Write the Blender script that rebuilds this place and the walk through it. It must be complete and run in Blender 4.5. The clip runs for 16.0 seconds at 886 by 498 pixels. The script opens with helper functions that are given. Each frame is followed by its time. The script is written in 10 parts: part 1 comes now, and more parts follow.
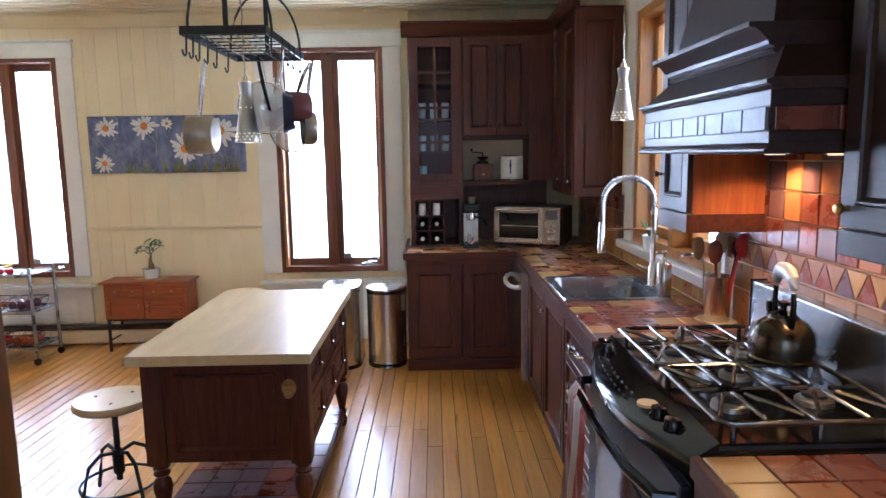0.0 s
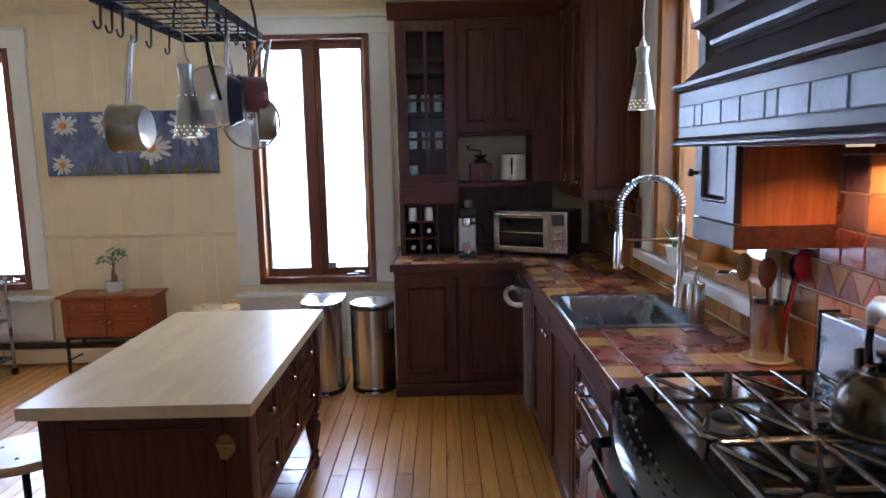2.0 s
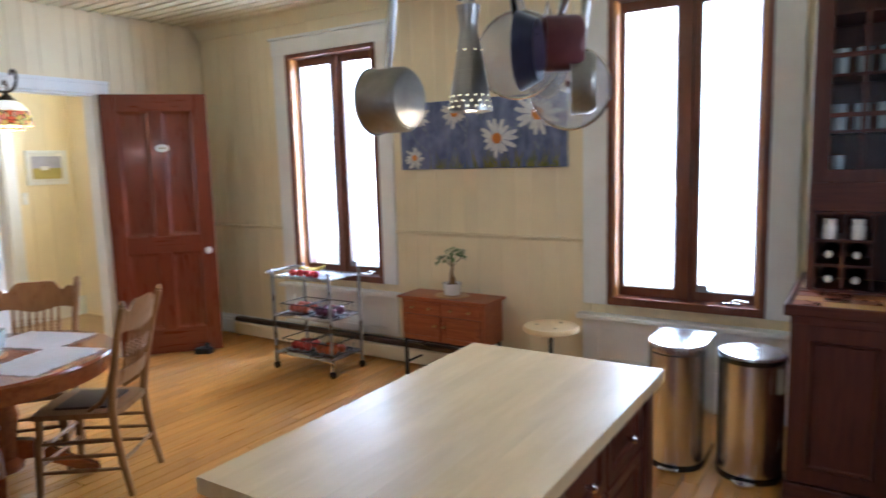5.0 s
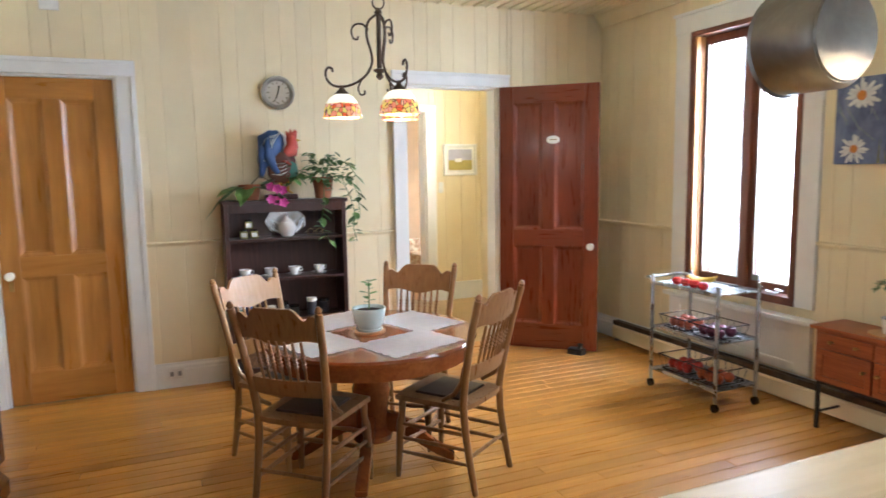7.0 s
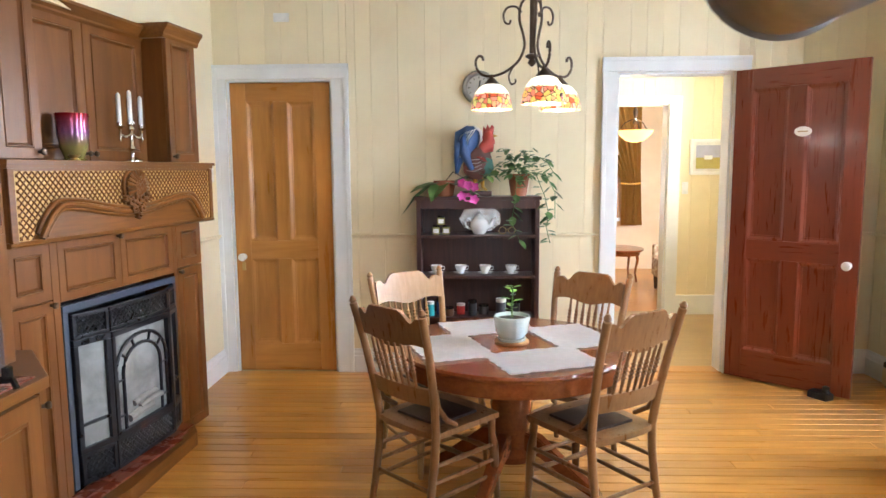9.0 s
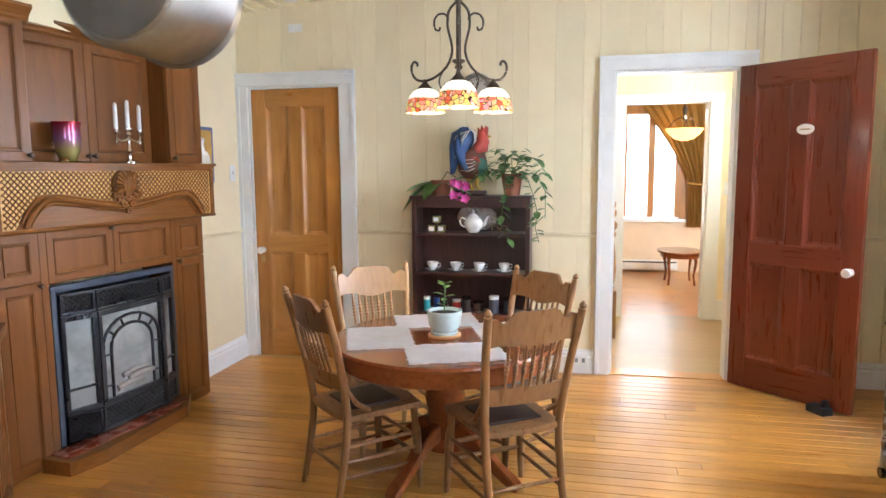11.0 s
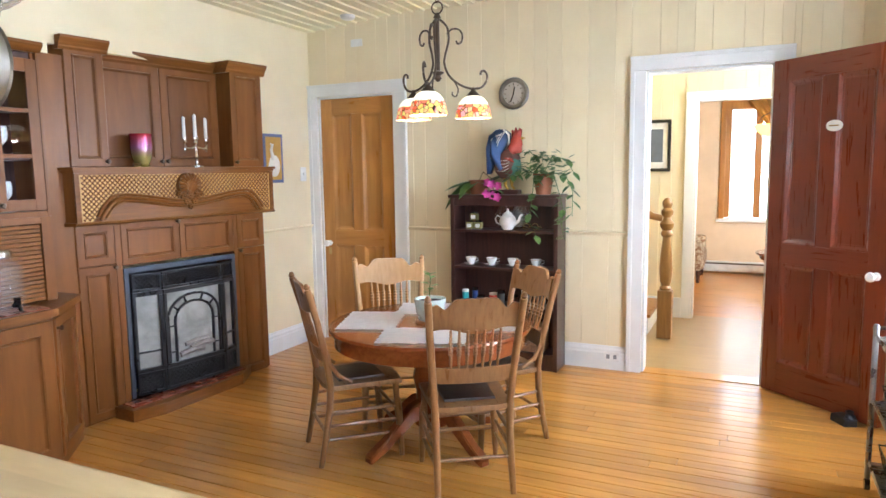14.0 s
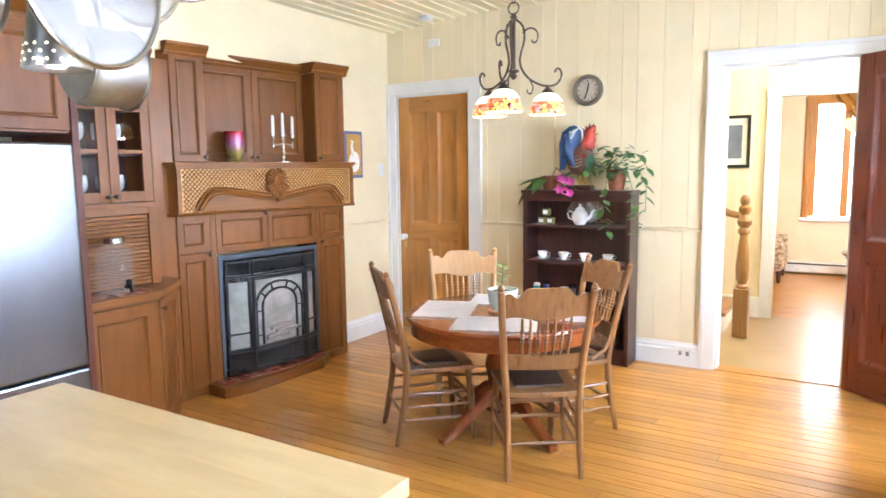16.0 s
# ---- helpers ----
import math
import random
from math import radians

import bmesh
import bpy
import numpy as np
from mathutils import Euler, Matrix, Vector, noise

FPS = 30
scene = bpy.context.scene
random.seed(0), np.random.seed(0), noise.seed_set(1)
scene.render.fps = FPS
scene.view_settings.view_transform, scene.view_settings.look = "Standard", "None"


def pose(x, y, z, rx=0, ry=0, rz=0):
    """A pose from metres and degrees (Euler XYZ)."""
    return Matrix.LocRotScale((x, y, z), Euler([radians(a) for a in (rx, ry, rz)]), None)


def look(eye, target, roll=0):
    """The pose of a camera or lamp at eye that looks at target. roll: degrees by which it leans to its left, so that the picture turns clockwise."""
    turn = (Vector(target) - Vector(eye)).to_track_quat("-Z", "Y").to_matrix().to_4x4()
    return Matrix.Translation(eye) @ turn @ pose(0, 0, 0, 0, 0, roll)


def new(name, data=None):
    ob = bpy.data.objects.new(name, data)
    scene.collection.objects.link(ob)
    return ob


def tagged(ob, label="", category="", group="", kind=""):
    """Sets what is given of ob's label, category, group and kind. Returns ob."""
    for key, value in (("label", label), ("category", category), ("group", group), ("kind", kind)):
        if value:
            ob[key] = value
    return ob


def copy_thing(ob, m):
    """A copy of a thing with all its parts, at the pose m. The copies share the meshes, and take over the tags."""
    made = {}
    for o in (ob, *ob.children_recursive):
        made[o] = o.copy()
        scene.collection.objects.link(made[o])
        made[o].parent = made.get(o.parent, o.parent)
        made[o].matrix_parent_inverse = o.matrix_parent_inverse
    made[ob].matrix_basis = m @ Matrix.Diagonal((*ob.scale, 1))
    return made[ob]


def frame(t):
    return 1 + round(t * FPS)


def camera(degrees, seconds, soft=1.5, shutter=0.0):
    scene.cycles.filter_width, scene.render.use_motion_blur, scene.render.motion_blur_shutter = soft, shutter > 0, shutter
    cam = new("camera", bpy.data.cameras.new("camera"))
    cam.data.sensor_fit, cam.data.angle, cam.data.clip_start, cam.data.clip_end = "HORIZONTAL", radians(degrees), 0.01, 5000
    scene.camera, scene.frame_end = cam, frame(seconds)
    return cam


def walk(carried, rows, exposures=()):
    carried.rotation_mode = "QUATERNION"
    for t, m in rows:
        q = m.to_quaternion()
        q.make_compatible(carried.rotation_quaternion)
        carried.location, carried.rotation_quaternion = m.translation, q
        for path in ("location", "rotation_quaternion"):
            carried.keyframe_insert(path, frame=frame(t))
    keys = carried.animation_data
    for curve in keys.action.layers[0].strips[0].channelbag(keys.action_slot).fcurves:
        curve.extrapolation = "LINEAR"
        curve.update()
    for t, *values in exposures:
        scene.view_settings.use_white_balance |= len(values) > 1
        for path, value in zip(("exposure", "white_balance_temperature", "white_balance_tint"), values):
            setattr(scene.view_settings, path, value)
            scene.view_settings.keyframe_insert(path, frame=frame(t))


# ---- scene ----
cam = camera(67.4, 16.0, shutter=0.5)
PATH = [
    (0, (0.256, -0.204, 1.589), (0.279, 1.776, 1.309), -0.9),
    (0.5, (0.292, -0.096, 1.573), (0.312, 1.884, 1.292), -0.9),
    (1, (0.314, 0.025, 1.556), (0.331, 2.005, 1.277), -1.0),
    (1.5, (0.356, 0.185, 1.565), (0.366, 2.165, 1.286), -1.0),
    (2, (0.362, 0.369, 1.571), (0.363, 2.35, 1.293), -1.2),
    (2.5, (0.346, 0.554, 1.543), (0.325, 2.534, 1.265), -1.2),
    (3, (0.389, 0.798, 1.543), (0.291, 2.776, 1.269), -1.2),
    (3.2, (0.406, 0.889, 1.548), (0.255, 2.865, 1.275), -1.4),
    (5.3, (0.302, 1.530, 1.516), (-0.935, 3.07, 1.264), -1.5),
    (5.5, (0.310, 1.587, 1.503), (-1.037, 3.044, 1.255), -1.4),
    (6, (0.219, 1.687, 1.490), (-1.362, 2.888, 1.245), -1.2),
    (6.5, (0.111, 1.760, 1.489), (-1.623, 2.726, 1.244), -1.2),
    (7, (0.021, 1.882, 1.488), (-1.804, 2.664, 1.248), -0.9),
    (7.5, (0.01, 2.095, 1.475), (-1.909, 2.608, 1.237), -0.7),
    (8, (0.005, 2.227, 1.447), (-1.972, 2.423, 1.223), -0.4),
    (8.5, (-0.088, 2.424, 1.424), (-2.076, 2.439, 1.21), -0.3),
    (9, (-0.121, 2.612, 1.468), (-2.106, 2.547, 1.234), -0.4),
    (11.3, (-0.053, 3.585, 1.471), (-1.983, 3.117, 1.236), -0.5),
    (11.5, (-0.038, 3.651, 1.47), (-1.958, 3.146, 1.234), -0.6),
    (12, (0.021, 3.877, 1.482), (-1.867, 3.26, 1.245), -0.6),
    (12.5, (0.006, 4.033, 1.47), (-1.854, 3.337, 1.237), -0.7),
    (13, (-0.064, 4.174, 1.469), (-1.904, 3.425, 1.234), -0.7),
    (13.5, (-0.071, 4.272, 1.478), (-1.893, 3.48, 1.244), -0.8),
    (14, (-0.024, 4.376, 1.476), (-1.822, 3.533, 1.241), -0.8),
    (14.5, (0.026, 4.463, 1.465), (-1.748, 3.569, 1.232), -0.9),
    (15, (0.076, 4.475, 1.459), (-1.682, 3.55, 1.229), -0.9),
    (15.5, (0.093, 4.461, 1.458), (-1.64, 3.489, 1.226), -0.8),
    (16, (0.112, 4.427, 1.461), (-1.586, 3.397, 1.222), -0.7),
]
EXPOSURES = [
    (0.0, 0.22, 4980, 14), (1.0, -0.08, 4880, 15), (2.0, -0.34, 4830, 15), (3.0, -0.28, 4830, 15), (5.5, -0.14, 5050, 11), (7.0, 0.14, 5400, 10),
    (9.0, 0.36, 5450, 10), (12.5, 0.17, 5450, 10), (13.5, 0.19, 5400, 10), (14.5, 0.47, 5420, 10), (16.0, 0.73, 5380, 10),
]
walk(cam, [(t, look(eye, target, roll)) for t, eye, target, roll in PATH], EXPOSURES)

# ---- body ----
# ---------------------------------------------------------------- world and light
W = bpy.data.worlds.new("sky")
scene.world = W
W.use_nodes = True
_n = W.node_tree.nodes
_sky = _n.new("ShaderNodeTexSky")
_sky.sky_type = "NISHITA"
_sky.sun_disc = False
_sky.sun_elevation, _sky.sun_rotation = radians(38), radians(60)
_n["Background"].inputs[1].default_value = 0.12
W.node_tree.links.new(_sky.outputs[0], _n["Background"].inputs[0])


def sun(strength, elevation, azimuth, angle):
    d = bpy.data.lights.new("sun", "SUN")
    d.energy, d.angle, d.color = strength, radians(angle), (1.0, 0.95, 0.88)
    ob = new("sun", d)
    e, a = radians(elevation), radians(azimuth)
    way = Vector((math.sin(a) * math.cos(e), math.cos(a) * math.cos(e), math.sin(e)))
    ob.matrix_world = look(way * 30, (0, 0, 0))


def window_light(x, y, z, tx, ty, tz, w, h, watts, col=(0.89, 0.935, 1.0)):
    d = bpy.data.lights.new("window_light", "AREA")
    d.shape, d.size, d.size_y, d.energy, d.color = "RECTANGLE", w, h, watts, col
    new("window_light", d).matrix_world = look((x, y, z), (tx, ty, tz))


def bulb(x, y, z, watts, col=(1.0, 0.72, 0.42), r=0.025):
    d = bpy.data.lights.new("bulb_light", "POINT")
    d.energy, d.color, d.shadow_soft_size = watts, col, r
    new("bulb_light", d).location = (x, y, z)


def spot(x, y, z, watts, col=(1.0, 0.62, 0.3), size=110):
    d = bpy.data.lights.new("spot_light", "SPOT")
    d.energy, d.color, d.shadow_soft_size, d.spot_size, d.spot_blend = watts, col, 0.03, radians(size), 0.5
    new("spot_light", d).location = (x, y, z)


sun(0.8, 38, 60, 12)
window_light(-3.32, 5.80, 1.52, -3.32, 0, 0.2, 0.86, 1.75, 88)
window_light(-0.61, 5.80, 1.52, -0.61, 0, 0.2, 0.84, 1.8, 75)
window_light(1.80, 3.25, 1.72, 0, 3.25, 1.2, 1.3, 1.35, 8)
window_light(-10.25, 4.40, 1.55, -5, 4.35, 1.0, 1.0, 1.6, 14, (1.0, 0.96, 0.9))
# added fill that brightens the hall, set at an unseen north opening
window_light(-6.35, 5.9, 2.05, -6.6, 3.6, 1.2, 0.9, 0.9, 200, (1.0, 0.96, 0.9))
# weak fill added behind the start of the walk, no known window there
window_light(0.35, -1.95, 1.6, 0.35, 3.0, 1.0, 1.3, 1.5, 10)

# ---------------------------------------------------------------- materials


def socket(node, *names):
    for n in names:
        if n in node.inputs:
            return node.inputs[n]


def mat(name, c1, c2=None, rough=0.5, metal=0.0, scale=6.0, stretch=(1, 1, 1), bump=0.1, fine=60.0, coat=0.0, vary=0.0,
        lo=0.35, hi=0.65, spec=0.5, blotch=0.12, rvar=0.1):
    """Two-scale noise between c1 and c2, stretched along the grain, with fine relief and uneven gloss."""
    m = bpy.data.materials.new(name)
    m.use_nodes = True
    n, l = m.node_tree.nodes, m.node_tree.links
    b = n["Principled BSDF"]
    tc = n.new("ShaderNodeTexCoord")
    oi = n.new("ShaderNodeObjectInfo")
    off = n.new("ShaderNodeVectorMath")
    off.operation = "MULTIPLY_ADD"
    comb = n.new("ShaderNodeCombineXYZ")
    for i in range(3):
        l.new(oi.outputs["Random"], comb.inputs[i])
    off.inputs[1].default_value = (37, 23, 51)
    l.new(comb.outputs[0], off.inputs[0])
    l.new(tc.outputs["Object"], off.inputs[2])
    mp = n.new("ShaderNodeMapping")
    mp.inputs["Scale"].default_value = stretch
    l.new(off.outputs[0], mp.inputs[0])
    a = n.new("ShaderNodeTexNoise")
    a.inputs["Scale"].default_value, a.inputs["Detail"].default_value, a.inputs["Roughness"].default_value = scale, 7, 0.6
    a.inputs["Distortion"].default_value = 0.4
    l.new(mp.outputs[0], a.inputs["Vector"])
    r = n.new("ShaderNodeValToRGB")
    c2 = c2 or tuple(min(1, v * 1.25) for v in c1)
    r.color_ramp.elements[0].position, r.color_ramp.elements[1].position = lo, hi
    r.color_ramp.elements[0].color, r.color_ramp.elements[1].color = (*c1, 1), (*c2, 1)
    l.new(a.outputs["Fac"], r.inputs[0])
    big = n.new("ShaderNodeTexNoise")
    big.inputs["Scale"].default_value, big.inputs["Detail"].default_value = 1.7, 3
    l.new(off.outputs[0], big.inputs["Vector"])
    hsv = n.new("ShaderNodeHueSaturation")
    mr = n.new("ShaderNodeMapRange")
    mr.inputs[1].default_value, mr.inputs[2].default_value = 0.25, 0.75
    mr.inputs[3].default_value, mr.inputs[4].default_value = 1 - blotch, 1 + blotch
    l.new(big.outputs["Fac"], mr.inputs[0])
    mul = n.new("ShaderNodeMath")
    mul.operation = "MULTIPLY"
    rr = n.new("ShaderNodeMapRange")
    rr.inputs[3].default_value, rr.inputs[4].default_value = 1 - vary, 1 + vary
    l.new(oi.outputs["Random"], rr.inputs[0])
    l.new(mr.outputs[0], mul.inputs[0])
    l.new(rr.outputs[0], mul.inputs[1])
    l.new(mul.outputs[0], hsv.inputs["Value"])
    l.new(r.outputs[0], hsv.inputs["Color"])
    l.new(hsv.outputs[0], b.inputs["Base Color"])
    b.inputs["Metallic"].default_value = metal
    rm = n.new("ShaderNodeMapRange")
    rm.inputs[3].default_value, rm.inputs[4].default_value = max(0.02, rough - rvar), min(1, rough + rvar)
    l.new(a.outputs["Fac"], rm.inputs[0])
    l.new(rm.outputs[0], b.inputs["Roughness"])
    b.inputs["Coat Weight"].default_value = coat
    b.inputs["Coat Roughness"].default_value = 0.12
    b.inputs["Specular IOR Level"].default_value = spec
    if bump:
        f = n.new("ShaderNodeTexNoise")
        f.inputs["Scale"].default_value, f.inputs["Detail"].default_value = fine, 4
        l.new(mp.outputs[0], f.inputs["Vector"])
        bp = n.new("ShaderNodeBump")
        bp.inputs["Strength"].default_value, bp.inputs["Distance"].default_value = bump, 0.004
        l.new(f.outputs["Fac"], bp.inputs["Height"])
        l.new(bp.outputs[0], b.inputs["Normal"])
    return m


def glow(name, col, strength):
    m = bpy.data.materials.new(name)
    m.use_nodes = True
    b = m.node_tree.nodes["Principled BSDF"]
    b.inputs["Base Color"].default_value = (*col, 1)
    b.inputs["Emission Color"].default_value = (*col, 1)
    b.inputs["Emission Strength"].default_value = strength
    return m


def glassy(name, col=(1, 1, 1), rough=0.0, ior=1.45):
    m = bpy.data.materials.new(name)
    m.use_nodes = True
    b = m.node_tree.nodes["Principled BSDF"]
    b.inputs["Base Color"].default_value = (*col, 1)
    b.inputs["Transmission Weight"].default_value = 1
    b.inputs["Roughness"].default_value = rough
    b.inputs["IOR"].default_value = ior
    return m


def thin(name, col, alpha, rough=0.1, metal=0.0):
    """A thin sheet that is partly see-through: wire mesh, thin blown glass."""
    m = bpy.data.materials.new(name)
    m.use_nodes = True
    b = m.node_tree.nodes["Principled BSDF"]
    b.inputs["Base Color"].default_value = (*col, 1)
    b.inputs["Alpha"].default_value = alpha
    b.inputs["Roughness"].default_value = rough
    b.inputs["Metallic"].default_value = metal
    return m


VG, HX, HY = (22, 22, 1.6), (1.6, 22, 22), (22, 1.6, 22)
M = {}
M["cherry"] = mat("cherry_cabinet_wood", (0.070, 0.0185, 0.0105), (0.110, 0.033, 0.017), 0.38, scale=2.2, stretch=VG, bump=0.06, coat=0.04, vary=0.08, spec=0.32)
M["cherry_h"] = mat("cherry_wood_cross", (0.070, 0.0185, 0.0105), (0.110, 0.033, 0.017), 0.38, scale=2.2, stretch=HX, bump=0.06, coat=0.04, vary=0.08, spec=0.32)
M["oak"] = mat("carved_oak", (0.148, 0.053, 0.009), (0.21, 0.080, 0.014), 0.34, scale=2.5, stretch=HX, bump=0.1, vary=0.05, spec=0.3, blotch=0.2)
M["gilt"] = mat("oak_lattice", (0.48, 0.26, 0.075), (0.6, 0.35, 0.11), 0.45, scale=9, bump=0.15)
# cabinet side with the hood lamp's orange light put into its colour
M["hoodlit_side"] = mat("orange_pine_side", (0.30, 0.075, 0.012), (0.42, 0.12, 0.022), 0.35, scale=2.2, stretch=VG, bump=0.06, coat=0.2)
M["redwood"] = mat("mahogany_door", (0.155, 0.029, 0.0095), (0.185, 0.035, 0.0115), 0.28, scale=2.2, stretch=VG, bump=0.015, coat=0.3, vary=0.05, rvar=0.03)
M["pine"] = mat("pine_door", (0.37, 0.155, 0.027), (0.48, 0.215, 0.043), 0.3, scale=1.6, stretch=(9, 9, 1.0), bump=0.06, coat=0.25, vary=0.05, blotch=0.22)
M["pine_h"] = mat("pine_cross_grain", (0.37, 0.155, 0.027), (0.48, 0.215, 0.043), 0.3, scale=1.6, stretch=(1.0, 9, 9), bump=0.06, coat=0.25, vary=0.05)
M["redwood_h"] = mat("mahogany_cross_grain", (0.155, 0.029, 0.0095), (0.185, 0.035, 0.0115), 0.28, scale=2.2, stretch=HX, bump=0.015, coat=0.3, vary=0.05, rvar=0.03)
M["casing"] = mat("stained_window_wood", (0.135, 0.04, 0.018), (0.20, 0.065, 0.027), 0.35, scale=2.2, stretch=VG, bump=0.06, coat=0.2)
M["floor"] = mat("honey_floor_boards", (0.47, 0.205, 0.031), (0.585, 0.275, 0.05), 0.3, scale=2.0, stretch=(18, 1.1, 18), bump=0.05, coat=0.2, vary=0.15, rvar=0.08)
M["floor_hall"] = mat("paler_hall_boards", (0.42, 0.275, 0.115), (0.50, 0.34, 0.155), 0.36, scale=2.0, stretch=(18, 1.1, 18), bump=0.05, coat=0.05, vary=0.1)
M["gap"] = mat("dark_floor_gap", (0.03, 0.011, 0.004), rough=0.9, bump=0)
M["wall"] = mat("cream_wall_paint", (0.82, 0.705, 0.455), (0.86, 0.75, 0.50), 0.5, scale=3, bump=0.06, fine=45, vary=0.03, blotch=0.05)
M["wallcore"] = mat("cream_wall_joint", (0.74, 0.64, 0.41), rough=0.7, bump=0)
M["ceil"] = mat("cream_ceiling_paint", (0.79, 0.71, 0.45), (0.84, 0.76, 0.50), 0.5, scale=3, bump=0.05, blotch=0.05)
M["white"] = mat("white_trim_paint", (0.80, 0.80, 0.77), (0.86, 0.86, 0.83), 0.35, scale=4, bump=0.05, blotch=0.04)
M["butcher"] = mat("butcher_block_maple", (0.63, 0.46, 0.225), (0.72, 0.55, 0.30), 0.33, scale=2.4, stretch=(5, 1.0, 5), bump=0.03, vary=0.03, coat=0.08, blotch=0.10)
M["steel"] = mat("brushed_steel", (0.55, 0.54, 0.52), (0.66, 0.65, 0.63), 0.24, 1.0, scale=3, stretch=(60, 60, 1), bump=0.04)
M["steel_dim"] = mat("worn_pan_steel", (0.27, 0.25, 0.22), (0.42, 0.39, 0.34), 0.4, 1.0, scale=7, bump=0.05)
M["chrome"] = mat("chrome", (0.75, 0.75, 0.75), rough=0.1, metal=1, bump=0, rvar=0.03)
M["black"] = mat("black_enamel", (0.006, 0.006, 0.007), (0.011, 0.011, 0.011), 0.12, scale=8, bump=0.02, coat=0.2, spec=0.4)
M["iron"] = mat("black_cast_iron", (0.02, 0.02, 0.022), (0.04, 0.04, 0.042), 0.45, 0.4, scale=20, bump=0.3, fine=120)
M["bronze"] = mat("dark_bronze", (0.085, 0.06, 0.04), (0.14, 0.10, 0.07), 0.4, 0.8, scale=12, bump=0.2)
M["brass"] = mat("aged_brass", (0.45, 0.30, 0.11), (0.6, 0.42, 0.18), 0.32, 1, scale=14, bump=0.1)
M["table"] = mat("red_oak_table", (0.20, 0.052, 0.013), (0.27, 0.078, 0.019), 0.2, scale=2.2, stretch=HX, bump=0.05, coat=0.5)
M["chairwood"] = mat("oak_chair_wood", (0.215, 0.10, 0.035), (0.285, 0.142, 0.052), 0.3, scale=2.4, stretch=VG, bump=0.08, coat=0.1, vary=0.1)
M["chairpale"] = mat("pale_oak_chair_wood", (0.40, 0.225, 0.085), (0.47, 0.28, 0.115), 0.32, scale=2.4, stretch=VG, bump=0.12, vary=0.1)
M["leather"] = mat("brown_leather", (0.035, 0.02, 0.014), (0.06, 0.035, 0.024), 0.42, scale=20, bump=0.3, fine=150)
M["walnut"] = mat("walnut_bookcase", (0.035, 0.012, 0.009), (0.065, 0.023, 0.016), 0.35, scale=2.2, stretch=VG, bump=0.08, coat=0.15)
M["chest"] = mat("red_cedar_chest", (0.25, 0.058, 0.018), (0.38, 0.11, 0.035), 0.38, scale=2.4, stretch=HX, bump=0.1)
M["cloth"] = mat("white_cotton", (0.86, 0.86, 0.89), (0.92, 0.92, 0.95), 0.9, scale=30, bump=0.3, fine=300)
M["ceramic"] = mat("white_ceramic", (0.78, 0.78, 0.76), rough=0.12, bump=0, coat=0.3)
M["celadon"] = mat("pale_blue_ceramic", (0.55, 0.66, 0.63), (0.63, 0.72, 0.69), 0.2, scale=20, bump=0.1, coat=0.3)
M["leaf"] = mat("green_leaf", (0.05, 0.12, 0.025), (0.15, 0.25, 0.07), 0.4, scale=14, bump=0.1, vary=0.3)
M["stem"] = mat("plant_stem", (0.12, 0.09, 0.04), rough=0.7)
M["soil"] = mat("potting_soil", (0.03, 0.02, 0.013), rough=0.95, scale=40, bump=0.8)
M["terracotta"] = mat("terracotta", (0.24, 0.085, 0.04), (0.33, 0.125, 0.06), 0.75, scale=12, bump=0.2)
M["pink"] = mat("magenta_petal", (0.45, 0.04, 0.25), (0.6, 0.09, 0.36), 0.5)
M["grout"] = mat("sand_grout", (0.62, 0.49, 0.32), rough=0.85, scale=40, bump=0.3)
M["tile_a"] = mat("red_brown_tile", (0.205, 0.05, 0.027), (0.28, 0.075, 0.038), 0.28, scale=10, bump=0.06, fine=30, vary=0.3, coat=0.2)
M["tile_b"] = mat("orange_tile", (0.42, 0.15, 0.04), (0.50, 0.20, 0.055), 0.3, scale=10, bump=0.06, fine=40, vary=0.15, coat=0.2)
M["tile_c"] = mat("ochre_tile", (0.50, 0.28, 0.075), (0.57, 0.34, 0.10), 0.3, scale=10, bump=0.06, fine=40, vary=0.12, coat=0.2)
M["tile_d"] = mat("plum_slate_tile", (0.15, 0.075, 0.09), (0.21, 0.11, 0.12), 0.3, scale=10, bump=0.06, fine=40, vary=0.2, coat=0.2)
M["tile_e"] = mat("tan_tile", (0.30, 0.155, 0.06), (0.36, 0.20, 0.085), 0.3, scale=10, bump=0.06, fine=40, vary=0.15, coat=0.2)
M["tile_m"] = mat("metal_relief_tile", (0.11, 0.115, 0.13), (0.19, 0.195, 0.22), 0.34, 0.4, scale=14, bump=0.5, fine=30)
M["lining"] = mat("honey_pine_lining", (0.42, 0.17, 0.04), (0.55, 0.25, 0.065), 0.35, scale=2.2, stretch=VG, bump=0.06, coat=0.2)
M["hoodwood"] = mat("matte_hood_wood", (0.028, 0.013, 0.010), (0.042, 0.021, 0.016), 0.5, scale=2.2, stretch=HX, bump=0.05, spec=0.18)
M["grate"] = mat("worn_shiny_grate_iron", (0.12, 0.115, 0.105), (0.24, 0.23, 0.21), 0.2, 0.9, scale=14, bump=0.1)
M["cartwire"] = mat("dull_cart_chrome", (0.30, 0.30, 0.31), (0.40, 0.40, 0.40), 0.28, 1.0, scale=9, bump=0.02)
M["castblack"] = mat("black_stove_casting", (0.010, 0.010, 0.012), (0.020, 0.020, 0.023), 0.3, scale=20, bump=0.15, fine=120, spec=0.45)
M["newel"] = mat("aged_oak_newel", (0.30, 0.155, 0.045), (0.40, 0.215, 0.068), 0.35, scale=2.2, stretch=VG, bump=0.06, coat=0.15)
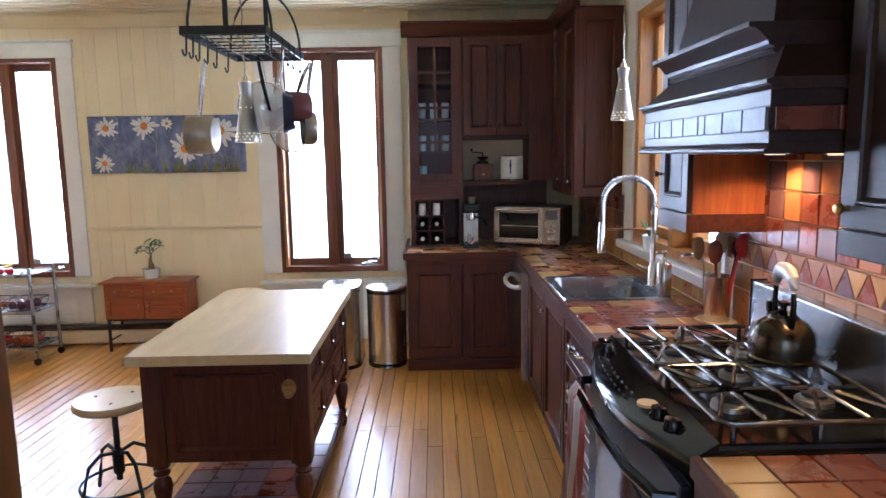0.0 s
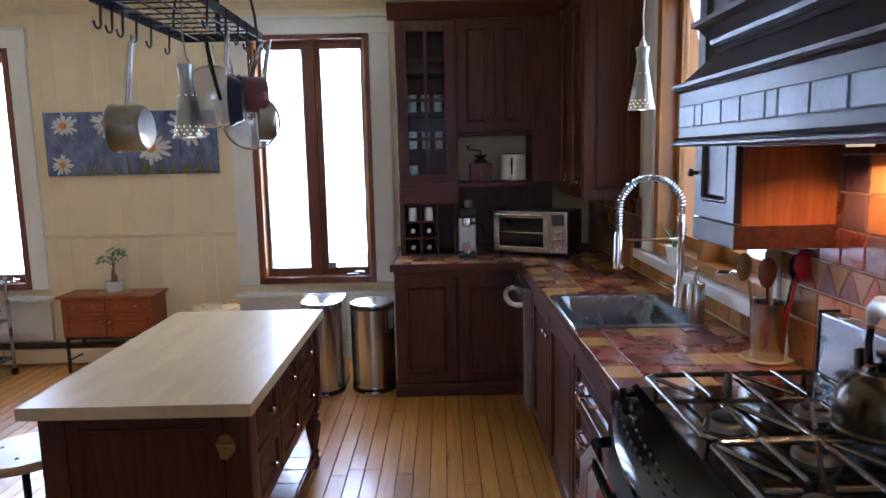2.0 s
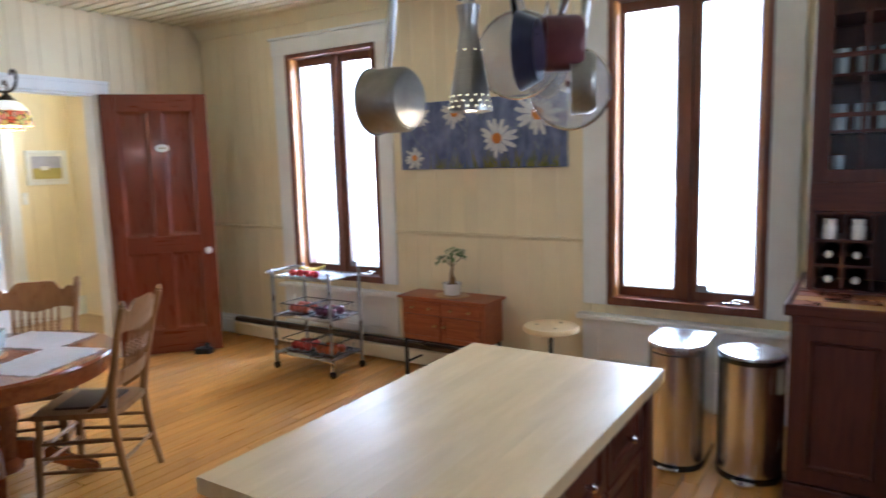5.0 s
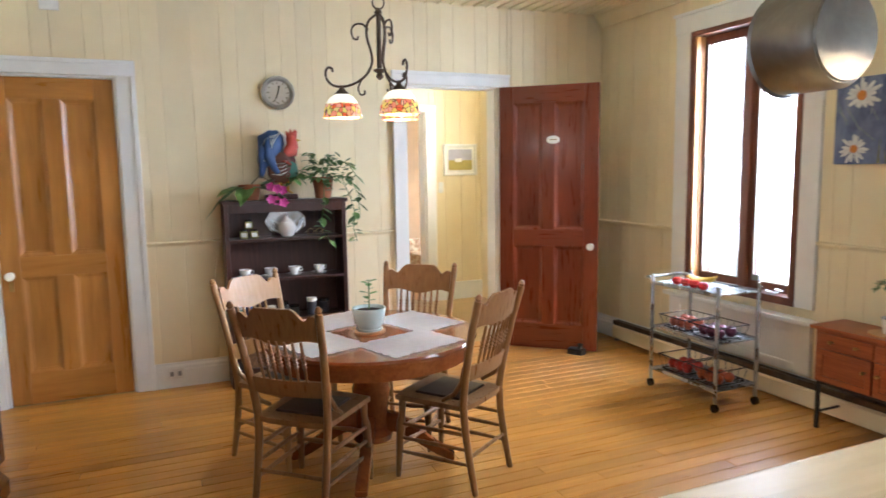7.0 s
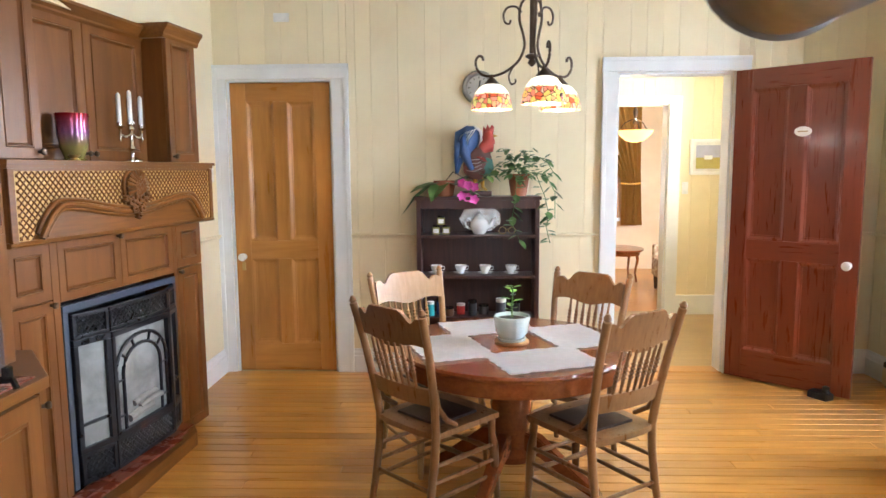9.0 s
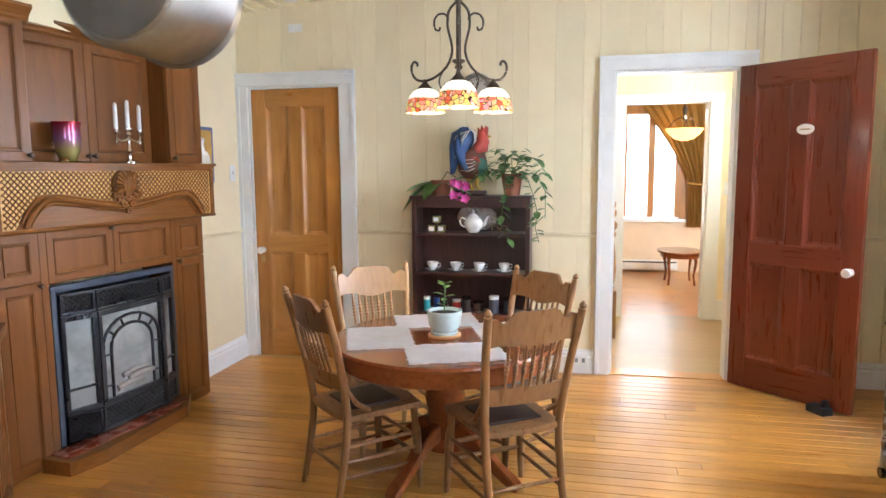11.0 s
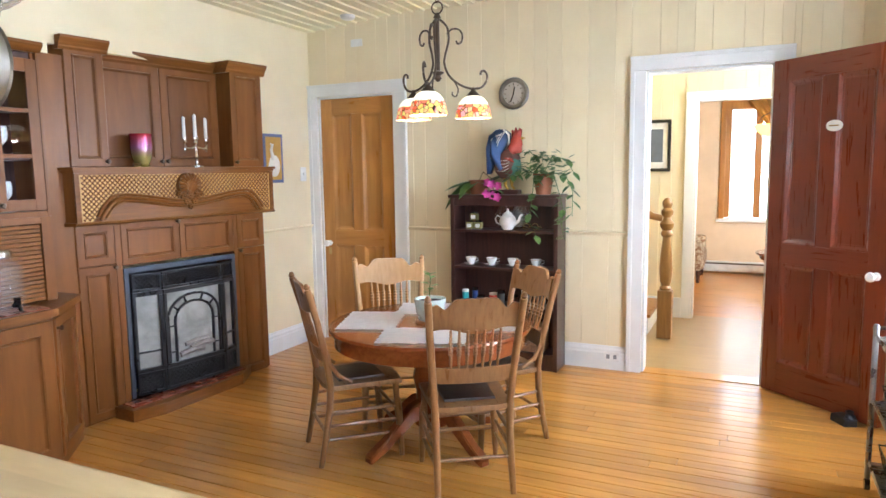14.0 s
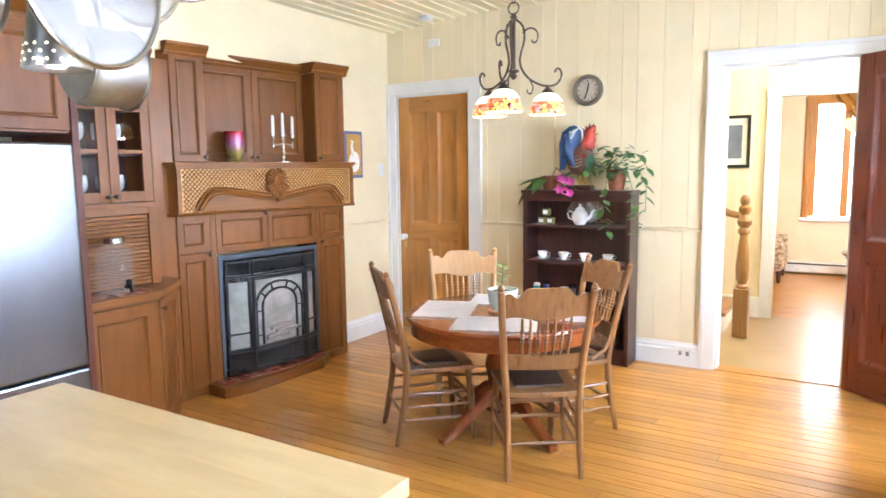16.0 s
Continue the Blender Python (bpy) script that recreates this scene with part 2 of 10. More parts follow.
M["ovenblack"] = mat("satin_black_oven_enamel", (0.008, 0.008, 0.008), (0.014, 0.014, 0.014), 0.38, scale=8, bump=0.02, spec=0.2)
M["kettle"] = mat("tarnished_kettle_steel", (0.07, 0.06, 0.045), (0.13, 0.11, 0.08), 0.22, 0.85, scale=9, bump=0.04)
M["fridgesteel"] = mat("fridge_steel", (0.17, 0.175, 0.19), (0.20, 0.205, 0.22), 0.26, 1.0, scale=3, stretch=(30, 30, 1), bump=0.0, rvar=0.02)
M["sinksteel"] = mat("satin_sink_steel", (0.22, 0.225, 0.235), (0.30, 0.305, 0.315), 0.26, 0.9, scale=5, bump=0.03)
M["satin"] = mat("satin_bright_metal", (0.78, 0.79, 0.80), (0.86, 0.86, 0.87), 0.38, 0.5, scale=6, bump=0.02)
M["spun"] = mat("spun_lamp_steel", (0.40, 0.39, 0.37), (0.44, 0.43, 0.41), 0.36, 1.0, scale=4, stretch=(1, 1, 60), bump=0.008)
M["darkpaint"] = mat("dark_walnut_hood_wood", (0.03, 0.014, 0.011), (0.05, 0.023, 0.018), 0.34, scale=2.2, stretch=HX, bump=0.05, coat=0.08)
M["copper"] = mat("red_brown_pan", (0.10, 0.028, 0.03), (0.15, 0.045, 0.045), 0.35, 0.3, scale=9)
M["bluepan"] = mat("dark_blue_pan", (0.015, 0.017, 0.04), (0.025, 0.028, 0.06), 0.3, 0.2, scale=9)
M["peach"] = mat("peach_living_wall", (0.74, 0.56, 0.36), (0.79, 0.61, 0.41), 0.7, scale=3, bump=0.05)
M["curtain"] = mat("gold_curtain", (0.42, 0.22, 0.035), (0.55, 0.30, 0.06), 0.8, scale=12, stretch=(20, 20, 1), bump=0.3)
M["tapestry"] = mat("flowered_upholstery", (0.30, 0.17, 0.09), (0.62, 0.52, 0.36), 0.9, scale=22, bump=0.3, lo=0.45, hi=0.55)
M["grey"] = mat("grey_plastic", (0.25, 0.25, 0.25), rough=0.5)
M["offwhite"] = mat("white_plastic", (0.72, 0.71, 0.67), rough=0.4, bump=0)
M["clear"] = glassy("clear_glass")
M["pane"] = glassy("window_glass", ior=1.1)
# opaque fire glass, mottled between two greys
M["firegl"] = mat("sooty_fire_glass", (0.20, 0.20, 0.19), (0.34, 0.34, 0.32), 0.12, scale=5, bump=0, coat=0.4)
M["lidmesh"] = thin("smoky_lid_glass", (0.62, 0.61, 0.60), 0.42, 0.18, 0.3)
M["outside"] = glow("daylight_haze", (0.95, 0.98, 1.0), 3.0)


def M_of(name, col, rough=0.5, **k):
    if name not in M:
        M[name] = mat(name, col, rough=rough, **k)
    return M[name]


# ---------------------------------------------------------------- mesh helpers
def box(bm, x0, x1, y0, y1, z0, z1, bevel=0.0):
    v = [bm.verts.new(p) for p in ((x0, y0, z0), (x1, y0, z0), (x1, y1, z0), (x0, y1, z0), (x0, y0, z1), (x1, y0, z1), (x1, y1, z1), (x0, y1, z1))]
    fs = [bm.faces.new([v[i] for i in q]) for q in ((3, 2, 1, 0), (4, 5, 6, 7), (0, 1, 5, 4), (1, 2, 6, 5), (2, 3, 7, 6), (3, 0, 4, 7))]
    if bevel:
        es = {e for f in fs for e in f.edges}
        bmesh.ops.bevel(bm, geom=list(es), offset=bevel, segments=2, affect="EDGES", profile=0.6)
    return bm


def boxm(*args, **k):
    return box(bmesh.new(), *args, **k)


def lathe(bm, prof, seg=20, at=(0, 0, 0), axis="z", squash=1.0):
    """Turns (radius, height) pairs round an axis through at."""
    rings = []
    for r, h in prof:
        ring = []
        for i in range(seg):
            a = 2 * math.pi * i / seg
            p = (r * math.cos(a), r * squash * math.sin(a), h)
            if axis == "y":
                p = (p[0], p[2], p[1])
            if axis == "x":
                p = (p[2], p[0], p[1])
            ring.append(bm.verts.new((p[0] + at[0], p[1] + at[1], p[2] + at[2])))
        rings.append(ring)
    for a, b in zip(rings, rings[1:]):
        for i in range(seg):
            bm.faces.new((a[i], a[(i + 1) % seg], b[(i + 1) % seg], b[i]))
    if prof[0][0] > 1e-5:
        bm.faces.new(list(reversed(rings[0])))
    if prof[-1][0] > 1e-5:
        bm.faces.new(rings[-1])
    return bm


def tube(bm, pts, r, seg=8, closed=False):
    """A round bar along points; r one radius or one a point."""
    P = [Vector(p) for p in pts]
    n = len(P)
    rings = []
    up = Vector((0.013, 0.021, 1.0))
    for i, p in enumerate(P):
        a = P[(i - 1) % n] if (closed or i > 0) else p
        b = P[(i + 1) % n] if (closed or i < n - 1) else p
        d = (b - a).normalized()
        ref = up if abs(d.dot(up.normalized())) < 0.95 else Vector((1, 0.02, 0.01))
        u = d.cross(ref).normalized()
        w = u.cross(d).normalized()
        rad = r[i] if isinstance(r, (list, tuple)) else r
        rings.append([bm.verts.new(p + rad * (math.cos(2 * math.pi * k / seg) * u + math.sin(2 * math.pi * k / seg) * w)) for k in range(seg)])
    pairs = list(zip(rings, rings[1:])) + ([(rings[-1], rings[0])] if closed else [])
    for a, b in pairs:
        for k in range(seg):
            bm.faces.new((a[k], a[(k + 1) % seg], b[(k + 1) % seg], b[k]))
    if not closed:
        bm.faces.new(list(reversed(rings[0])))
        bm.faces.new(rings[-1])
    return bm


def prism(bm, outline, z0, z1, bevel=0.0):
    """An upright slab over an outline of (x, y), counted anticlockwise."""
    lo = [bm.verts.new((x, y, z0)) for x, y in outline]
    hi = [bm.verts.new((x, y, z1)) for x, y in outline]
    n = len(outline)
    fs = [bm.faces.new(list(reversed(lo))), bm.faces.new(hi)] + [bm.faces.new((lo[i], lo[(i + 1) % n], hi[(i + 1) % n], hi[i])) for i in range(n)]
    if bevel:
        bmesh.ops.bevel(bm, geom=list(fs[1].edges), offset=bevel, segments=2, affect="EDGES", profile=0.6)
    return bm


def sweep_y(bm, prof, x0, x1):
    """A moulding: the profile of (y, z), run along x."""
    a = [bm.verts.new((x0, y, z)) for y, z in prof]
    b = [bm.verts.new((x1, y, z)) for y, z in prof]
    n = len(prof)
    for i in range(n):
        bm.faces.new((a[i], a[(i + 1) % n], b[(i + 1) % n], b[i]))
    bm.faces.new(list(reversed(a)))
    bm.faces.new(b)
    return bm


def front(bm, outline, y0, y1):
    """A slab standing upright: outline of (x, z), between y0 (front) and y1."""
    a = [bm.verts.new((x, y0, z)) for x, z in outline]
    b = [bm.verts.new((x, y1, z)) for x, z in outline]
    n = len(outline)
    bm.faces.new(a)
    bm.faces.new(list(reversed(b)))
    for i in range(n):
        bm.faces.new((a[i], b[i], b[(i + 1) % n], a[(i + 1) % n]))
    return bm


def done(name, bm, material, smooth=False):
    bmesh.ops.recalc_face_normals(bm, faces=bm.faces)
    me = bpy.data.meshes.new(name)
    bm.to_mesh(me)
    bm.free()
    me.materials.append(material)
    if smooth:
        for p in me.polygons:
            p.use_smooth = True
        me.set_sharp_from_angle(angle=radians(38))
    return me


def part(name, bm, material, parent, label="", smooth=False, m=None):
    ob = new(name, done(name, bm, material, smooth))
    ob.parent = parent
    if m is not None:
        ob.matrix_basis = m
    if label:
        ob["label"] = label
    return ob


def share(ob, m, parent=None):
    """Another piece on the same mesh."""
    c = new(ob.name.split(".")[0], ob.data)
    c.parent = parent or ob.parent
    c.matrix_basis = m
    return c


def thing(name, label, category, x=0, y=0, z=0, rz=0, group="", kind=""):
    ob = new(name)
    ob.empty_display_size = 0.1
    ob.matrix_basis = pose(x, y, z, 0, 0, rz)
    return tagged(ob, label, category, group, kind)


def struct(name, bm, material, label, category="", smooth=False):
    return tagged(new(name, done(name, bm, material, smooth)), label, category or name.split("_")[0], "", "structure")


# ---------------------------------------------------------------- the setting
WX, NY, SY, CZ, EX = -4.87, 5.50, 0.84, 2.75, 1.50
T = 0.014     # thickness of wall boards
CT_ = 2.86    # walls run on above the ceiling boards


def wall_core(name, along, face, back, a0, a1, z1, holes, material, label):
    """A wall with holes (a0, a1, z0, z1) cut through it; along is 'x' or 'y'."""
    bm = bmesh.new()
    xs = sorted({a0, a1, *[h[0] for h in holes], *[h[1] for h in holes]})
    for p, q in zip(xs, xs[1:]):
        zs, cut = [0.0], [h for h in holes if h[0] <= p + 1e-6 and h[1] >= q - 1e-6]
        spans = []
        z = 0.0
        for h in sorted(cut, key=lambda h: h[2]):
            if h[2] > z:
                spans.append((z, h[2]))
            z = h[3]
        spans.append((z, z1))
        for s, e in spans:
            lo, hi = min(face, back), max(face, back)
            if along == "x":
                box(bm, p, q, lo, hi, s, e)
            else:
                box(bm, lo, hi, p, q, s, e)
    return struct(name, bm, material, label, "wall")


def wall_boards(wall, along, face, out, a0, a1, z0, z1, holes, seed, widths=(0.11, 0.19)):
    """Vertical tongue-and-groove boards nailed on a wall, in front of face, cut round the holes."""
    rnd = random.Random(seed)
    a = a0
    while a < a1 - 0.01:
        b = min(a1, a + rnd.choice(widths))
        edges = [a] + sorted(v for h in holes for v in h[:2] if a + 0.004 < v < b - 0.004 and h[3] > z0 and h[2] < z1) + [b]
        for p, q in zip(edges, edges[1:]):
            if q - p < 0.008:
                continue
            cut = sorted((h[2], h[3]) for h in holes if h[0] < (p + q) / 2 < h[1])
            z, spans = z0, []
            for s, e in cut:
                if s > z:
                    spans.append((z, min(s, z1)))
                z = max(z, e)
            if z < z1:
                spans.append((z, z1))
            for s, e in spans:
                if e - s < 0.02:
                    continue
                g = 0.0007
                lo, hi = sorted((face, face + out * T))
                bm = boxm(p + g, q - g, lo, hi, s, e) if along == "x" else boxm(lo, hi, p + g, q - g, s, e)
                fr = [ed for ed in bm.edges if abs((ed.verts[0].co - ed.verts[1].co).z) > 0.01]
                bmesh.ops.bevel(bm, geom=fr, offset=0.0016, segments=1, affect="EDGES")
                part("wall_board", bm, M["wall"], wall)
        a = b


# openings: (from, to, bottom, top)
W1, W2 = (-3.78, -2.85, 0.60, 2.43), (-1.067, -0.158, 0.605, 2.485)
D1, D2 = (0.93, 1.68, 0.0, 2.115), (3.675, 4.47, 0.0, 2.136)
E1 = (2.60, 3.90, 1.04, 2.42)
north = wall_core("wall_north", "x", NY + T, NY + 0.22, WX - 0.22, EX + 0.22, CT_, [W1, W2], M["wallcore"], "cream painted board wall with two tall windows")
west = wall_core("wall_west", "y", WX - T, WX - 0.14, SY - 0.14, NY + T, CT_, [D1, D2], M["wallcore"], "cream painted board wall with two doorways")
south = wall_core("wall_south", "x", SY, SY - 0.14, WX - 0.14, -0.79, CT_, [(-3.95, -2.50, 0.0, 2.2)], M["wall"], "smooth cream painted wall behind the mantel")
struct("wall_chimney", boxm(-4.05, -2.4, 0.50, 0.60, 0, CT_), M["wallcore"], "plain chimney wall closing the recess", "wall")
east = wall_core("wall_east", "y", EX, EX + 0.2, -1.8, NY + T, CT_, [E1], M["wall"], "cream painted kitchen wall with a window over the sink")
wall_core("wall_stub", "y", -0.79, -0.93, -1.8, SY - 0.14, CT_, [], M["wall"], "plain cream painted kitchen side wall")
# the opening here is made up, it only passes the weak fill
wall_core("wall_back", "x", -1.66, -1.8, -0.93, EX + 0.2, CT_, [(-0.3, 1.0, 0.85, 2.35)], M["wall"], "plain cream painted wall behind the walk")
HN = [(W1[0] - 0.12, W1[1] + 0.12, 0.0, 2.58), (W2[0] - 0.12, W2[1] + 0.12, 0.0, 2.63)]
HW = [(D1[0] - 0.09, D1[1] + 0.11, 0, 2.19), (D2[0] - 0.105, D2[1] + 0.1, 0, 2.23)]
wall_boards(north, "x", NY + T, -1, WX + 0.02, 0.06, 1.0, CT_, HN, 3)
wall_boards(north, "x", NY + T, -1, WX + 0.02, 0.06, 0.16, 1.0, HN, 4)
wall_boards(west, "y", WX - T, 1, SY, NY, 1.0, CT_, HW, 5)
wall_boards(west, "y", WX - T, 1, SY, NY, 0.16, 1.0, HW, 6)

def ceiling_z(y):
    """The old ceiling sags towards the south wall."""
    return 2.735 + 0.012 * (y - 1.7) if y > 1.7 else 2.735 - 0.08 * (1.7 - max(y, 0.6))


cb = bmesh.new()
for i in range(70):
    y0 = -1.8 + i * 0.105
    if y0 < NY + 0.2:
        box(cb, WX - 0.14, EX + 0.2, y0, y0 + 0.105, CZ + 0.011, CZ + 0.12)
    if y0 + 0.1 < NY:
        box(cb, WX, EX, y0 + 0.003, y0 + 0.080, CZ - 0.004, CZ + 0.011)
        box(cb, WX, EX, y0 + 0.084, y0 + 0.101, CZ - 0.014, CZ + 0.011)
for v_ in cb.verts:
    v_.co.z += ceiling_z(v_.co.y) - CZ
struct("ceiling", cb, M["ceil"], "cream beaded board ceiling", "ceiling")


def moulding(name, p, q, prof, label, material=None, parent=None):
    """Runs a profile of (out, z) from p to q along a wall; out is to the left of the way."""
    p, q = Vector((*p, 0)), Vector((*q, 0))
    d = (q - p).normalized()
    o = Vector((-d.y, d.x, 0))
    bm = bmesh.new()
    a = [bm.verts.new(p + o * u + Vector((0, 0, z))) for u, z in prof]
    b = [bm.verts.new(q + o * u + Vector((0, 0, z))) for u, z in prof]
    n = len(prof)
    for i in range(n):
        bm.faces.new((a[i], a[(i + 1) % n], b[(i + 1) % n], b[i]))
    bm.faces.new(a)
    bm.faces.new(list(reversed(b)))
    if parent:
        return part(name, bm, material or M["white"], parent)
    return struct(name, bm, material or M["white"], label, name)


BASE = [(0, 0), (0.022, 0), (0.022, 0.12), (0.016, 0.13), (0.016, 0.145), (0.008, 0.16), (0.006, 0.175), (0, 0.175)]
RAIL = [(0, 0.99), (0.008, 0.99), (0.012, 1.0), (0.02, 1.008), (0.02, 1.016), (0.004, 1.022), (0, 1.022)]
CROWN = [(0, CZ - 0.10), (0.012, CZ - 0.10), (0.03, CZ - 0.07), (0.06, CZ - 0.03), (0.075, CZ - 0.016), (0.075, CZ - 0.003), (0, CZ - 0.003)]
BL = "white painted baseboard with a moulded top"
moulding("baseboard", (-3.95, SY), (WX, SY), [(-u, z) for u, z in BASE], BL)
moulding("baseboard", (WX, SY), (WX, 0.842), [(-u, z) for u, z in BASE], BL)
moulding("baseboard", (WX, 1.80), (WX, 3.568), [(-u, z) for u, z in BASE], BL)
moulding("baseboard", (WX, 4.58), (WX, NY), [(-u, z) for u, z in BASE], BL)
moulding("baseboard", (WX, NY), (0.03, NY), [(-u, z) for u, z in BASE], BL)
RL = "cream painted chair rail"
moulding("trim", (WX, 1.80), (WX, 3.568), [(-u, z) for u, z in RAIL], RL, M["wall"])
moulding("trim", (WX, 4.58), (WX, NY), [(-u, z) for u, z in RAIL], RL, M["wall"])
moulding("trim", (WX, NY), (W1[0] - 0.13, NY), [(-u, z) for u, z in RAIL], RL, M["wall"])
moulding("trim", (W1[1] + 0.13, NY), (W2[0] - 0.13, NY), [(-u, z) for u, z in RAIL], RL, M["wall"])
moulding("trim", (-3.98, SY), (WX, SY), [(-u, z) for u, z in RAIL], RL, M["wall"])
moulding("trim", (WX, NY), (0.06, NY), [(-u, z + 0.02) for u, z in CROWN], "cream crown moulding", M["ceil"])


def door_casing(y0, y1, top, wl, wr, label, depth=0.14):
    """White casing round an opening in the west wall, with lined jambs."""
    bm = bmesh.new()
    for a, b in ((y0 - wl, y0), (y1, y1 + wr)):
        box(bm, WX, WX + 0.024, a, b, 0, top, 0.004)
        box(bm, WX + 0.024, WX + 0.034, a if a < y0 else b - 0.03, a + 0.03 if a < y0 else b, 0, top, 0.003)
    box(bm, WX, WX + 0.026, y0 - wl - 0.002, y1 + wr + 0.002, top, top + 0.10, 0.004)
    box(bm, WX + 0.026, WX + 0.036, y0 - wl - 0.002, y1 + wr + 0.002, top + 0.072, top + 0.10, 0.003)
    box(bm, WX - depth - 0.002, WX - 0.001, y0 + 0.001, y0 + 0.016, 0, top - 0.001)
    box(bm, WX - depth - 0.002, WX - 0.001, y1 - 0.016, y1 - 0.001, 0, top - 0.001)
    box(bm, WX - depth - 0.002, WX - 0.001, y0 + 0.016, y1 - 0.016, top - 0.016, top - 0.001)
    return struct("trim", bm, M["white"], label, "door casing")


door_casing(D1[0], D1[1], D1[3], 0.09, 0.12, "white painted casing round the pine door")
door_casing(D2[0], D2[1], D2[3], 0.105, 0.11, "white painted casing round the hall doorway")


def panel_door(name, w, h, material, kind, label, m, knob_side=1, cats="door", cross=None):
    """Four-panel door: local x along the width from the hinge, y its thickness (front at -y)."""
    d = thing(name, label, cats, kind=kind)
    d.matrix_basis = m
    th, st = 0.04, 0.11
    zm0, zm1 = 0.40 * h, 0.40 * h + 0.13
    for n, a in (("stile", (0, st, -th / 2, th / 2, 0, h)), ("stile", (w - st, w, -th / 2, th / 2, 0, h)),
                 ("rail", (st, w - st, -th / 2 + 0.001, th / 2 - 0.001, 0, 0.2)), ("rail", (st, w - st, -th / 2 + 0.001, th / 2 - 0.001, h - 0.13, h)),
                 ("rail", (st, w - st, -th / 2 + 0.001, th / 2 - 0.001, zm0, zm1)),
                 ("muntin", (w / 2 - 0.045, w / 2 + 0.045, -th / 2 + 0.002, th / 2 - 0.002, 0.2, zm0)),
                 ("muntin", (w / 2 - 0.045, w / 2 + 0.045, -th / 2 + 0.002, th / 2 - 0.002, zm1, h - 0.13))):
        part(n, boxm(*a, bevel=0.003), cross if n == "rail" and cross else material, d)
    for x0, x1 in ((st, w / 2 - 0.045), (w / 2 + 0.045, w - st)):
        for z0, z1 in ((0.2, zm0), (zm1, h - 0.13)):
            bm = bmesh.new()
            rings = []
            for s in (-1, 1):
                for ins, y in ((0.0, 0.019), (0.006, 0.0185), (0.024, 0.006), (0.030, 0.006), (0.034, 0.003)):
                    rings.append([bm.verts.new((p, s * y, q)) for p, q in ((x0 + ins, z0 + ins), (x1 - ins, z0 + ins), (x1 - ins, z1 - ins), (x0 + ins, z1 - ins))])
            for k in (0, 5):
                for a, b in zip(rings[k:k + 4], rings[k + 1:k + 5]):
                    for q in range(4):
                        bm.faces.new((a[q], a[(q + 1) % 4], b[(q + 1) % 4], b[q]))
                bm.faces.new(rings[k + 4])
            part("panel", bm, material, d)
    kx = w - 0.055 if knob_side > 0 else 0.055
    for s in (-1, 1):
        part("door_knob", lathe(bmesh.new(), [(0.024, 0), (0.024, 0.004), (0.010, 0.008), (0.010, 0.03), (0.022, 0.036), (0.029, 0.05), (0.025, 0.062), (0.0001, 0.066)] if s > 0 else
             [(0.024, 0), (0.024, -0.004), (0.010, -0.008), (0.010, -0.03), (0.022, -0.036), (0.029, -0.05), (0.025, -0.062), (0.0001, -0.066)], 16, (kx, s * th / 2, 0.85), "y"), M["ceramic"], d, "white porcelain knob", True)
    return d


pd = panel_door("door_1", D1[1] - D1[0] - 0.038, D1[3] - 0.026, M["pine"], "structure", "closed honey-coloured pine door with four panels",
                pose(WX - 0.03, D1[0] + 0.019, 0.006, 0, 0, 90), -1, cross=M["pine_h"])
part("keyhole_plate", boxm(0.04, 0.066, -0.023, -0.019, 0.75, 0.81), M["brass"], pd)
ang = math.degrees(math.atan2(5.04 - 4.462, -4.27 + 4.80))
rd = panel_door("door_2", 0.79, 2.115, M["redwood"], "structure", "open dark red mahogany door with four panels and an oval plate",
                pose(-4.815, 4.475, 0.012, 0, 0, ang), 1, cross=M["redwood_h"])
part("name_plate", lathe(bmesh.new(), [(0.052, -0.0205), (0.052, -0.026), (0.0001, -0.027)], 24, (0.435, 0, 1.69), "y", 0.62), M["offwhite"], rd, "oval white enamel plate")
part("name_bar", boxm(0.405, 0.465, -0.0285, -0.0265, 1.686, 1.694), M_of("dull_gold", (0.35, 0.25, 0.1)), rd)
ds = thing("door_stop", "small black cast-iron door stop on the floor", "door stop", -4.33, 4.90, 0, 30)
part("body", prism(bmesh.new(), [(-0.06, -0.05), (0.06, -0.05), (0.07, 0.02), (0.0, 0.06), (-0.07, 0.02)], 0, 0.045, 0.012), M["iron"], ds)
part("neck", lathe(bmesh.new(), [(0.03, 0.04), (0.018, 0.06), (0.022, 0.08), (0.0001, 0.09)], 12, (0.03, 0, 0)), M["iron"], ds)


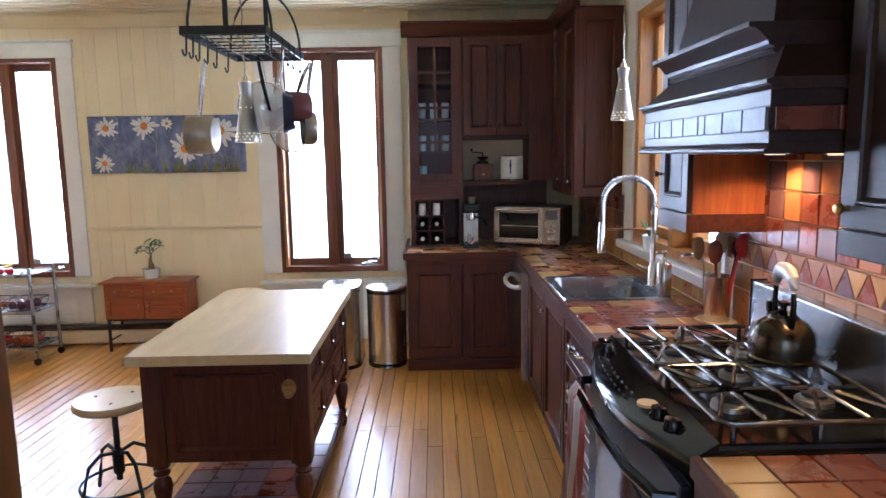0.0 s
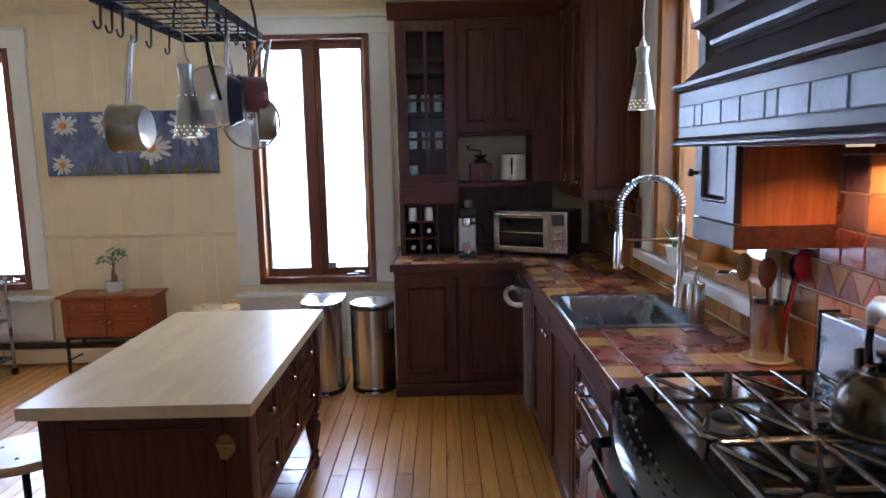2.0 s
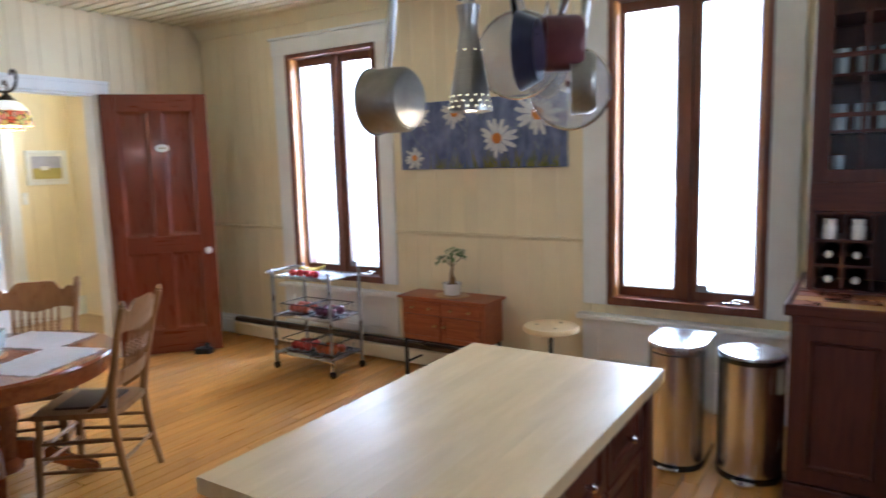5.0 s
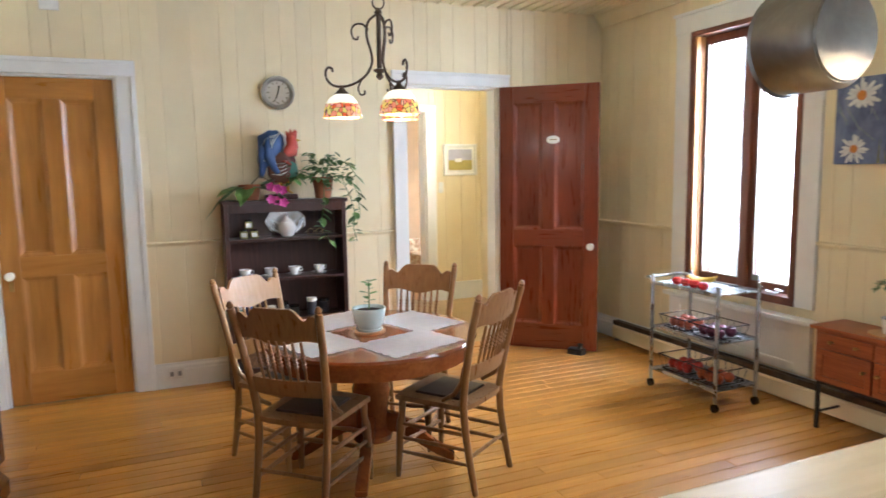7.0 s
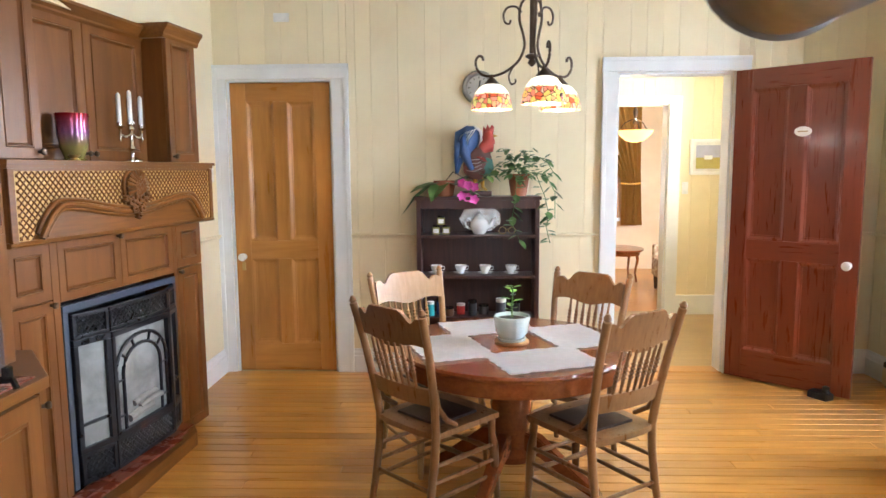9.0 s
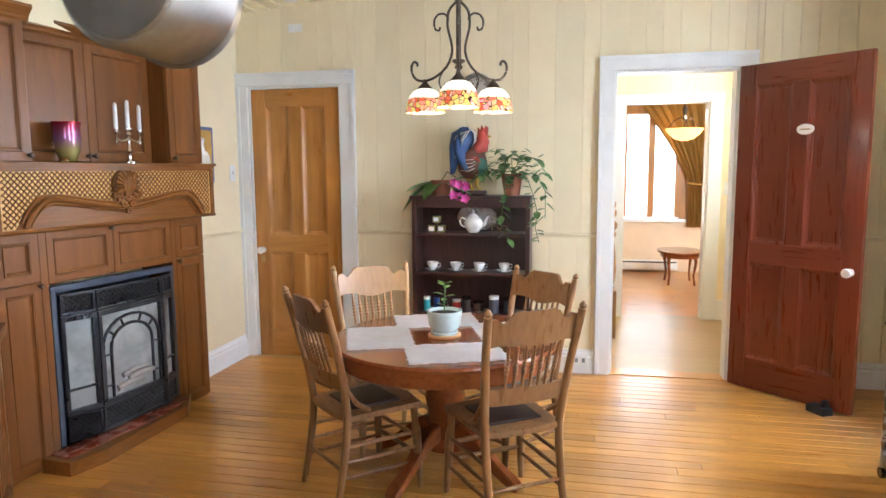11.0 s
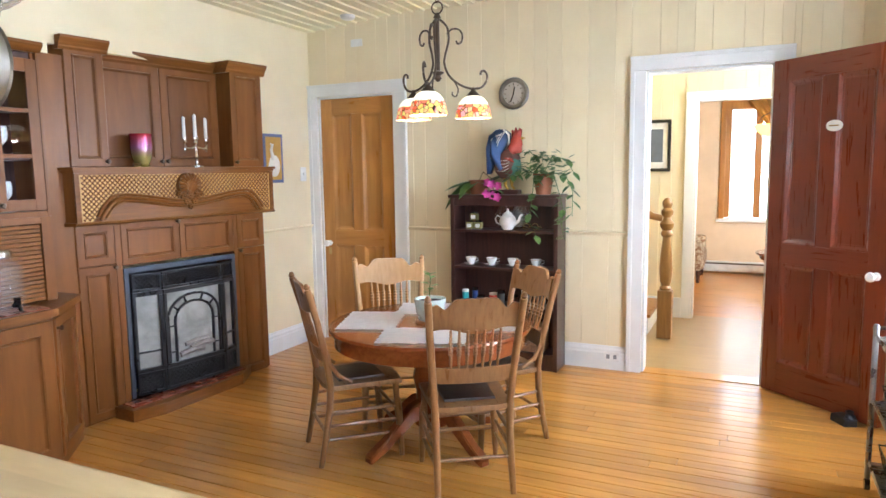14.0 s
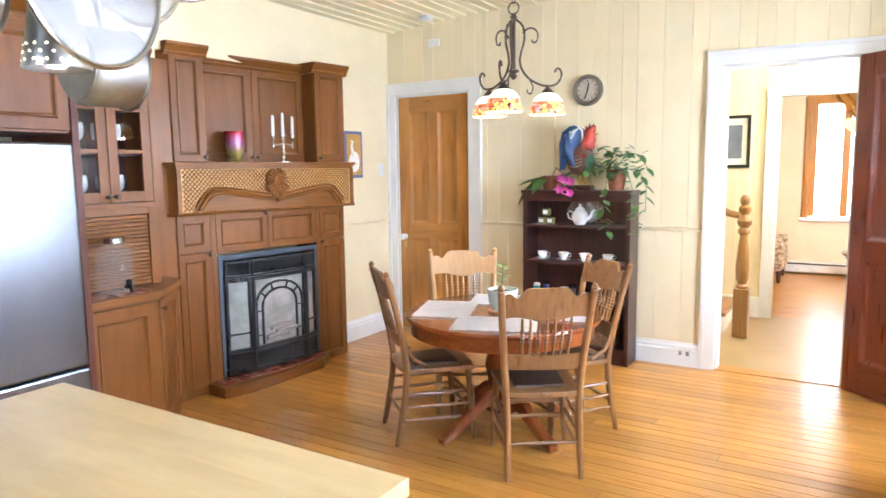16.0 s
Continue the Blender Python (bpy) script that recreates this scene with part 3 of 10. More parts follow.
def window(name, x0, x1, z0, z1, label, sill_x, trim_top):
    """Tall wooden double casement in the north wall, seen from inside."""
    w = thing(name, label, "window", kind="structure")
    cw = M["casing"]
    bm = bmesh.new()       # white casing
    tl, tr = sill_x
    box(bm, tl, x0, NY - 0.024, NY, 0.60, z1, 0.004)
    box(bm, x1, tr, NY - 0.024, NY, 0.60, z1, 0.004)
    box(bm, tl - 0.01, tr + 0.01, NY - 0.028, NY, z1, trim_top, 0.004)
    box(bm, tl - 0.02, tr + 0.02, NY - 0.045, NY, trim_top, trim_top + 0.022, 0.004)
    box(bm, tl + 0.002, tr - 0.002, NY - 0.018, NY, 0.192, 0.503)
    for a in ((tl, tl + 0.11, 0.19, 0.503), (tr - 0.11, tr, 0.19, 0.503), (tl + 0.11, tr - 0.11, 0.19, 0.25), (tl + 0.11, tr - 0.11, 0.44, 0.503)):
        box(bm, a[0], a[1], NY - 0.03, NY - 0.018, a[2], a[3], 0.003)
    part("casing", bm, M["white"], w, "white painted casing with a panelled apron")
    part("window_sill", boxm(tl - 0.03, tr + 0.03, NY - 0.075, NY + 0.03, 0.505, 0.538, bevel=0.008), M["white"], w)
    bm = bmesh.new()       # wooden lining
    f, dp = 0.035, 0.2
    box(bm, x0, x0 + f, NY - 0.03, NY + dp, z0, z1, 0.003)
    box(bm, x1 - f, x1, NY - 0.03, NY + dp, z0, z1, 0.003)
    box(bm, x0 + f, x1 - f, NY - 0.03, NY + dp, z1 - f, z1, 0.003)
    box(bm, x0 + f, x1 - f, NY - 0.03, NY + dp, z0, z0 + f + 0.015, 0.003)
    part("window_frame", bm, cw, w)
    bm = bmesh.new()       # paler inner lining
    for a, b in ((x0 + f, x0 + f + 0.018), (x1 - f - 0.018, x1 - f)):
        for q0, q1 in ((NY - 0.018, NY + 0.022), (NY + 0.028, NY + 0.066)):
            box(bm, a, b, q0, q1, z0 + f + 0.016, z1 - f - 0.002, 0.002)
    part("jamb_lining", bm, M["lining"], w, "honey pine jamb lining")
    mx = (x0 + x1) / 2
    part("mullion", boxm(mx - 0.028, mx + 0.028, NY + 0.04, NY + 0.16, z0 + f, z1 - f, bevel=0.004), cw, w)
    for a, b in ((x0 + f, mx - 0.028), (mx + 0.028, x1 - f)):
        bm = bmesh.new()
        s, q0, q1 = 0.042, NY + 0.07, NY + 0.115
        box(bm, a, a + s, q0, q1, z0 + f, z1 - f, 0.004)
        box(bm, b - s, b, q0, q1, z0 + f, z1 - f, 0.004)
        box(bm, a + s, b - s, q0, q1, z1 - f - 0.06, z1 - f, 0.004)
        box(bm, a + s, b - s, q0, q1, z0 + f, z0 + f + 0.07, 0.004)
        sash = part("sash", bm, M["casing"], w)
        pn = part("pane", boxm(a + s, b - s, NY + 0.09, NY + 0.096, z0 + f + 0.07, z1 - f - 0.06), M["pane"], sash)
        pn.visible_shadow = False
        bm = boxm(a + s, b - s, NY + 0.062, NY + 0.07, z0 + f + 0.07, z0 + f + 0.078)
        for u in (a + s, b - s - 0.008):
            box(bm, u, u + 0.008, NY + 0.062, NY + 0.07, z0 + f + 0.07, z1 - f - 0.06)
        part("screen_edge", bm, M["offwhite"], sash)
    bm = boxm(x1 - f - 0.20, x1 - f - 0.10, NY - 0.002, NY + 0.03, z0 + 0.05, z0 + 0.068, bevel=0.004)
    tube(bm, [(x1 - f - 0.15, NY + 0.01, z0 + 0.07), (x1 - f - 0.11, NY - 0.01, z0 + 0.085), (x1 - f - 0.06, NY - 0.015, z0 + 0.08)], 0.007)
    part("crank_handle", bm, M["chrome"], w, "chrome casement crank")
    part("sash_lock", boxm(mx + 0.075, mx + 0.135, NY + 0.045, NY + 0.07, z0 + f + 0.072, z0 + f + 0.115, bevel=0.006), M["grey"], w)
    return w


window("window_1", *W1, "tall stained-wood casement window with white casing", (W1[0] - 0.15, W1[1] + 0.13), 2.555)
window("window_2", *W2, "tall stained-wood casement window with white casing", (W2[0] - 0.16, W2[1] + 0.15), 2.60)

bd = boxm(-9, 4, 9.0, 9.02, -0.5, 6)
struct("backdrop", bd, M["outside"], "bright hazy daylight outside", "backdrop")
struct("backdrop", boxm(3.6, 3.62, -1, 8.9, -0.5, 6), M["outside"], "bright hazy daylight outside", "backdrop")
struct("backdrop", boxm(-12.2, -12.18, 0, 8.9, -0.5, 6), M["outside"], "bright hazy daylight outside", "backdrop")
struct("ground", boxm(-400, 400, -400, 400, -0.75, -0.60), mat("lawn", (0.05, 0.10, 0.03), (0.08, 0.15, 0.05), 0.95, bump=0.3), "grassy ground around the house", "ground")

# ---------------------------------------------------------------- floor
sub = boxm(WX - 0.14, EX + 0.2, -1.8, NY + 0.2, -0.12, -0.012)
floor = struct("floor", sub, M["gap"], "honey-coloured narrow wooden strip floor", "floor")
bw = 0.083
rnd = random.Random(11)
nx = int((EX - WX) / bw) + 1
for i in range(nx):
    x0 = WX + i * bw
    cuts = [-1.66]
    y = -1.66 + rnd.uniform(1.0, 3.2)
    while y < NY - 0.5:
        cuts.append(y)
        y += rnd.uniform(1.9, 3.6)
    cuts.append(NY + 0.01)
    for p, q in zip(cuts, cuts[1:]):
        if q < 0.80 and x0 < -0.93:
            continue
        p2 = max(p, SY - 0.02) if x0 < -0.93 else p
        bm = boxm(x0 + 0.0018, min(x0 + bw, EX) - 0.0018, p2 + 0.001, q - 0.001, -0.012, 0.0)
        tops = [e for e in bm.edges if e.verts[0].co.z > -0.001 and e.verts[1].co.z > -0.001]
        bmesh.ops.bevel(bm, geom=tops, offset=0.0015, segments=1, affect="EDGES")
        part("floor_board", bm, M["floor"], floor)

# ---------------------------------------------------------------- cabinet helpers
def knob(parent, x, y, z, material=None, r=0.013, label=""):
    k = lathe(bmesh.new(), [(r * 0.55, 0), (r * 0.5, -0.012), (r, -0.018), (r * 1.05, -0.025), (r * 0.7, -0.031), (0.0001, -0.032)], 12, (x, y, z), "y")
    return part("knob", k, material or M["bronze"], parent, label, True)


def shaker(parent, x0, x1, z0, z1, y=0.0, fw=0.055, material=None, name="door", kn=None, kmat=None, th=0.02, bead=True):
    """A framed door or drawer front with a recessed panel; its face at y, looking to -y."""
    mt = material or M["cherry"]

    def rect(bm, ins, yy):
        return [bm.verts.new((p, yy, q)) for p, q in ((x0 + ins, z0 + ins), (x1 - ins, z0 + ins), (x1 - ins, z1 - ins), (x0 + ins, z1 - ins))]

    def skin(bm, rings):
        for a, b in zip(rings, rings[1:]):
            for q in range(4):
                bm.faces.new((a[q], a[(q + 1) % 4], b[(q + 1) % 4], b[q]))

    bm = bmesh.new()
    rings = [rect(bm, 0, y + th), rect(bm, 0, y + 0.003), rect(bm, 0.003, y), rect(bm, fw - 0.002, y), rect(bm, fw, y + 0.002), rect(bm, fw, y + th)]
    skin(bm, rings + rings[:1])
    d = part(name, bm, mt, parent)
    bm = bmesh.new()
    rings = [rect(bm, fw, y + th - 0.001), rect(bm, fw, y + 0.004), rect(bm, fw + 0.003, y - 0.002), rect(bm, fw + 0.008, y - 0.002), rect(bm, fw + 0.010, y + 0.005), rect(bm, fw + 0.018, y + 0.012)] if bead else [rect(bm, fw, y + th - 0.001), rect(bm, fw, y + 0.011)]
    skin(bm, rings)
    bm.faces.new(rings[-1])
    bm.faces.new(rings[0])
    part("panel", bm, mt, d)
    if kn:
        knob(d, kn[0], y, kn[1], kmat)
    return d


def unit(name, label, w, depth, z0, z1, m, toe=0.0, category="cabinet", side=None):
    c = thing(name, label, category)
    c.matrix_basis = m
    bm = boxm(0, w, 0.021, depth, z0 + toe, z1, bevel=0.002)
    if toe:
        box(bm, 0.0, w, 0.07, depth, z0, z0 + toe)
    part("carcass", bm, side or M["cherry"], c)
    return c


def east(y1, x=0.85):
    return pose(x, y1, 0, 0, 0, -90)


CT = 0.885
# base units along the east wall, from the dishwasher to the range
dw = thing("dishwasher", "stainless steel dishwasher with a curved bar handle", "dishwasher")
dw.matrix_basis = east(4.56)
part("body", boxm(0, 0.60, 0.03, 0.6, 0.1, 0.845), M["steel_dim"], dw)
part("toe_plate", boxm(0, 0.60, 0.06, 0.3, 0.0, 0.1), M["black"], dw)
dd = part("door", boxm(0.004, 0.596, -0.05, 0.03, 0.11, 0.835, bevel=0.008), M["steel"], dw, "brushed steel door")
part("handle", tube(bmesh.new(), [(0.05, -0.05, 0.735), (0.07, -0.08, 0.728), (0.16, -0.105, 0.722), (0.30, -0.115, 0.72), (0.44, -0.105, 0.722), (0.53, -0.08, 0.728), (0.55, -0.05, 0.735)], 0.015), M["satin"], dd, "satin bright curved handle", True)

sb = unit("sink_cabinet", "cherry wood base cabinet under the sink with two panelled doors", 1.16, 0.62, 0, 0.69, east(3.955), 0.09)
part("top_rail", boxm(0, 1.16, 0.021, 0.034, 0.69, 0.845), M["cherry"], sb)
for q_ in (0.0, 1.148):
    part("side_rail", boxm(q_, q_ + 0.012, 0.034, 0.62, 0.69, 0.845), M["cherry"], sb)
shaker(sb, 0.01, 0.575, 0.11, 0.835, kn=(0.535, 0.74), kmat=M["chrome"])
shaker(sb, 0.585, 1.15, 0.11, 0.835, kn=(0.625, 0.74), kmat=M["chrome"])
dr = unit("drawer_cabinet", "cherry wood drawer cabinet with four drawers and steel pulls", 0.575, 0.62, 0, 0.845, east(2.79), 0.09)
for i, (a, b) in enumerate(((0.685, 0.838), (0.50, 0.678), (0.305, 0.493), (0.11, 0.298))):
    d = shaker(dr, 0.01, 0.565, a, b, fw=0.035, name="drawer")
    zc = (a + b) / 2
    pull = tube(bmesh.new(), [(0.19, 0.0, zc), (0.195, -0.024, zc), (0.38, -0.024, zc), (0.385, 0.0, zc)], 0.006)
    lathe(pull, [(0.0001, -0.048), (0.016, -0.042), (0.014, -0.028), (0.006, -0.02), (0.006, 0)], 12, (0.2875, 0, zc), "y")
    part("drawer_pull", pull, M["chrome"], d, "steel pull with a round grip", True)
for k, y1 in enumerate((1.252, 0.645)):
    nb = unit("base_cabinet", "cherry wood base cabinet beside the range with two panelled doors", 0.60, 0.62, 0, 0.845, east(y1), 0.09)
    shaker(nb, 0.005, 0.297, 0.11, 0.835, kn=(0.26, 0.75))
    shaker(nb, 0.303, 0.595, 0.11, 0.835, kn=(0.34, 0.75))
nc = unit("corner_base_cabinet", "dark cherry base cabinet with two panelled doors beside the bins", 0.82, 0.88, 0, 0.845, pose(0.045, 4.585, 0), 0.0)
shaker(nc, 0.005, 0.40, 0.09, 0.80, fw=0.07)
shaker(nc, 0.41, 0.80, 0.09, 0.80, fw=0.07)
part("rail", boxm(0.0, 0.82, 0.0, 0.022, 0.80, 0.845), M["cherry_h"], nc)
part("plinth", boxm(-0.008, 0.82, -0.012, 0.02, 0.0, 0.085, bevel=0.006), M["cherry_h"], nc)
part("electric_outlet", boxm(-0.008, 0.0, 0.12, 0.19, 0.42, 0.54, bevel=0.003), M["offwhite"], nc, "white outlet plate")

# worktops, tiled
SK = (0.885, 1.40, 2.91, 3.52)   # sink cut-out


def worktop(name, label, rects):
    c = thing(name, label, "worktop")
    for x0, x1, y0, y1 in rects:
        part("slab", boxm(x0, x1, y0, y1, 0.846, CT - 0.008), M["grout"], c)
    return c


wt = worktop("tiled_worktop", "worktop of red, plum and ochre tiles with a wooden edge",
             [(0.865, SK[0], 2.215, 4.57), (SK[0], SK[1], 2.215, SK[2]), (SK[0], SK[1], SK[3], 4.57), (SK[1], EX, 2.215, 4.57), (0.045, EX, 4.572, NY)])
wn = worktop("tiled_worktop", "short run of red and ochre tiled worktop beside the range", [(0.865, EX, 0.1, 1.252)])
part("wood_edge", boxm(0.84, 0.864, 2.215, 4.556, 0.838, CT + 0.002, bevel=0.005), M["cherry"], wt, "rounded cherry wood edge")
part("wood_edge", boxm(0.02, 0.864, 4.557, 4.581, 0.838, CT + 0.002, bevel=0.005), M["cherry_h"], wt)
part("wood_edge", boxm(0.02, 0.044, 4.581, NY - 0.03, 0.838, CT + 0.002, bevel=0.005), M["cherry"], wt)
part("wood_edge", boxm(0.84, 0.864, 0.1, 1.252, 0.838, CT + 0.002, bevel=0.005), M["cherry"], wn)
TL = {}


def tile_mesh(w, h, key, t=0.008):
    """A glazed tile lying flat, its middle at the origin; shared by alike pieces."""
    k = (round(w, 3), round(h, 3), key, t)
    if k not in TL:
        bm = boxm(-w / 2, w / 2, -h / 2, h / 2, 0, t)
        tops = [e for e in bm.edges if min(v.co.z for v in e.verts) > t / 2]
        bmesh.ops.bevel(bm, geom=tops, offset=0.0025, segments=1, affect="EDGES")
        TL[k] = done("tile", bm, M[key])
    return TL[k]


def tri_mesh(w, h, key, t=0.007):
    """A triangular tile, its apex towards -y."""
    k = ("tri", round(w, 3), round(h, 3), key)
    if k not in TL:
        bm = bmesh.new()
        lo_ = [bm.verts.new((x, y, 0)) for x, y in ((-w / 2, h / 2), (w / 2, h / 2), (0, -h / 2))]
        up_ = [bm.verts.new((x * 0.95, y * 0.95, t)) for x, y in ((-w / 2, h / 2), (w / 2, h / 2), (0, -h / 2))]
        bm.faces.new(up_)
        for i_ in range(3):
            bm.faces.new((lo_[i_], lo_[(i_ + 1) % 3], up_[(i_ + 1) % 3], up_[i_]))
        bmesh.ops.recalc_face_normals(bm, faces=bm.faces)
        TL[k] = done("tile", bm, M[key])
    return TL[k]


def put_tile(parent, me, m):
    o = new("tile", me)
    o.parent = parent
    o.matrix_basis = m


trnd = random.Random(5)


def tile_key(q=None):
    q = trnd.random()
    return "tile_a" if q < 0.60 else "tile_d" if q < 0.72 else "tile_b" if q < 0.86 else "tile_c"


def tile_rect(parent, x0, x1, y0, y1, s=0.108, skip=None):
    nx, ny = max(1, round((x1 - x0) / s)), max(1, round((y1 - y0) / s))
    sx, sy = (x1 - x0) / nx, (y1 - y0) / ny
    for i in range(nx):
        for j in range(ny):
            cx, cy = x0 + (i + 0.5) * sx, y0 + (j + 0.5) * sy
            if skip and skip[0] < cx < skip[1] and skip[2] < cy < skip[3]:
                continue
            key = tile_key()
            if i == 0 and j % 3 == 1:
                key = "tile_c"
            put_tile(parent, tile_mesh(sx - 0.004, sy - 0.004, key), pose(cx, cy, CT - 0.008 + trnd.uniform(0, 0.0006), trnd.uniform(-0.25, 0.25), trnd.uniform(-0.25, 0.25), trnd.choice((0, 180))))


tile_rect(wt, 0.866, EX - 0.01, 2.217, SK[2] - 0.003)
tile_rect(wt, 0.866, EX - 0.01, SK[3] + 0.003, 4.57)
tile_rect(wt, SK[1] + 0.003, EX - 0.01, SK[2], SK[3])
tile_rect(wt, 0.046, EX - 0.01, 4.584, 5.0)
tile_rect(wn, 0.866, EX - 0.01, 0.1, 1.25, 0.122)

# sink
sk = thing("kitchen_sink", "stainless steel drop-in sink basin", "sink", (SK[0] + SK[1]) / 2, (SK[2] + SK[3]) / 2, CT)
hx, hy = (SK[1] - SK[0]) / 2, (SK[3] - SK[2]) / 2
bm = bmesh.new()
rings = []
for ex, ey, z, rr in ((hx + 0.012, hy + 0.012, 0.001, 0.03), (hx + 0.008, hy + 0.008, 0.008, 0.03), (hx - 0.03, hy - 0.03, 0.007, 0.05), (hx - 0.035, hy - 0.035, 0.0, 0.05), (hx - 0.05, hy - 0.05, -0.15, 0.06), (hx - 0.09, hy - 0.09, -0.175, 0.05), (0.04, 0.04, -0.18, 0.039)):
    ring = []
    for cx, cy, a0 in ((1, 1, 0), (-1, 1, 90), (-1, -1, 180), (1, -1, 270)):
        for k in range(5):
            a = radians(a0 + k * 22.5)
            ring.append(bm.verts.new((cx * (ex - rr) + rr * math.cos(a), cy * (ey - rr) + rr * math.sin(a), z)))
    rings.append(ring)
for a, b in zip(rings, rings[1:]):
    for i in range(20):
        bm.faces.new((a[i], a[(i + 1) % 20], b[(i + 1) % 20], b[i]))
bm.faces.new(rings[-1])
part("basin", bm, M["sinksteel"], sk, smooth=True)
part("drain", lathe(bmesh.new(), [(0.042, -0.1795), (0.042, -0.176), (0.03, -0.176), (0.028, -0.179), (0.0001, -0.179)], 20), M["chrome"], sk, smooth=True)

# spring faucet
fc = thing("spring_faucet", "tall chrome spring-neck kitchen faucet", "faucet", 1.39, 3.21, CT + 0.008)
part("base", lathe(bmesh.new(), [(0.028, 0), (0.028, 0.01), (0.022, 0.02), (0.02, 0.10), (0.015, 0.11), (0.013, 0.36), (0.016, 0.37), (0.016, 0.40), (0.012, 0.41)], 18), M["chrome"], fc, smooth=True)
arc = [(0, 0, 0.40)] + [(-0.135 + 0.135 * math.cos(radians(a)), 0, 0.44 + 0.125 * math.sin(radians(a))) for a in range(0, 181, 12)] + [(-0.27, 0, 0.40), (-0.27, 0, 0.33)]
part("hose", tube(bmesh.new(), arc, 0.009), M["grey"], fc, "grey inner hose", True)
coil, acc = [], 0
fine = []
for p, q in zip(arc, arc[1:]):
    n = max(2, int((Vector(q) - Vector(p)).length / 0.0022))
    fine += [Vector(p).lerp(Vector(q), i / n) for i in range(n)]
for i, p in enumerate(fine):
    d = (fine[min(i + 1, len(fine) - 1)] - fine[max(i - 1, 0)]).normalized()
    u = Vector((0, 1, 0))
    w = d.cross(u).normalized()
    a = i * 2 * math.pi / 6
    coil.append(p + 0.0155 * (math.cos(a) * u + math.sin(a) * w))
part("spring", tube(bmesh.new(), coil, 0.0026, 5), M["chrome"], fc, "bright coiled spring", True)
part("spray_head", lathe(bmesh.new(), [(0.013, 0.34), (0.017, 0.32), (0.018, 0.24), (0.022, 0.21), (0.022, 0.18), (0.0001, 0.178)], 16, (-0.27, 0, 0)), M["chrome"], fc, smooth=True)
part("support_arm", tube(bmesh.new(), [(0, 0, 0.30), (-0.1, 0, 0.302), (-0.245, 0, 0.302)], 0.006), M["chrome"], fc, smooth=True)
lv = tube(bmesh.new(), [(0, 0.018, 0.085), (-0.03, 0.05, 0.09), (-0.05, 0.1, 0.098)], [0.009, 0.007, 0.005])
part("lever", lv, M["chrome"], fc, smooth=True)
sp = thing("soap_dispenser", "brushed steel soap dispenser with a pump", "soap dispenser", 1.36, 2.945, CT + 0.008)
part("bottle", lathe(bmesh.new(), [(0.034, 0), (0.035, 0.004), (0.035, 0.155), (0.03, 0.163), (0.012, 0.168)], 20), M["steel"], sp, smooth=True)
pm = lathe(bmesh.new(), [(0.011, 0.168), (0.011, 0.185), (0.005, 0.188), (0.005, 0.205), (0.014, 0.208), (0.014, 0.222), (0.0001, 0.224)], 14)
tube(pm, [(0, 0, 0.214), (-0.03, 0, 0.213), (-0.045, 0, 0.206)], 0.005)
part("pump", pm, M["chrome"], sp, smooth=True)

# backsplash: plain rows, with a row of diamonds, on the east wall
bs = struct("backsplash", boxm(EX - 0.006, EX - 0.001, 0.0, 2.60, CT, 1.72), M["grout"], "backsplash of orange and brown tiles with a row of diamonds", "backsplash")
rows = [(0.89, 1.035, "o"), (1.037, 1.141, "o"), (1.143, 1.236, "d")] + [(1.238 + i * 0.1045, 1.3425 + i * 0.1045, "p") for i in range(4)]
for z0, z1, kind in rows:
    h = z1 - z0
    wdt = 0.16 if kind == "o" else 0.107
    n = int(2.50 / wdt)
    for i in range(n):
        cy = 0.086 + (i + 0.5) * wdt
        mm = Matrix.Translation((EX - 0.006, cy, (z0 + z1) / 2)) @ Matrix.Rotation(radians(-90), 4, "Y") @ Matrix.Rotation(radians(90), 4, "Z")
        if kind == "d":
            put_tile(bs, tri_mesh(wdt - 0.008, h - 0.004, trnd.choice(("tile_d", "tile_a", "tile_a"))), mm)
            put_tile(bs, tri_mesh(wdt - 0.008, h - 0.004, "tile_e" if trnd.random() < 0.7 else "tile_c"), mm @ Matrix.Translation((wdt / 2, 0, 0)) @ Matrix.Rotation(math.pi, 4, "Z"))
        else:
            key = trnd.choice(("tile_b", "tile_e", "tile_e")) if kind == "o" else trnd.choice(("tile_b", "tile_a", "tile_a", "tile_d"))
            put_tile(bs, tile_mesh(wdt - 0.006, h - 0.005, key, 0.007), mm)
b2 = struct("backsplash", boxm(EX - 0.006, EX - 0.001, 4.12, NY, CT, 1.32), M["grout"], "brown tiled backsplash behind the toaster oven", "backsplash")
for j in range(4):
    for i in range(12):
        mm = Matrix.Translation((EX - 0.006, 4.17 + i * 0.107, 0.94 + j * 0.107)) @ Matrix.Rotation(radians(-90), 4, "Y") @ Matrix.Rotation(radians(90), 4, "Z")
        put_tile(b2, tile_mesh(0.103, 0.103, trnd.choice(("tile_c", "tile_b") if j == 0 else ("tile_a", "tile_d", "tile_b")), 0.007), mm)
b3 = struct("backsplash", boxm(EX - 0.006, EX - 0.001, 2.60, 4.12, CT, 0.985), M["grout"], "low ochre tile row under the window sill", "backsplash")
for i in range(14):
    mm = Matrix.Translation((EX - 0.006, 2.655 + i * 0.1075, 0.938)) @ Matrix.Rotation(radians(-90), 4, "Y") @ Matrix.Rotation(radians(90), 4, "Z")
    put_tile(b3, tile_mesh(0.103, 0.09, trnd.choice(("tile_c", "tile_b", "tile_c")), 0.007), mm)

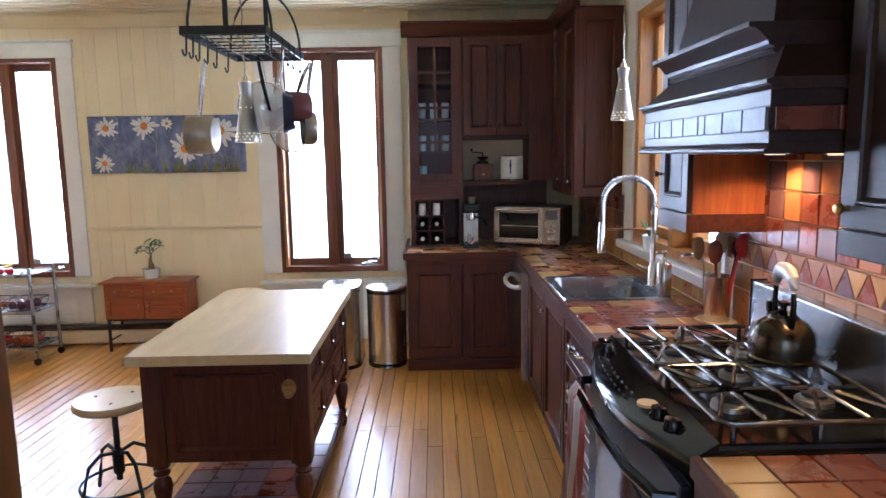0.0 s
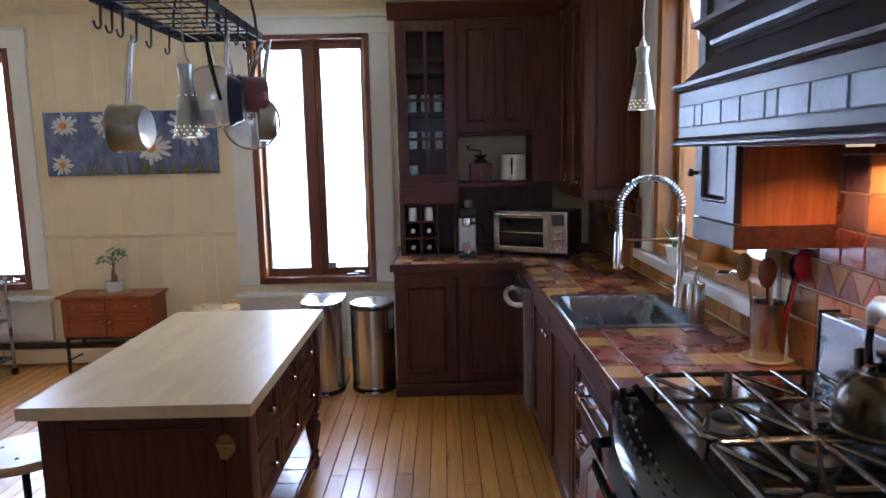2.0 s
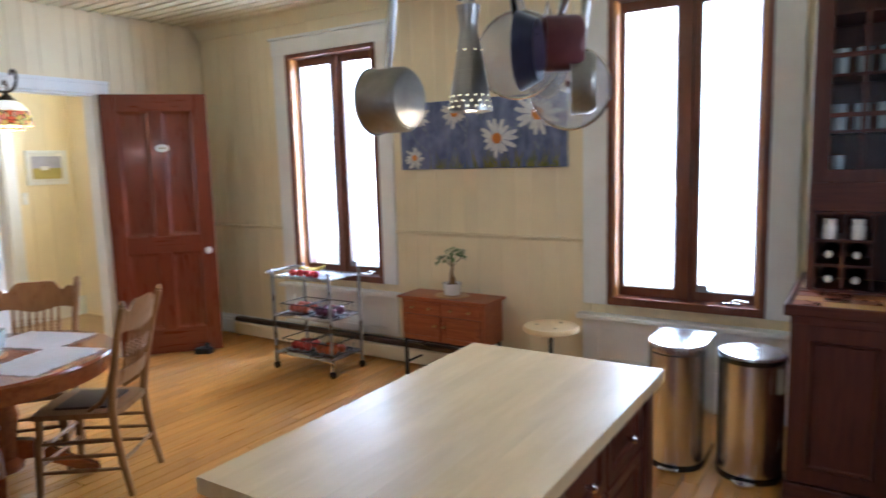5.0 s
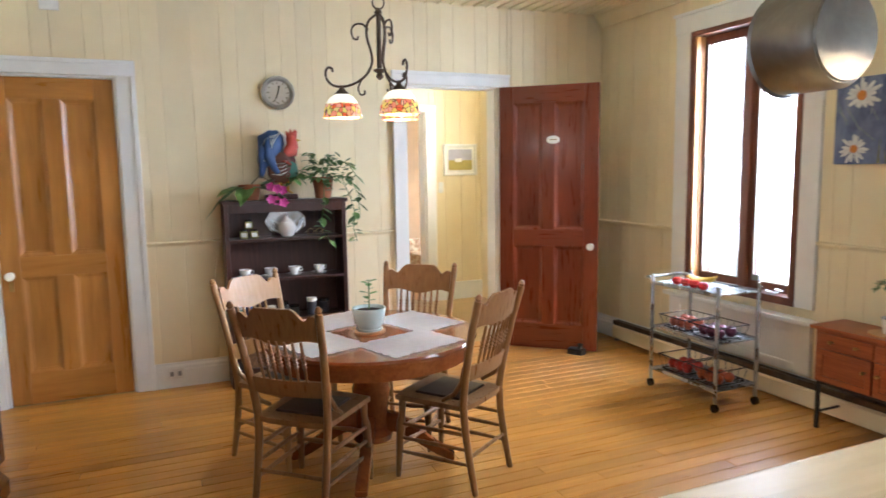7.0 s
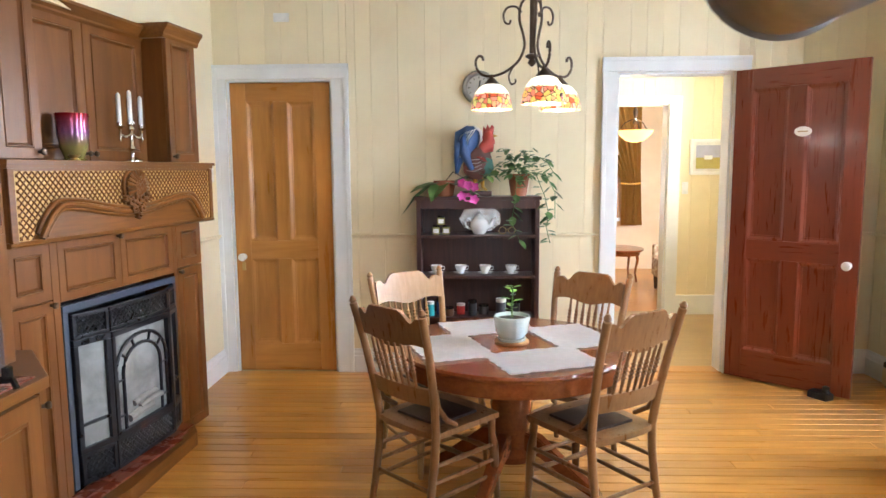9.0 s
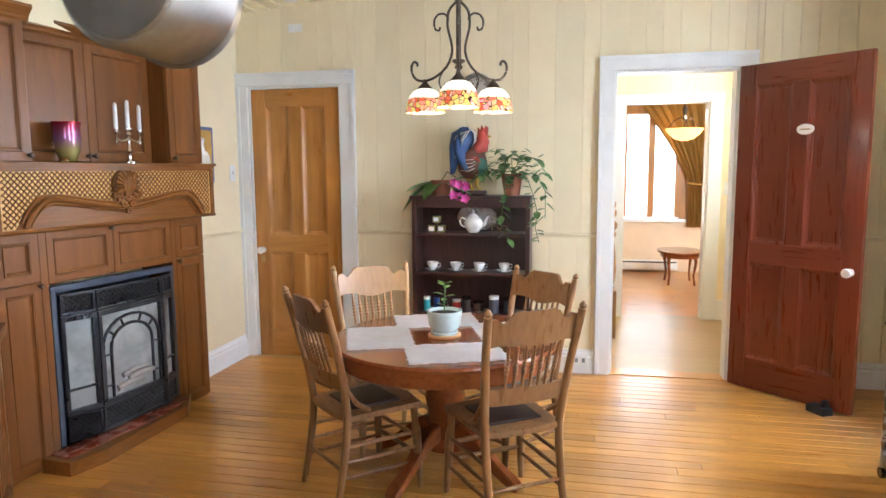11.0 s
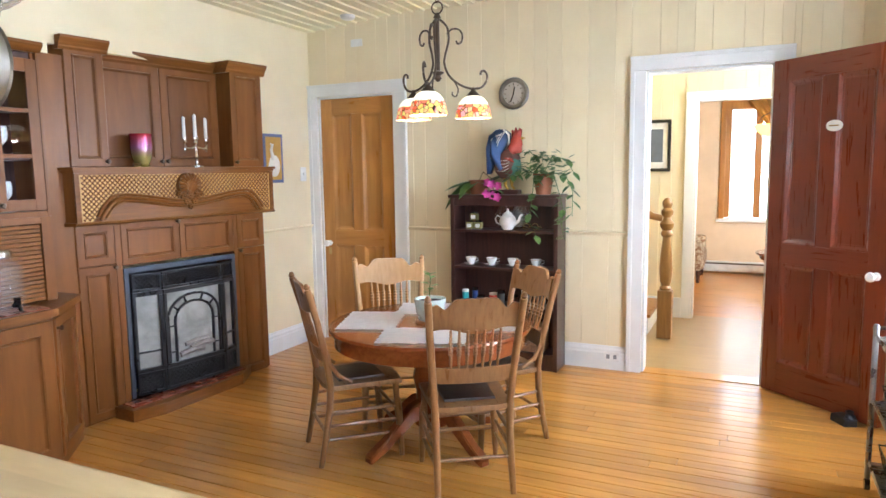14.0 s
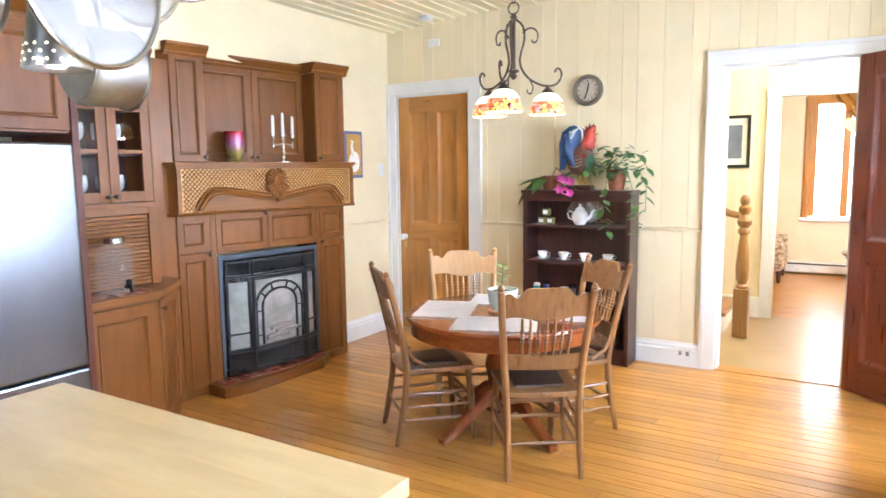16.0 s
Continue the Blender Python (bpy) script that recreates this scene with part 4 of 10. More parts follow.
# window over the sink
we = thing("window_3", "honey-stained wooden window with a white sill over the sink", "window", kind="structure")
y0, y1, z0, z1 = E1
bm = bmesh.new()
for a in ((y1, y1 + 0.15, 0.985, z1 + 0.1), (y0 - 0.05, y0, 0.985, z1 + 0.1), (y0, y1, z1, z1 + 0.1)):
    box(bm, EX - 0.022, EX - 0.001, a[0], a[1], a[2], a[3], 0.004)
part("casing", bm, M["white"], we, "white painted casing")
part("window_sill", boxm(EX - 0.07, EX + 0.05, y0 - 0.06, y1 + 0.17, 0.985, 1.035, bevel=0.008), M["white"], we)
bm = bmesh.new()
cw = 0.06
for a in ((y0, y0 + cw, z0, z1), (y1 - cw, y1, z0, z1), (y0 + cw, y1 - cw, z0, z0 + 0.05), (y0 + cw, y1 - cw, z1 - 0.05, z1), ((y0 + y1) / 2 - 0.03, (y0 + y1) / 2 + 0.03, z0 + 0.05, z1 - 0.05)):
    box(bm, EX - 0.01, EX + 0.19, a[0], a[1], a[2], a[3], 0.004)
part("window_frame", bm, M["pine"], we, "honey-stained pine frame")
for a, b in ((y0 + cw, (y0 + y1) / 2 - 0.03), ((y0 + y1) / 2 + 0.03, y1 - cw)):
    bm = bmesh.new()
    for q in ((a, a + 0.045, z0 + 0.05, z1 - 0.05), (b - 0.045, b, z0 + 0.05, z1 - 0.05), (a + 0.045, b - 0.045, z0 + 0.05, z0 + 0.11), (a + 0.045, b - 0.045, z1 - 0.11, z1 - 0.05)):
        box(bm, EX + 0.08, EX + 0.12, q[0], q[1], q[2], q[3], 0.004)
    sash = part("sash", bm, M["pine"], we)
    pn = part("pane", boxm(EX + 0.097, EX + 0.103, a + 0.045, b - 0.045, z0 + 0.11, z1 - 0.11), M["pane"], sash)
    pn.visible_shadow = False
part("crank_handle", tube(bmesh.new(), [(EX - 0.01, 2.85, 1.10), (EX - 0.04, 2.85, 1.11), (EX - 0.05, 2.92, 1.10), (EX - 0.045, 2.98, 1.085)], 0.009), M["chrome"], we, "chrome casement crank", True)

# wall cabinets on the east side
uc = unit("wall_cabinet", "cherry wall cabinet with panelled end and doors beside the window", 0.74, 0.33, 1.30, 2.52, east(4.94, 1.17))
shaker(uc, 0.005, 0.365, 1.31, 2.46, kn=(0.33, 1.40), kmat=M["chrome"])
shaker(uc, 0.375, 0.735, 1.31, 2.46, kn=(0.70, 1.40), kmat=M["chrome"])
ep = shaker(uc, 0, 0.32, 1.30, 2.50, fw=0.06, name="end_panel")
ep.matrix_basis = Matrix.Translation((0.763, 0.005, 0)) @ Matrix.Rotation(radians(90), 4, "Z")
part("crown", sweep_y(bmesh.new(), [(0.03, 2.50), (-0.01, 2.52), (-0.04, 2.56), (-0.045, 2.59), (0.03, 2.59)], -0.0, 0.77), M["cherry_h"], uc)
# its sides take the colour that has the hood light painted in
sc = unit("wall_cabinet", "small dark wall cabinet between the window and the hood", 0.31, 0.30, 1.30, 2.45, east(2.565, 1.195), side=M["hoodlit_side"])
shaker(sc, 0.003, 0.307, 1.36, 2.44, material=M["darkpaint"], kn=(0.03, 1.50))
part("bottom_rail", boxm(-0.002, 0.312, 0.0, 0.302, 1.285, 1.355, bevel=0.003), M["cherry_h"], sc)
s2 = unit("wall_cabinet", "dark wall cabinet with a panelled door beside the hood", 0.80, 0.30, 1.35, 2.62, east(1.325, 1.195))
shaker(s2, 0.003, 0.398, 1.41, 2.60, material=M["darkpaint"], kn=(0.035, 1.455), kmat=M["brass"])
shaker(s2, 0.402, 0.797, 1.41, 2.60, material=M["darkpaint"], kn=(0.765, 1.455), kmat=M["brass"])
part("bottom_rail", boxm(-0.002, 0.802, 0.002, 0.302, 1.345, 1.405, bevel=0.003), M["darkpaint"], s2)

# range hood
hd = thing("range_hood", "dark wooden range hood with relief tiles and tapered chimney", "range hood")
hd.matrix_basis = east(2.252, 1.03)
hw = 0.912
bm = bmesh.new()
box(bm, 0.0, hw, 0.0, 0.465, 1.605, 1.632, 0.002)
box(bm, 0.0, hw, 0.002, 0.465, 1.632, 1.69)
box(bm, 0.0, hw, 0.0, 0.465, 1.69, 1.727, 0.002)
part("band", bm, M["darkpaint"], hd)
part("bottom_moulding", sweep_y(bmesh.new(), [(-0.012, 1.582), (-0.016, 1.586), (-0.016, 1.591), (-0.008, 1.594), (-0.012, 1.600), (-0.004, 1.606), (0.465, 1.606), (0.465, 1.582)], -0.012, hw + 0.012), M["darkpaint"], hd)
part("lip", sweep_y(bmesh.new(), [(0.0, 1.727), (-0.010, 1.731), (-0.006, 1.736), (-0.018, 1.740), (-0.018, 1.749), (0.0, 1.754), (0.465, 1.754), (0.465, 1.727)], -0.014, hw + 0.014), M["darkpaint"], hd)


def frustum(z0, a0, a1, y0, z1, b0, b1, y1, back=0.465):
    bm = bmesh.new()
    v = [bm.verts.new(p) for p in ((a0, y0, z0), (a1, y0, z0), (a1, back, z0), (a0, back, z0), (b0, y1, z1), (b1, y1, z1), (b1, back, z1), (b0, back, z1))]
    for q in ((3, 2, 1, 0), (4, 5, 6, 7), (0, 1, 5, 4), (1, 2, 6, 5), (2, 3, 7, 6), (3, 0, 4, 7)):
        bm.faces.new([v[i] for i in q])
    return bm


part("slope", frustum(1.754, 0.0, hw, 0.004, 1.85, 0.11, hw - 0.11, 0.085), M["hoodwood"], hd)
part("shelf_moulding", sweep_y(bmesh.new(), [(0.465, 1.822), (0.055, 1.822), (0.048, 1.829), (0.054, 1.836), (0.040, 1.842), (0.036, 1.852), (0.012, 1.876), (0.004, 1.88), (-0.012, 1.884), (-0.012, 1.896), (0.465, 1.896)], 0.10, hw - 0.10), M["darkpaint"], hd)
part("chimney", frustum(1.896, 0.125, hw - 0.125, 0.06, CZ - 0.005, 0.32, hw - 0.32, 0.22), M["hoodwood"], hd)
x = 0.01
for wt_ in (0.115, 0.05, 0.115, 0.10, 0.115, 0.05, 0.115, 0.115, 0.12):
    if x + wt_ > hw:
        break
    bm = boxm(x + 0.003, x + wt_ - 0.003, -0.006, 0.003, 1.634, 1.688, bevel=0.002)
    part("tile", bm, M["tile_m"], hd)
    x += wt_
for i, k in enumerate(("tile_a", "tile_a", "tile_a")):
    part("side_tile", boxm(hw - 0.001, hw + 0.006, 0.01 + i * 0.15, 0.155 + i * 0.15, 1.634, 1.688, bevel=0.002), M[k], hd)
part("vent_plate", boxm(0.12, hw - 0.12, 0.12, 0.42, 1.578, 1.588), M["iron"], hd, "dark vent plate under the hood")
part("hood_lamp", lathe(bmesh.new(), [(0.03, 1.572), (0.032, 1.578)], 16, (0.24, 0.36, 0)), glow("hood_lamp_glass", (1, 0.7, 0.35), 1), hd)
part("hood_lamp", lathe(bmesh.new(), [(0.03, 1.572), (0.032, 1.578)], 16, (0.70, 0.30, 0)), bpy.data.materials["hood_lamp_glass"], hd)
spot(1.395, 2.02, 1.565, 11, (1.0, 0.55, 0.2), 150)
spot(1.335, 1.552, 1.565, 9, (1.0, 0.55, 0.2), 150)

# range
rg = thing("gas_range", "black and steel gas range with cast-iron grates", "stove")
rg.matrix_basis = east(2.205, 0.83)
rw = 0.945
part("body", boxm(0.0, rw, 0.03, 0.64, 0.03, 0.865), M["black"], rg)
part("cooktop", boxm(0.002, rw - 0.002, 0.06, 0.60, 0.865, 0.905, bevel=0.012), M["black"], rg)
bm = bmesh.new()        # bowed control panel
N = 14
lo, hi, bl, bh = [], [], [], []
for i in range(N + 1):
    u = i / N
    bow = 0.085 * math.sin(math.pi * u)
    lo.append(bm.verts.new((u * rw, 0.035 - bow - 0.012, 0.82)))
    bl.append(bm.verts.new((u * rw, 0.03 - bow - 0.016, 0.862)))
    hi.append(bm.verts.new((u * rw, 0.030 - bow, 0.880)))
    bh.append(bm.verts.new((u * rw, 0.082, 0.912)))
for i in range(N):
    for a, b in ((lo, bl), (bl, hi), (hi, bh)):
        bm.faces.new((a[i], a[i + 1], b[i + 1], b[i]))
for rowv in ((lo[0], bl[0], hi[0], bh[0]), (lo[-1], bl[-1], hi[-1], bh[-1])):
    w_ = bm.verts.new((rowv[0].co.x, 0.082, 0.82))
    bm.faces.new((*rowv, w_))
part("control_panel", bm, M["black"], rg, "bowed black glass control panel", True)
for kx in (0.06, 0.135, 0.72, 0.80):
    ky = 0.045 - 0.07 * math.sin(math.pi * kx / rw) * 0.6
    part("control_knob", lathe(bmesh.new(), [(0.026, 0.885), (0.027, 0.893), (0.022, 0.905), (0.021, 0.915), (0.0001, 0.918)], 18, (kx, ky, 0)), M["black"], rg, smooth=True)
part("indicator_disc", lathe(bmesh.new(), [(0.028, 0.897), (0.028, 0.905), (0.0001, 0.906)], 20, (0.66, 0.004, 0)), M["butcher"], rg, "pale round wooden disc")
for i in range(9):
    bmk = bmesh.new()
    for j in range(2):
        box(bmk, 0.20 + i * 0.045, 0.213 + i * 0.045, 0.012 + j * 0.022 - 0.05 * math.sin(math.pi * (0.2 + i * 0.045) / rw), 0.0155 + j * 0.022 - 0.05 * math.sin(math.pi * (0.2 + i * 0.045) / rw), 0.887 + j * 0.008, 0.893 + j * 0.008)
    part("key_marks", bmk, M_of("faded_key_print", (0.035, 0.035, 0.035), 0.9), rg)
od = part("oven_door", boxm(0.01, rw - 0.01, -0.002, 0.03, 0.23, 0.80, bevel=0.01), M["ovenblack"], rg, "black oven door with dark glass")
part("oven_window", boxm(0.14, rw - 0.14, -0.006, -0.001, 0.33, 0.62, bevel=0.002), M["black"], od)
part("door_handle", tube(bmesh.new(), [(0.04, 0.0, 0.755), (0.05, -0.045, 0.755), (0.20, -0.075, 0.755), (rw / 2, -0.085, 0.755), (rw - 0.2, -0.075, 0.755), (rw - 0.05, -0.045, 0.755), (rw - 0.04, 0, 0.755)], 0.016), M["black"], od, "black bowed door handle", True)
part("drawer", boxm(0.01, rw - 0.01, 0.0, 0.03, 0.05, 0.215, bevel=0.008), M["steel"], rg)
part("backguard", boxm(0.0, rw, 0.60, 0.655, 0.865, 1.112, bevel=0.008), M["sinksteel"], rg, "low steel backguard")
part("backguard_end", boxm(-0.008, -0.0005, 0.596, 0.658, 0.865, 1.116, bevel=0.002), M["black"], rg)
for bx, by in ((0.30, 0.21), (0.24, 0.46), (0.71, 0.21), (0.69, 0.45), (0.47, 0.335)):
    bn = part("burner", lathe(bmesh.new(), [(0.05, 0.905), (0.048, 0.918), (0.036, 0.922), (0.036, 0.926)], 20, (bx, by, 0)), M["steel_dim"], rg, smooth=True)
    part("burner_cap", lathe(bmesh.new(), [(0.034, 0.926), (0.034, 0.934), (0.028, 0.938), (0.0001, 0.939)], 20, (bx, by, 0)), M["iron"], bn, smooth=True)
for gx0, gx1 in ((0.03, 0.465), (0.478, 0.913)):
    bm = bmesh.new()
    g0, g1, gz = 0.098, 0.575, 0.95
    r_ = 0.0075
    tube(bm, [(gx0, g0 + 0.03, gz - 0.006), (gx0 + 0.02, g0, gz - 0.004), (gx1 - 0.02, g0, gz - 0.004), (gx1, g0 + 0.03, gz - 0.006), (gx1, g1 - 0.03, gz - 0.006), (gx1 - 0.02, g1, gz - 0.004), (gx0 + 0.02, g1, gz - 0.004), (gx0, g1 - 0.03, gz - 0.006)], r_, 8, True)
    mx_ = (gx0 + gx1) / 2
    tube(bm, [(gx0, (g0 + g1) / 2, gz - 0.006), (gx1, (g0 + g1) / 2, gz - 0.006)], r_)
    for by in (0.21, 0.455):
        for a, b in (((gx0, by, gz), (mx_ - 0.03, by, gz)), ((mx_ + 0.03, by, gz), (gx1, by, gz)), ((mx_, by - 0.10, gz), (mx_, by - 0.03, gz)), ((mx_, by + 0.03, gz), (mx_, by + 0.11, gz))):
            tube(bm, [a, b], r_ * 0.9)
    for by in (0.21, 0.455):
        for sx_, sy_ in ((-1, -1), (1, -1), (-1, 1), (1, 1)):
            tube(bm, [(mx_ + sx_ * 0.035, by + sy_ * 0.03, gz), (mx_ + sx_ * 0.19, by + sy_ * 0.105, gz)], r_ * 0.85)
    for fx in (gx0, gx1):
        for fy in (g0 + 0.03, (g0 + g1) / 2, g1 - 0.03):
            tube(bm, [(fx, fy, gz - 0.006), (fx, fy, 0.906)], r_)
    part("grate", bm, M["grate"], rg, "worn shiny cast-iron pan grate", True)
tw = bmesh.new()
tv = []
for i in range(13):
    row_ = []
    for j in range(15):
        u, v = i / 12, j / 14
        zz = 0.775 - 0.50 * v if j > 0 else 0.775
        yy = -0.10 - 0.012 * math.sin(u * 17) * (0.3 + v) - 0.015 * v
        if j == 0:
            yy = -0.072
        row_.append(tw.verts.new((0.10 + 0.24 * u + 0.02 * math.sin(v * 4 + u), yy, zz)))
    tv.append(row_)
for i in range(12):
    for j in range(14):
        tw.faces.new((tv[i][j], tv[i + 1][j], tv[i + 1][j + 1], tv[i][j + 1]))
bmesh.ops.solidify(tw, geom=tw.faces[:], thickness=0.004)
dt = thing("dish_towel", "folded cream and red dish towel hanging on the oven handle", "towel")
dt.matrix_basis = rg.matrix_basis
part("cloth", tw, mat("striped_towel", (0.55, 0.12, 0.10), (0.80, 0.72, 0.66), 0.95, scale=1.6, stretch=(14, 1, 0.6), bump=0.5, fine=300, lo=0.42, hi=0.5), dt, smooth=True)

# kettle and utensil crock
kt = thing("kettle", "black enamel kettle with a steel arched handle on the range", "kettle", 1.30, 1.735, 0.957, -8)
kt.matrix_basis = kt.matrix_basis @ Matrix.Diagonal((0.74, 0.74, 0.93, 1))
part("body", lathe(bmesh.new(), [(0.115, 0), (0.130, 0.004), (0.132, 0.014), (0.126, 0.02), (0.127, 0.05), (0.124, 0.078), (0.112, 0.106), (0.088, 0.13), (0.062, 0.142), (0.06, 0.147), (0.05, 0.148)], 28), M["kettle"], kt, smooth=True)
part("lid", lathe(bmesh.new(), [(0.056, 0.146), (0.05, 0.156), (0.02, 0.165), (0.012, 0.168), (0.012, 0.178), (0.024, 0.184), (0.024, 0.194), (0.0001, 0.198)], 20), M["black"], kt, smooth=True)
part("spout", tube(bmesh.new(), [(0, 0.09, 0.08), (0, 0.135, 0.12), (0, 0.155, 0.165)], [0.03, 0.02, 0.015], 12), M["black"], kt, smooth=True)
part("handle_post", tube(bmesh.new(), [(0, -0.085, 0.125), (0, -0.10, 0.19), (0, -0.095, 0.235)], [0.014, 0.011, 0.011], 10), M["black"], kt, smooth=True)
part("handle_post", tube(bmesh.new(), [(0, 0.085, 0.125), (0, 0.10, 0.19), (0, 0.09, 0.235)], [0.014, 0.011, 0.011], 10), M["black"], kt, smooth=True)
part("grip", tube(bmesh.new(), [(0, -0.094, 0.248), (0, -0.086, 0.275), (0, -0.05, 0.292), (0, 0, 0.296), (0, 0.05, 0.292), (0, 0.078, 0.275), (0, 0.09, 0.248)], [0.016, 0.022, 0.026, 0.027, 0.026, 0.022, 0.016], 12), M["satin"], kt, "steel grip", True)
uk = thing("utensil_crock", "steel tumbler full of wooden and red cooking utensils", "utensil holder", 1.42, 2.48, CT)
part("tumbler", lathe(bmesh.new(), [(0.048, 0), (0.05, 0.004), (0.058, 0.19), (0.06, 0.195), (0.056, 0.193), (0.047, 0.01), (0.0001, 0.008)], 22), M["steel"], uk, smooth=True)
part("saucer", lathe(bmesh.new(), [(0.07, 0.0), (0.085, 0.008), (0.08, 0.012), (0.05, 0.006)], 20), M["butcher"], uk)
for dx, dy, hh, key, hw_ in ((-0.03, 0.03, 0.33, "chairpale", 0.026), (0.02, 0.035, 0.35, "butcher", 0.03), (0.035, -0.02, 0.34, "bluepan", 0.034), (-0.02, -0.03, 0.33, "tile_a", 0.03), (0.03, -0.045, 0.36, "redplastic", 0.036)):
    mt_ = M_of("redplastic", (0.45, 0.02, 0.02), 0.35) if key == "redplastic" else M[key]
    bm = tube(bmesh.new(), [(dx * 0.6, dy * 0.6, 0.012), (dx * 1.6, dy * 1.6, hh - 0.07)], 0.0055)
    c = Vector((dx * 2.0, dy * 2.0, hh - 0.03))
    lathe(bm, [(0.0001, -0.05), (hw_ * 0.6, -0.04), (hw_, -0.01), (hw_ * 0.95, 0.025), (hw_ * 0.5, 0.045), (0.0001, 0.05)], 12, c, "z", 0.25)
    part("utensil", bm, mt_, uk, smooth=True)

# tall unit on the north worktop
tu = thing("corner_hutch", "dark cherry hutch with a glazed door, niche and wine rack", "hutch", 0.07, 4.93, CT)
H = 2.52 - CT
part("back_panel", boxm(0.0, 1.12, 0.40, 0.42, 0.0, H), M["cherry"], tu)
bm = bmesh.new()
for a in ((0.0, 0.02, 0.022, 0.4, 0.0, H), (0.39, 0.41, 0.022, 0.4, 0.0, H), (0.92, 1.10, 0.022, 0.4, 0.50, H), (0.41, 0.92, 0.10, 0.4, 0.82, 0.84), (0.41, 0.92, -0.01, 0.4, 0.47, 0.50), (0.02, 0.39, 0.022, 0.4, 0.40, 0.50), (0.02, 0.39, 0.022, 0.4, H - 0.02, H), (0.02, 0.39, 0.05, 0.39, 0.72, 0.735), (0.02, 0.39, 0.05, 0.39, 0.97, 0.985), (0.02, 0.39, 0.05, 0.39, 1.24, 1.255), (0.41, 0.92, 0.022, 0.4, 0.84, H)):
    box(bm, *a, bevel=0.002)
part("carcass", bm, M["cherry"], tu)
part("niche_back", boxm(0.41, 0.92, 0.39, 0.399, 0.50, 0.82), M["wall"], tu, "pale cream niche back")
gd = bmesh.new()
for a in ((0.005, 0.075, 0.50, H - 0.06), (0.325, 0.395, 0.50, H - 0.06), (0.075, 0.325, 0.50, 0.56), (0.075, 0.325, H - 0.13, H - 0.06), (0.19, 0.21, 0.56, H - 0.13), (0.075, 0.325, 0.79, 0.81), (0.075, 0.325, 1.05, 1.07), (0.075, 0.325, 1.31, 1.33)):
    box(gd, a[0], a[1], 0.0, 0.02, a[2], a[3], 0.002)
gdo = part("glazed_door", gd, M["cherry"], tu, "glazed door with small panes")
for i, (za, zb) in enumerate(((0.56, 0.79), (0.81, 1.05), (1.07, 1.31), (1.33, H - 0.13))):
    for xa, xb in ((0.075, 0.19), (0.21, 0.325)):
        p_ = part("pane", boxm(xa, xb, 0.008, 0.012, za, zb), M["pane"], gdo)
        p_.visible_shadow = False
shaker(tu, 0.415, 0.665, 0.85, H - 0.06, kn=(0.64, 0.92))
shaker(tu, 0.670, 0.915, 0.85, H - 0.06, kn=(0.69, 0.92))
part("stile", boxm(0.915, 1.10, 0.0, 0.022, 0.50, H, bevel=0.002), M["cherry"], tu)
part("crown", sweep_y(bmesh.new(), [(0.05, H - 0.05), (0.0, H - 0.05), (-0.012, H - 0.03), (-0.045, H + 0.02), (-0.055, H + 0.035), (-0.055, H + 0.05), (0.05, H + 0.05)], -0.045, 1.10), M["cherry_h"], tu)
bm = bmesh.new()
for a in ((0.02, 0.035, 0.0, 0.40), (0.375, 0.39, 0.0, 0.40), (0.14, 0.15, 0.02, 0.36), (0.255, 0.265, 0.02, 0.36)):
    box(bm, a[0], a[1], 0.0, 0.3, a[2], a[3])
for zz in (0.0, 0.115, 0.23, 0.355):
    box(bm, 0.035, 0.255 if 0 < zz < 0.3 else 0.375, 0.005, 0.3, zz, zz + 0.012)
box(bm, 0.0, 0.41, -0.002, 0.02, 0.37, 0.50, 0.002)
part("wine_rack", bm, M["cherry_h"], tu)
for i in range(7):
    g = thing("drinking_glass", "clear glass on the hutch shelf", "glass", 0.07 + 0.10 + 0.09 * (i % 3), 5.10, CT + (0.7355 if i < 3 else 0.9855 if i < 6 else 0.501), 0, "hutch glasses")
    part("body", lathe(bmesh.new(), [(0.028, 0), (0.032, 0.12), (0.03, 0.118), (0.026, 0.006), (0.0001, 0.006)], 14), M_of("pale_glassware", (0.55, 0.6, 0.6), 0.08), g, smooth=True)
for i, (xx, zz) in enumerate(((0.09, 0.132), (0.20, 0.132), (0.09, 0.017), (0.20, 0.017))):
    wb = thing("wine_bottle", "dark wine bottle lying in the rack with a pale capsule", "bottle", 0.07 + xx, 4.93, CT + zz + 0.04, 0, "racked bottles")
    part("bottle", lathe(bmesh.new(), [(0.014, 0.03), (0.014, 0.09), (0.036, 0.14), (0.036, 0.29), (0.0001, 0.29)], 14, (0, 0, 0), "y"), M["black"], wb, smooth=True)
    part("capsule", lathe(bmesh.new(), [(0.0001, 0.0), (0.0155, 0.002), (0.0155, 0.04)], 14, (0, 0, 0), "y"), M["offwhite"], wb)
for xx in (0.09, 0.20):
    j = thing("spice_jar", "small glass jar with a pale lid in the wine rack", "jar", 0.07 + xx, 4.97, CT + 0.242, 0, "rack jars")
    part("jar", lathe(bmesh.new(), [(0.026, 0), (0.03, 0.005), (0.03, 0.06), (0.024, 0.072)], 14), M["ceramic"], j, smooth=True)
    part("lid", lathe(bmesh.new(), [(0.027, 0.072), (0.027, 0.092), (0.0001, 0.093)], 14), M["offwhite"], j)

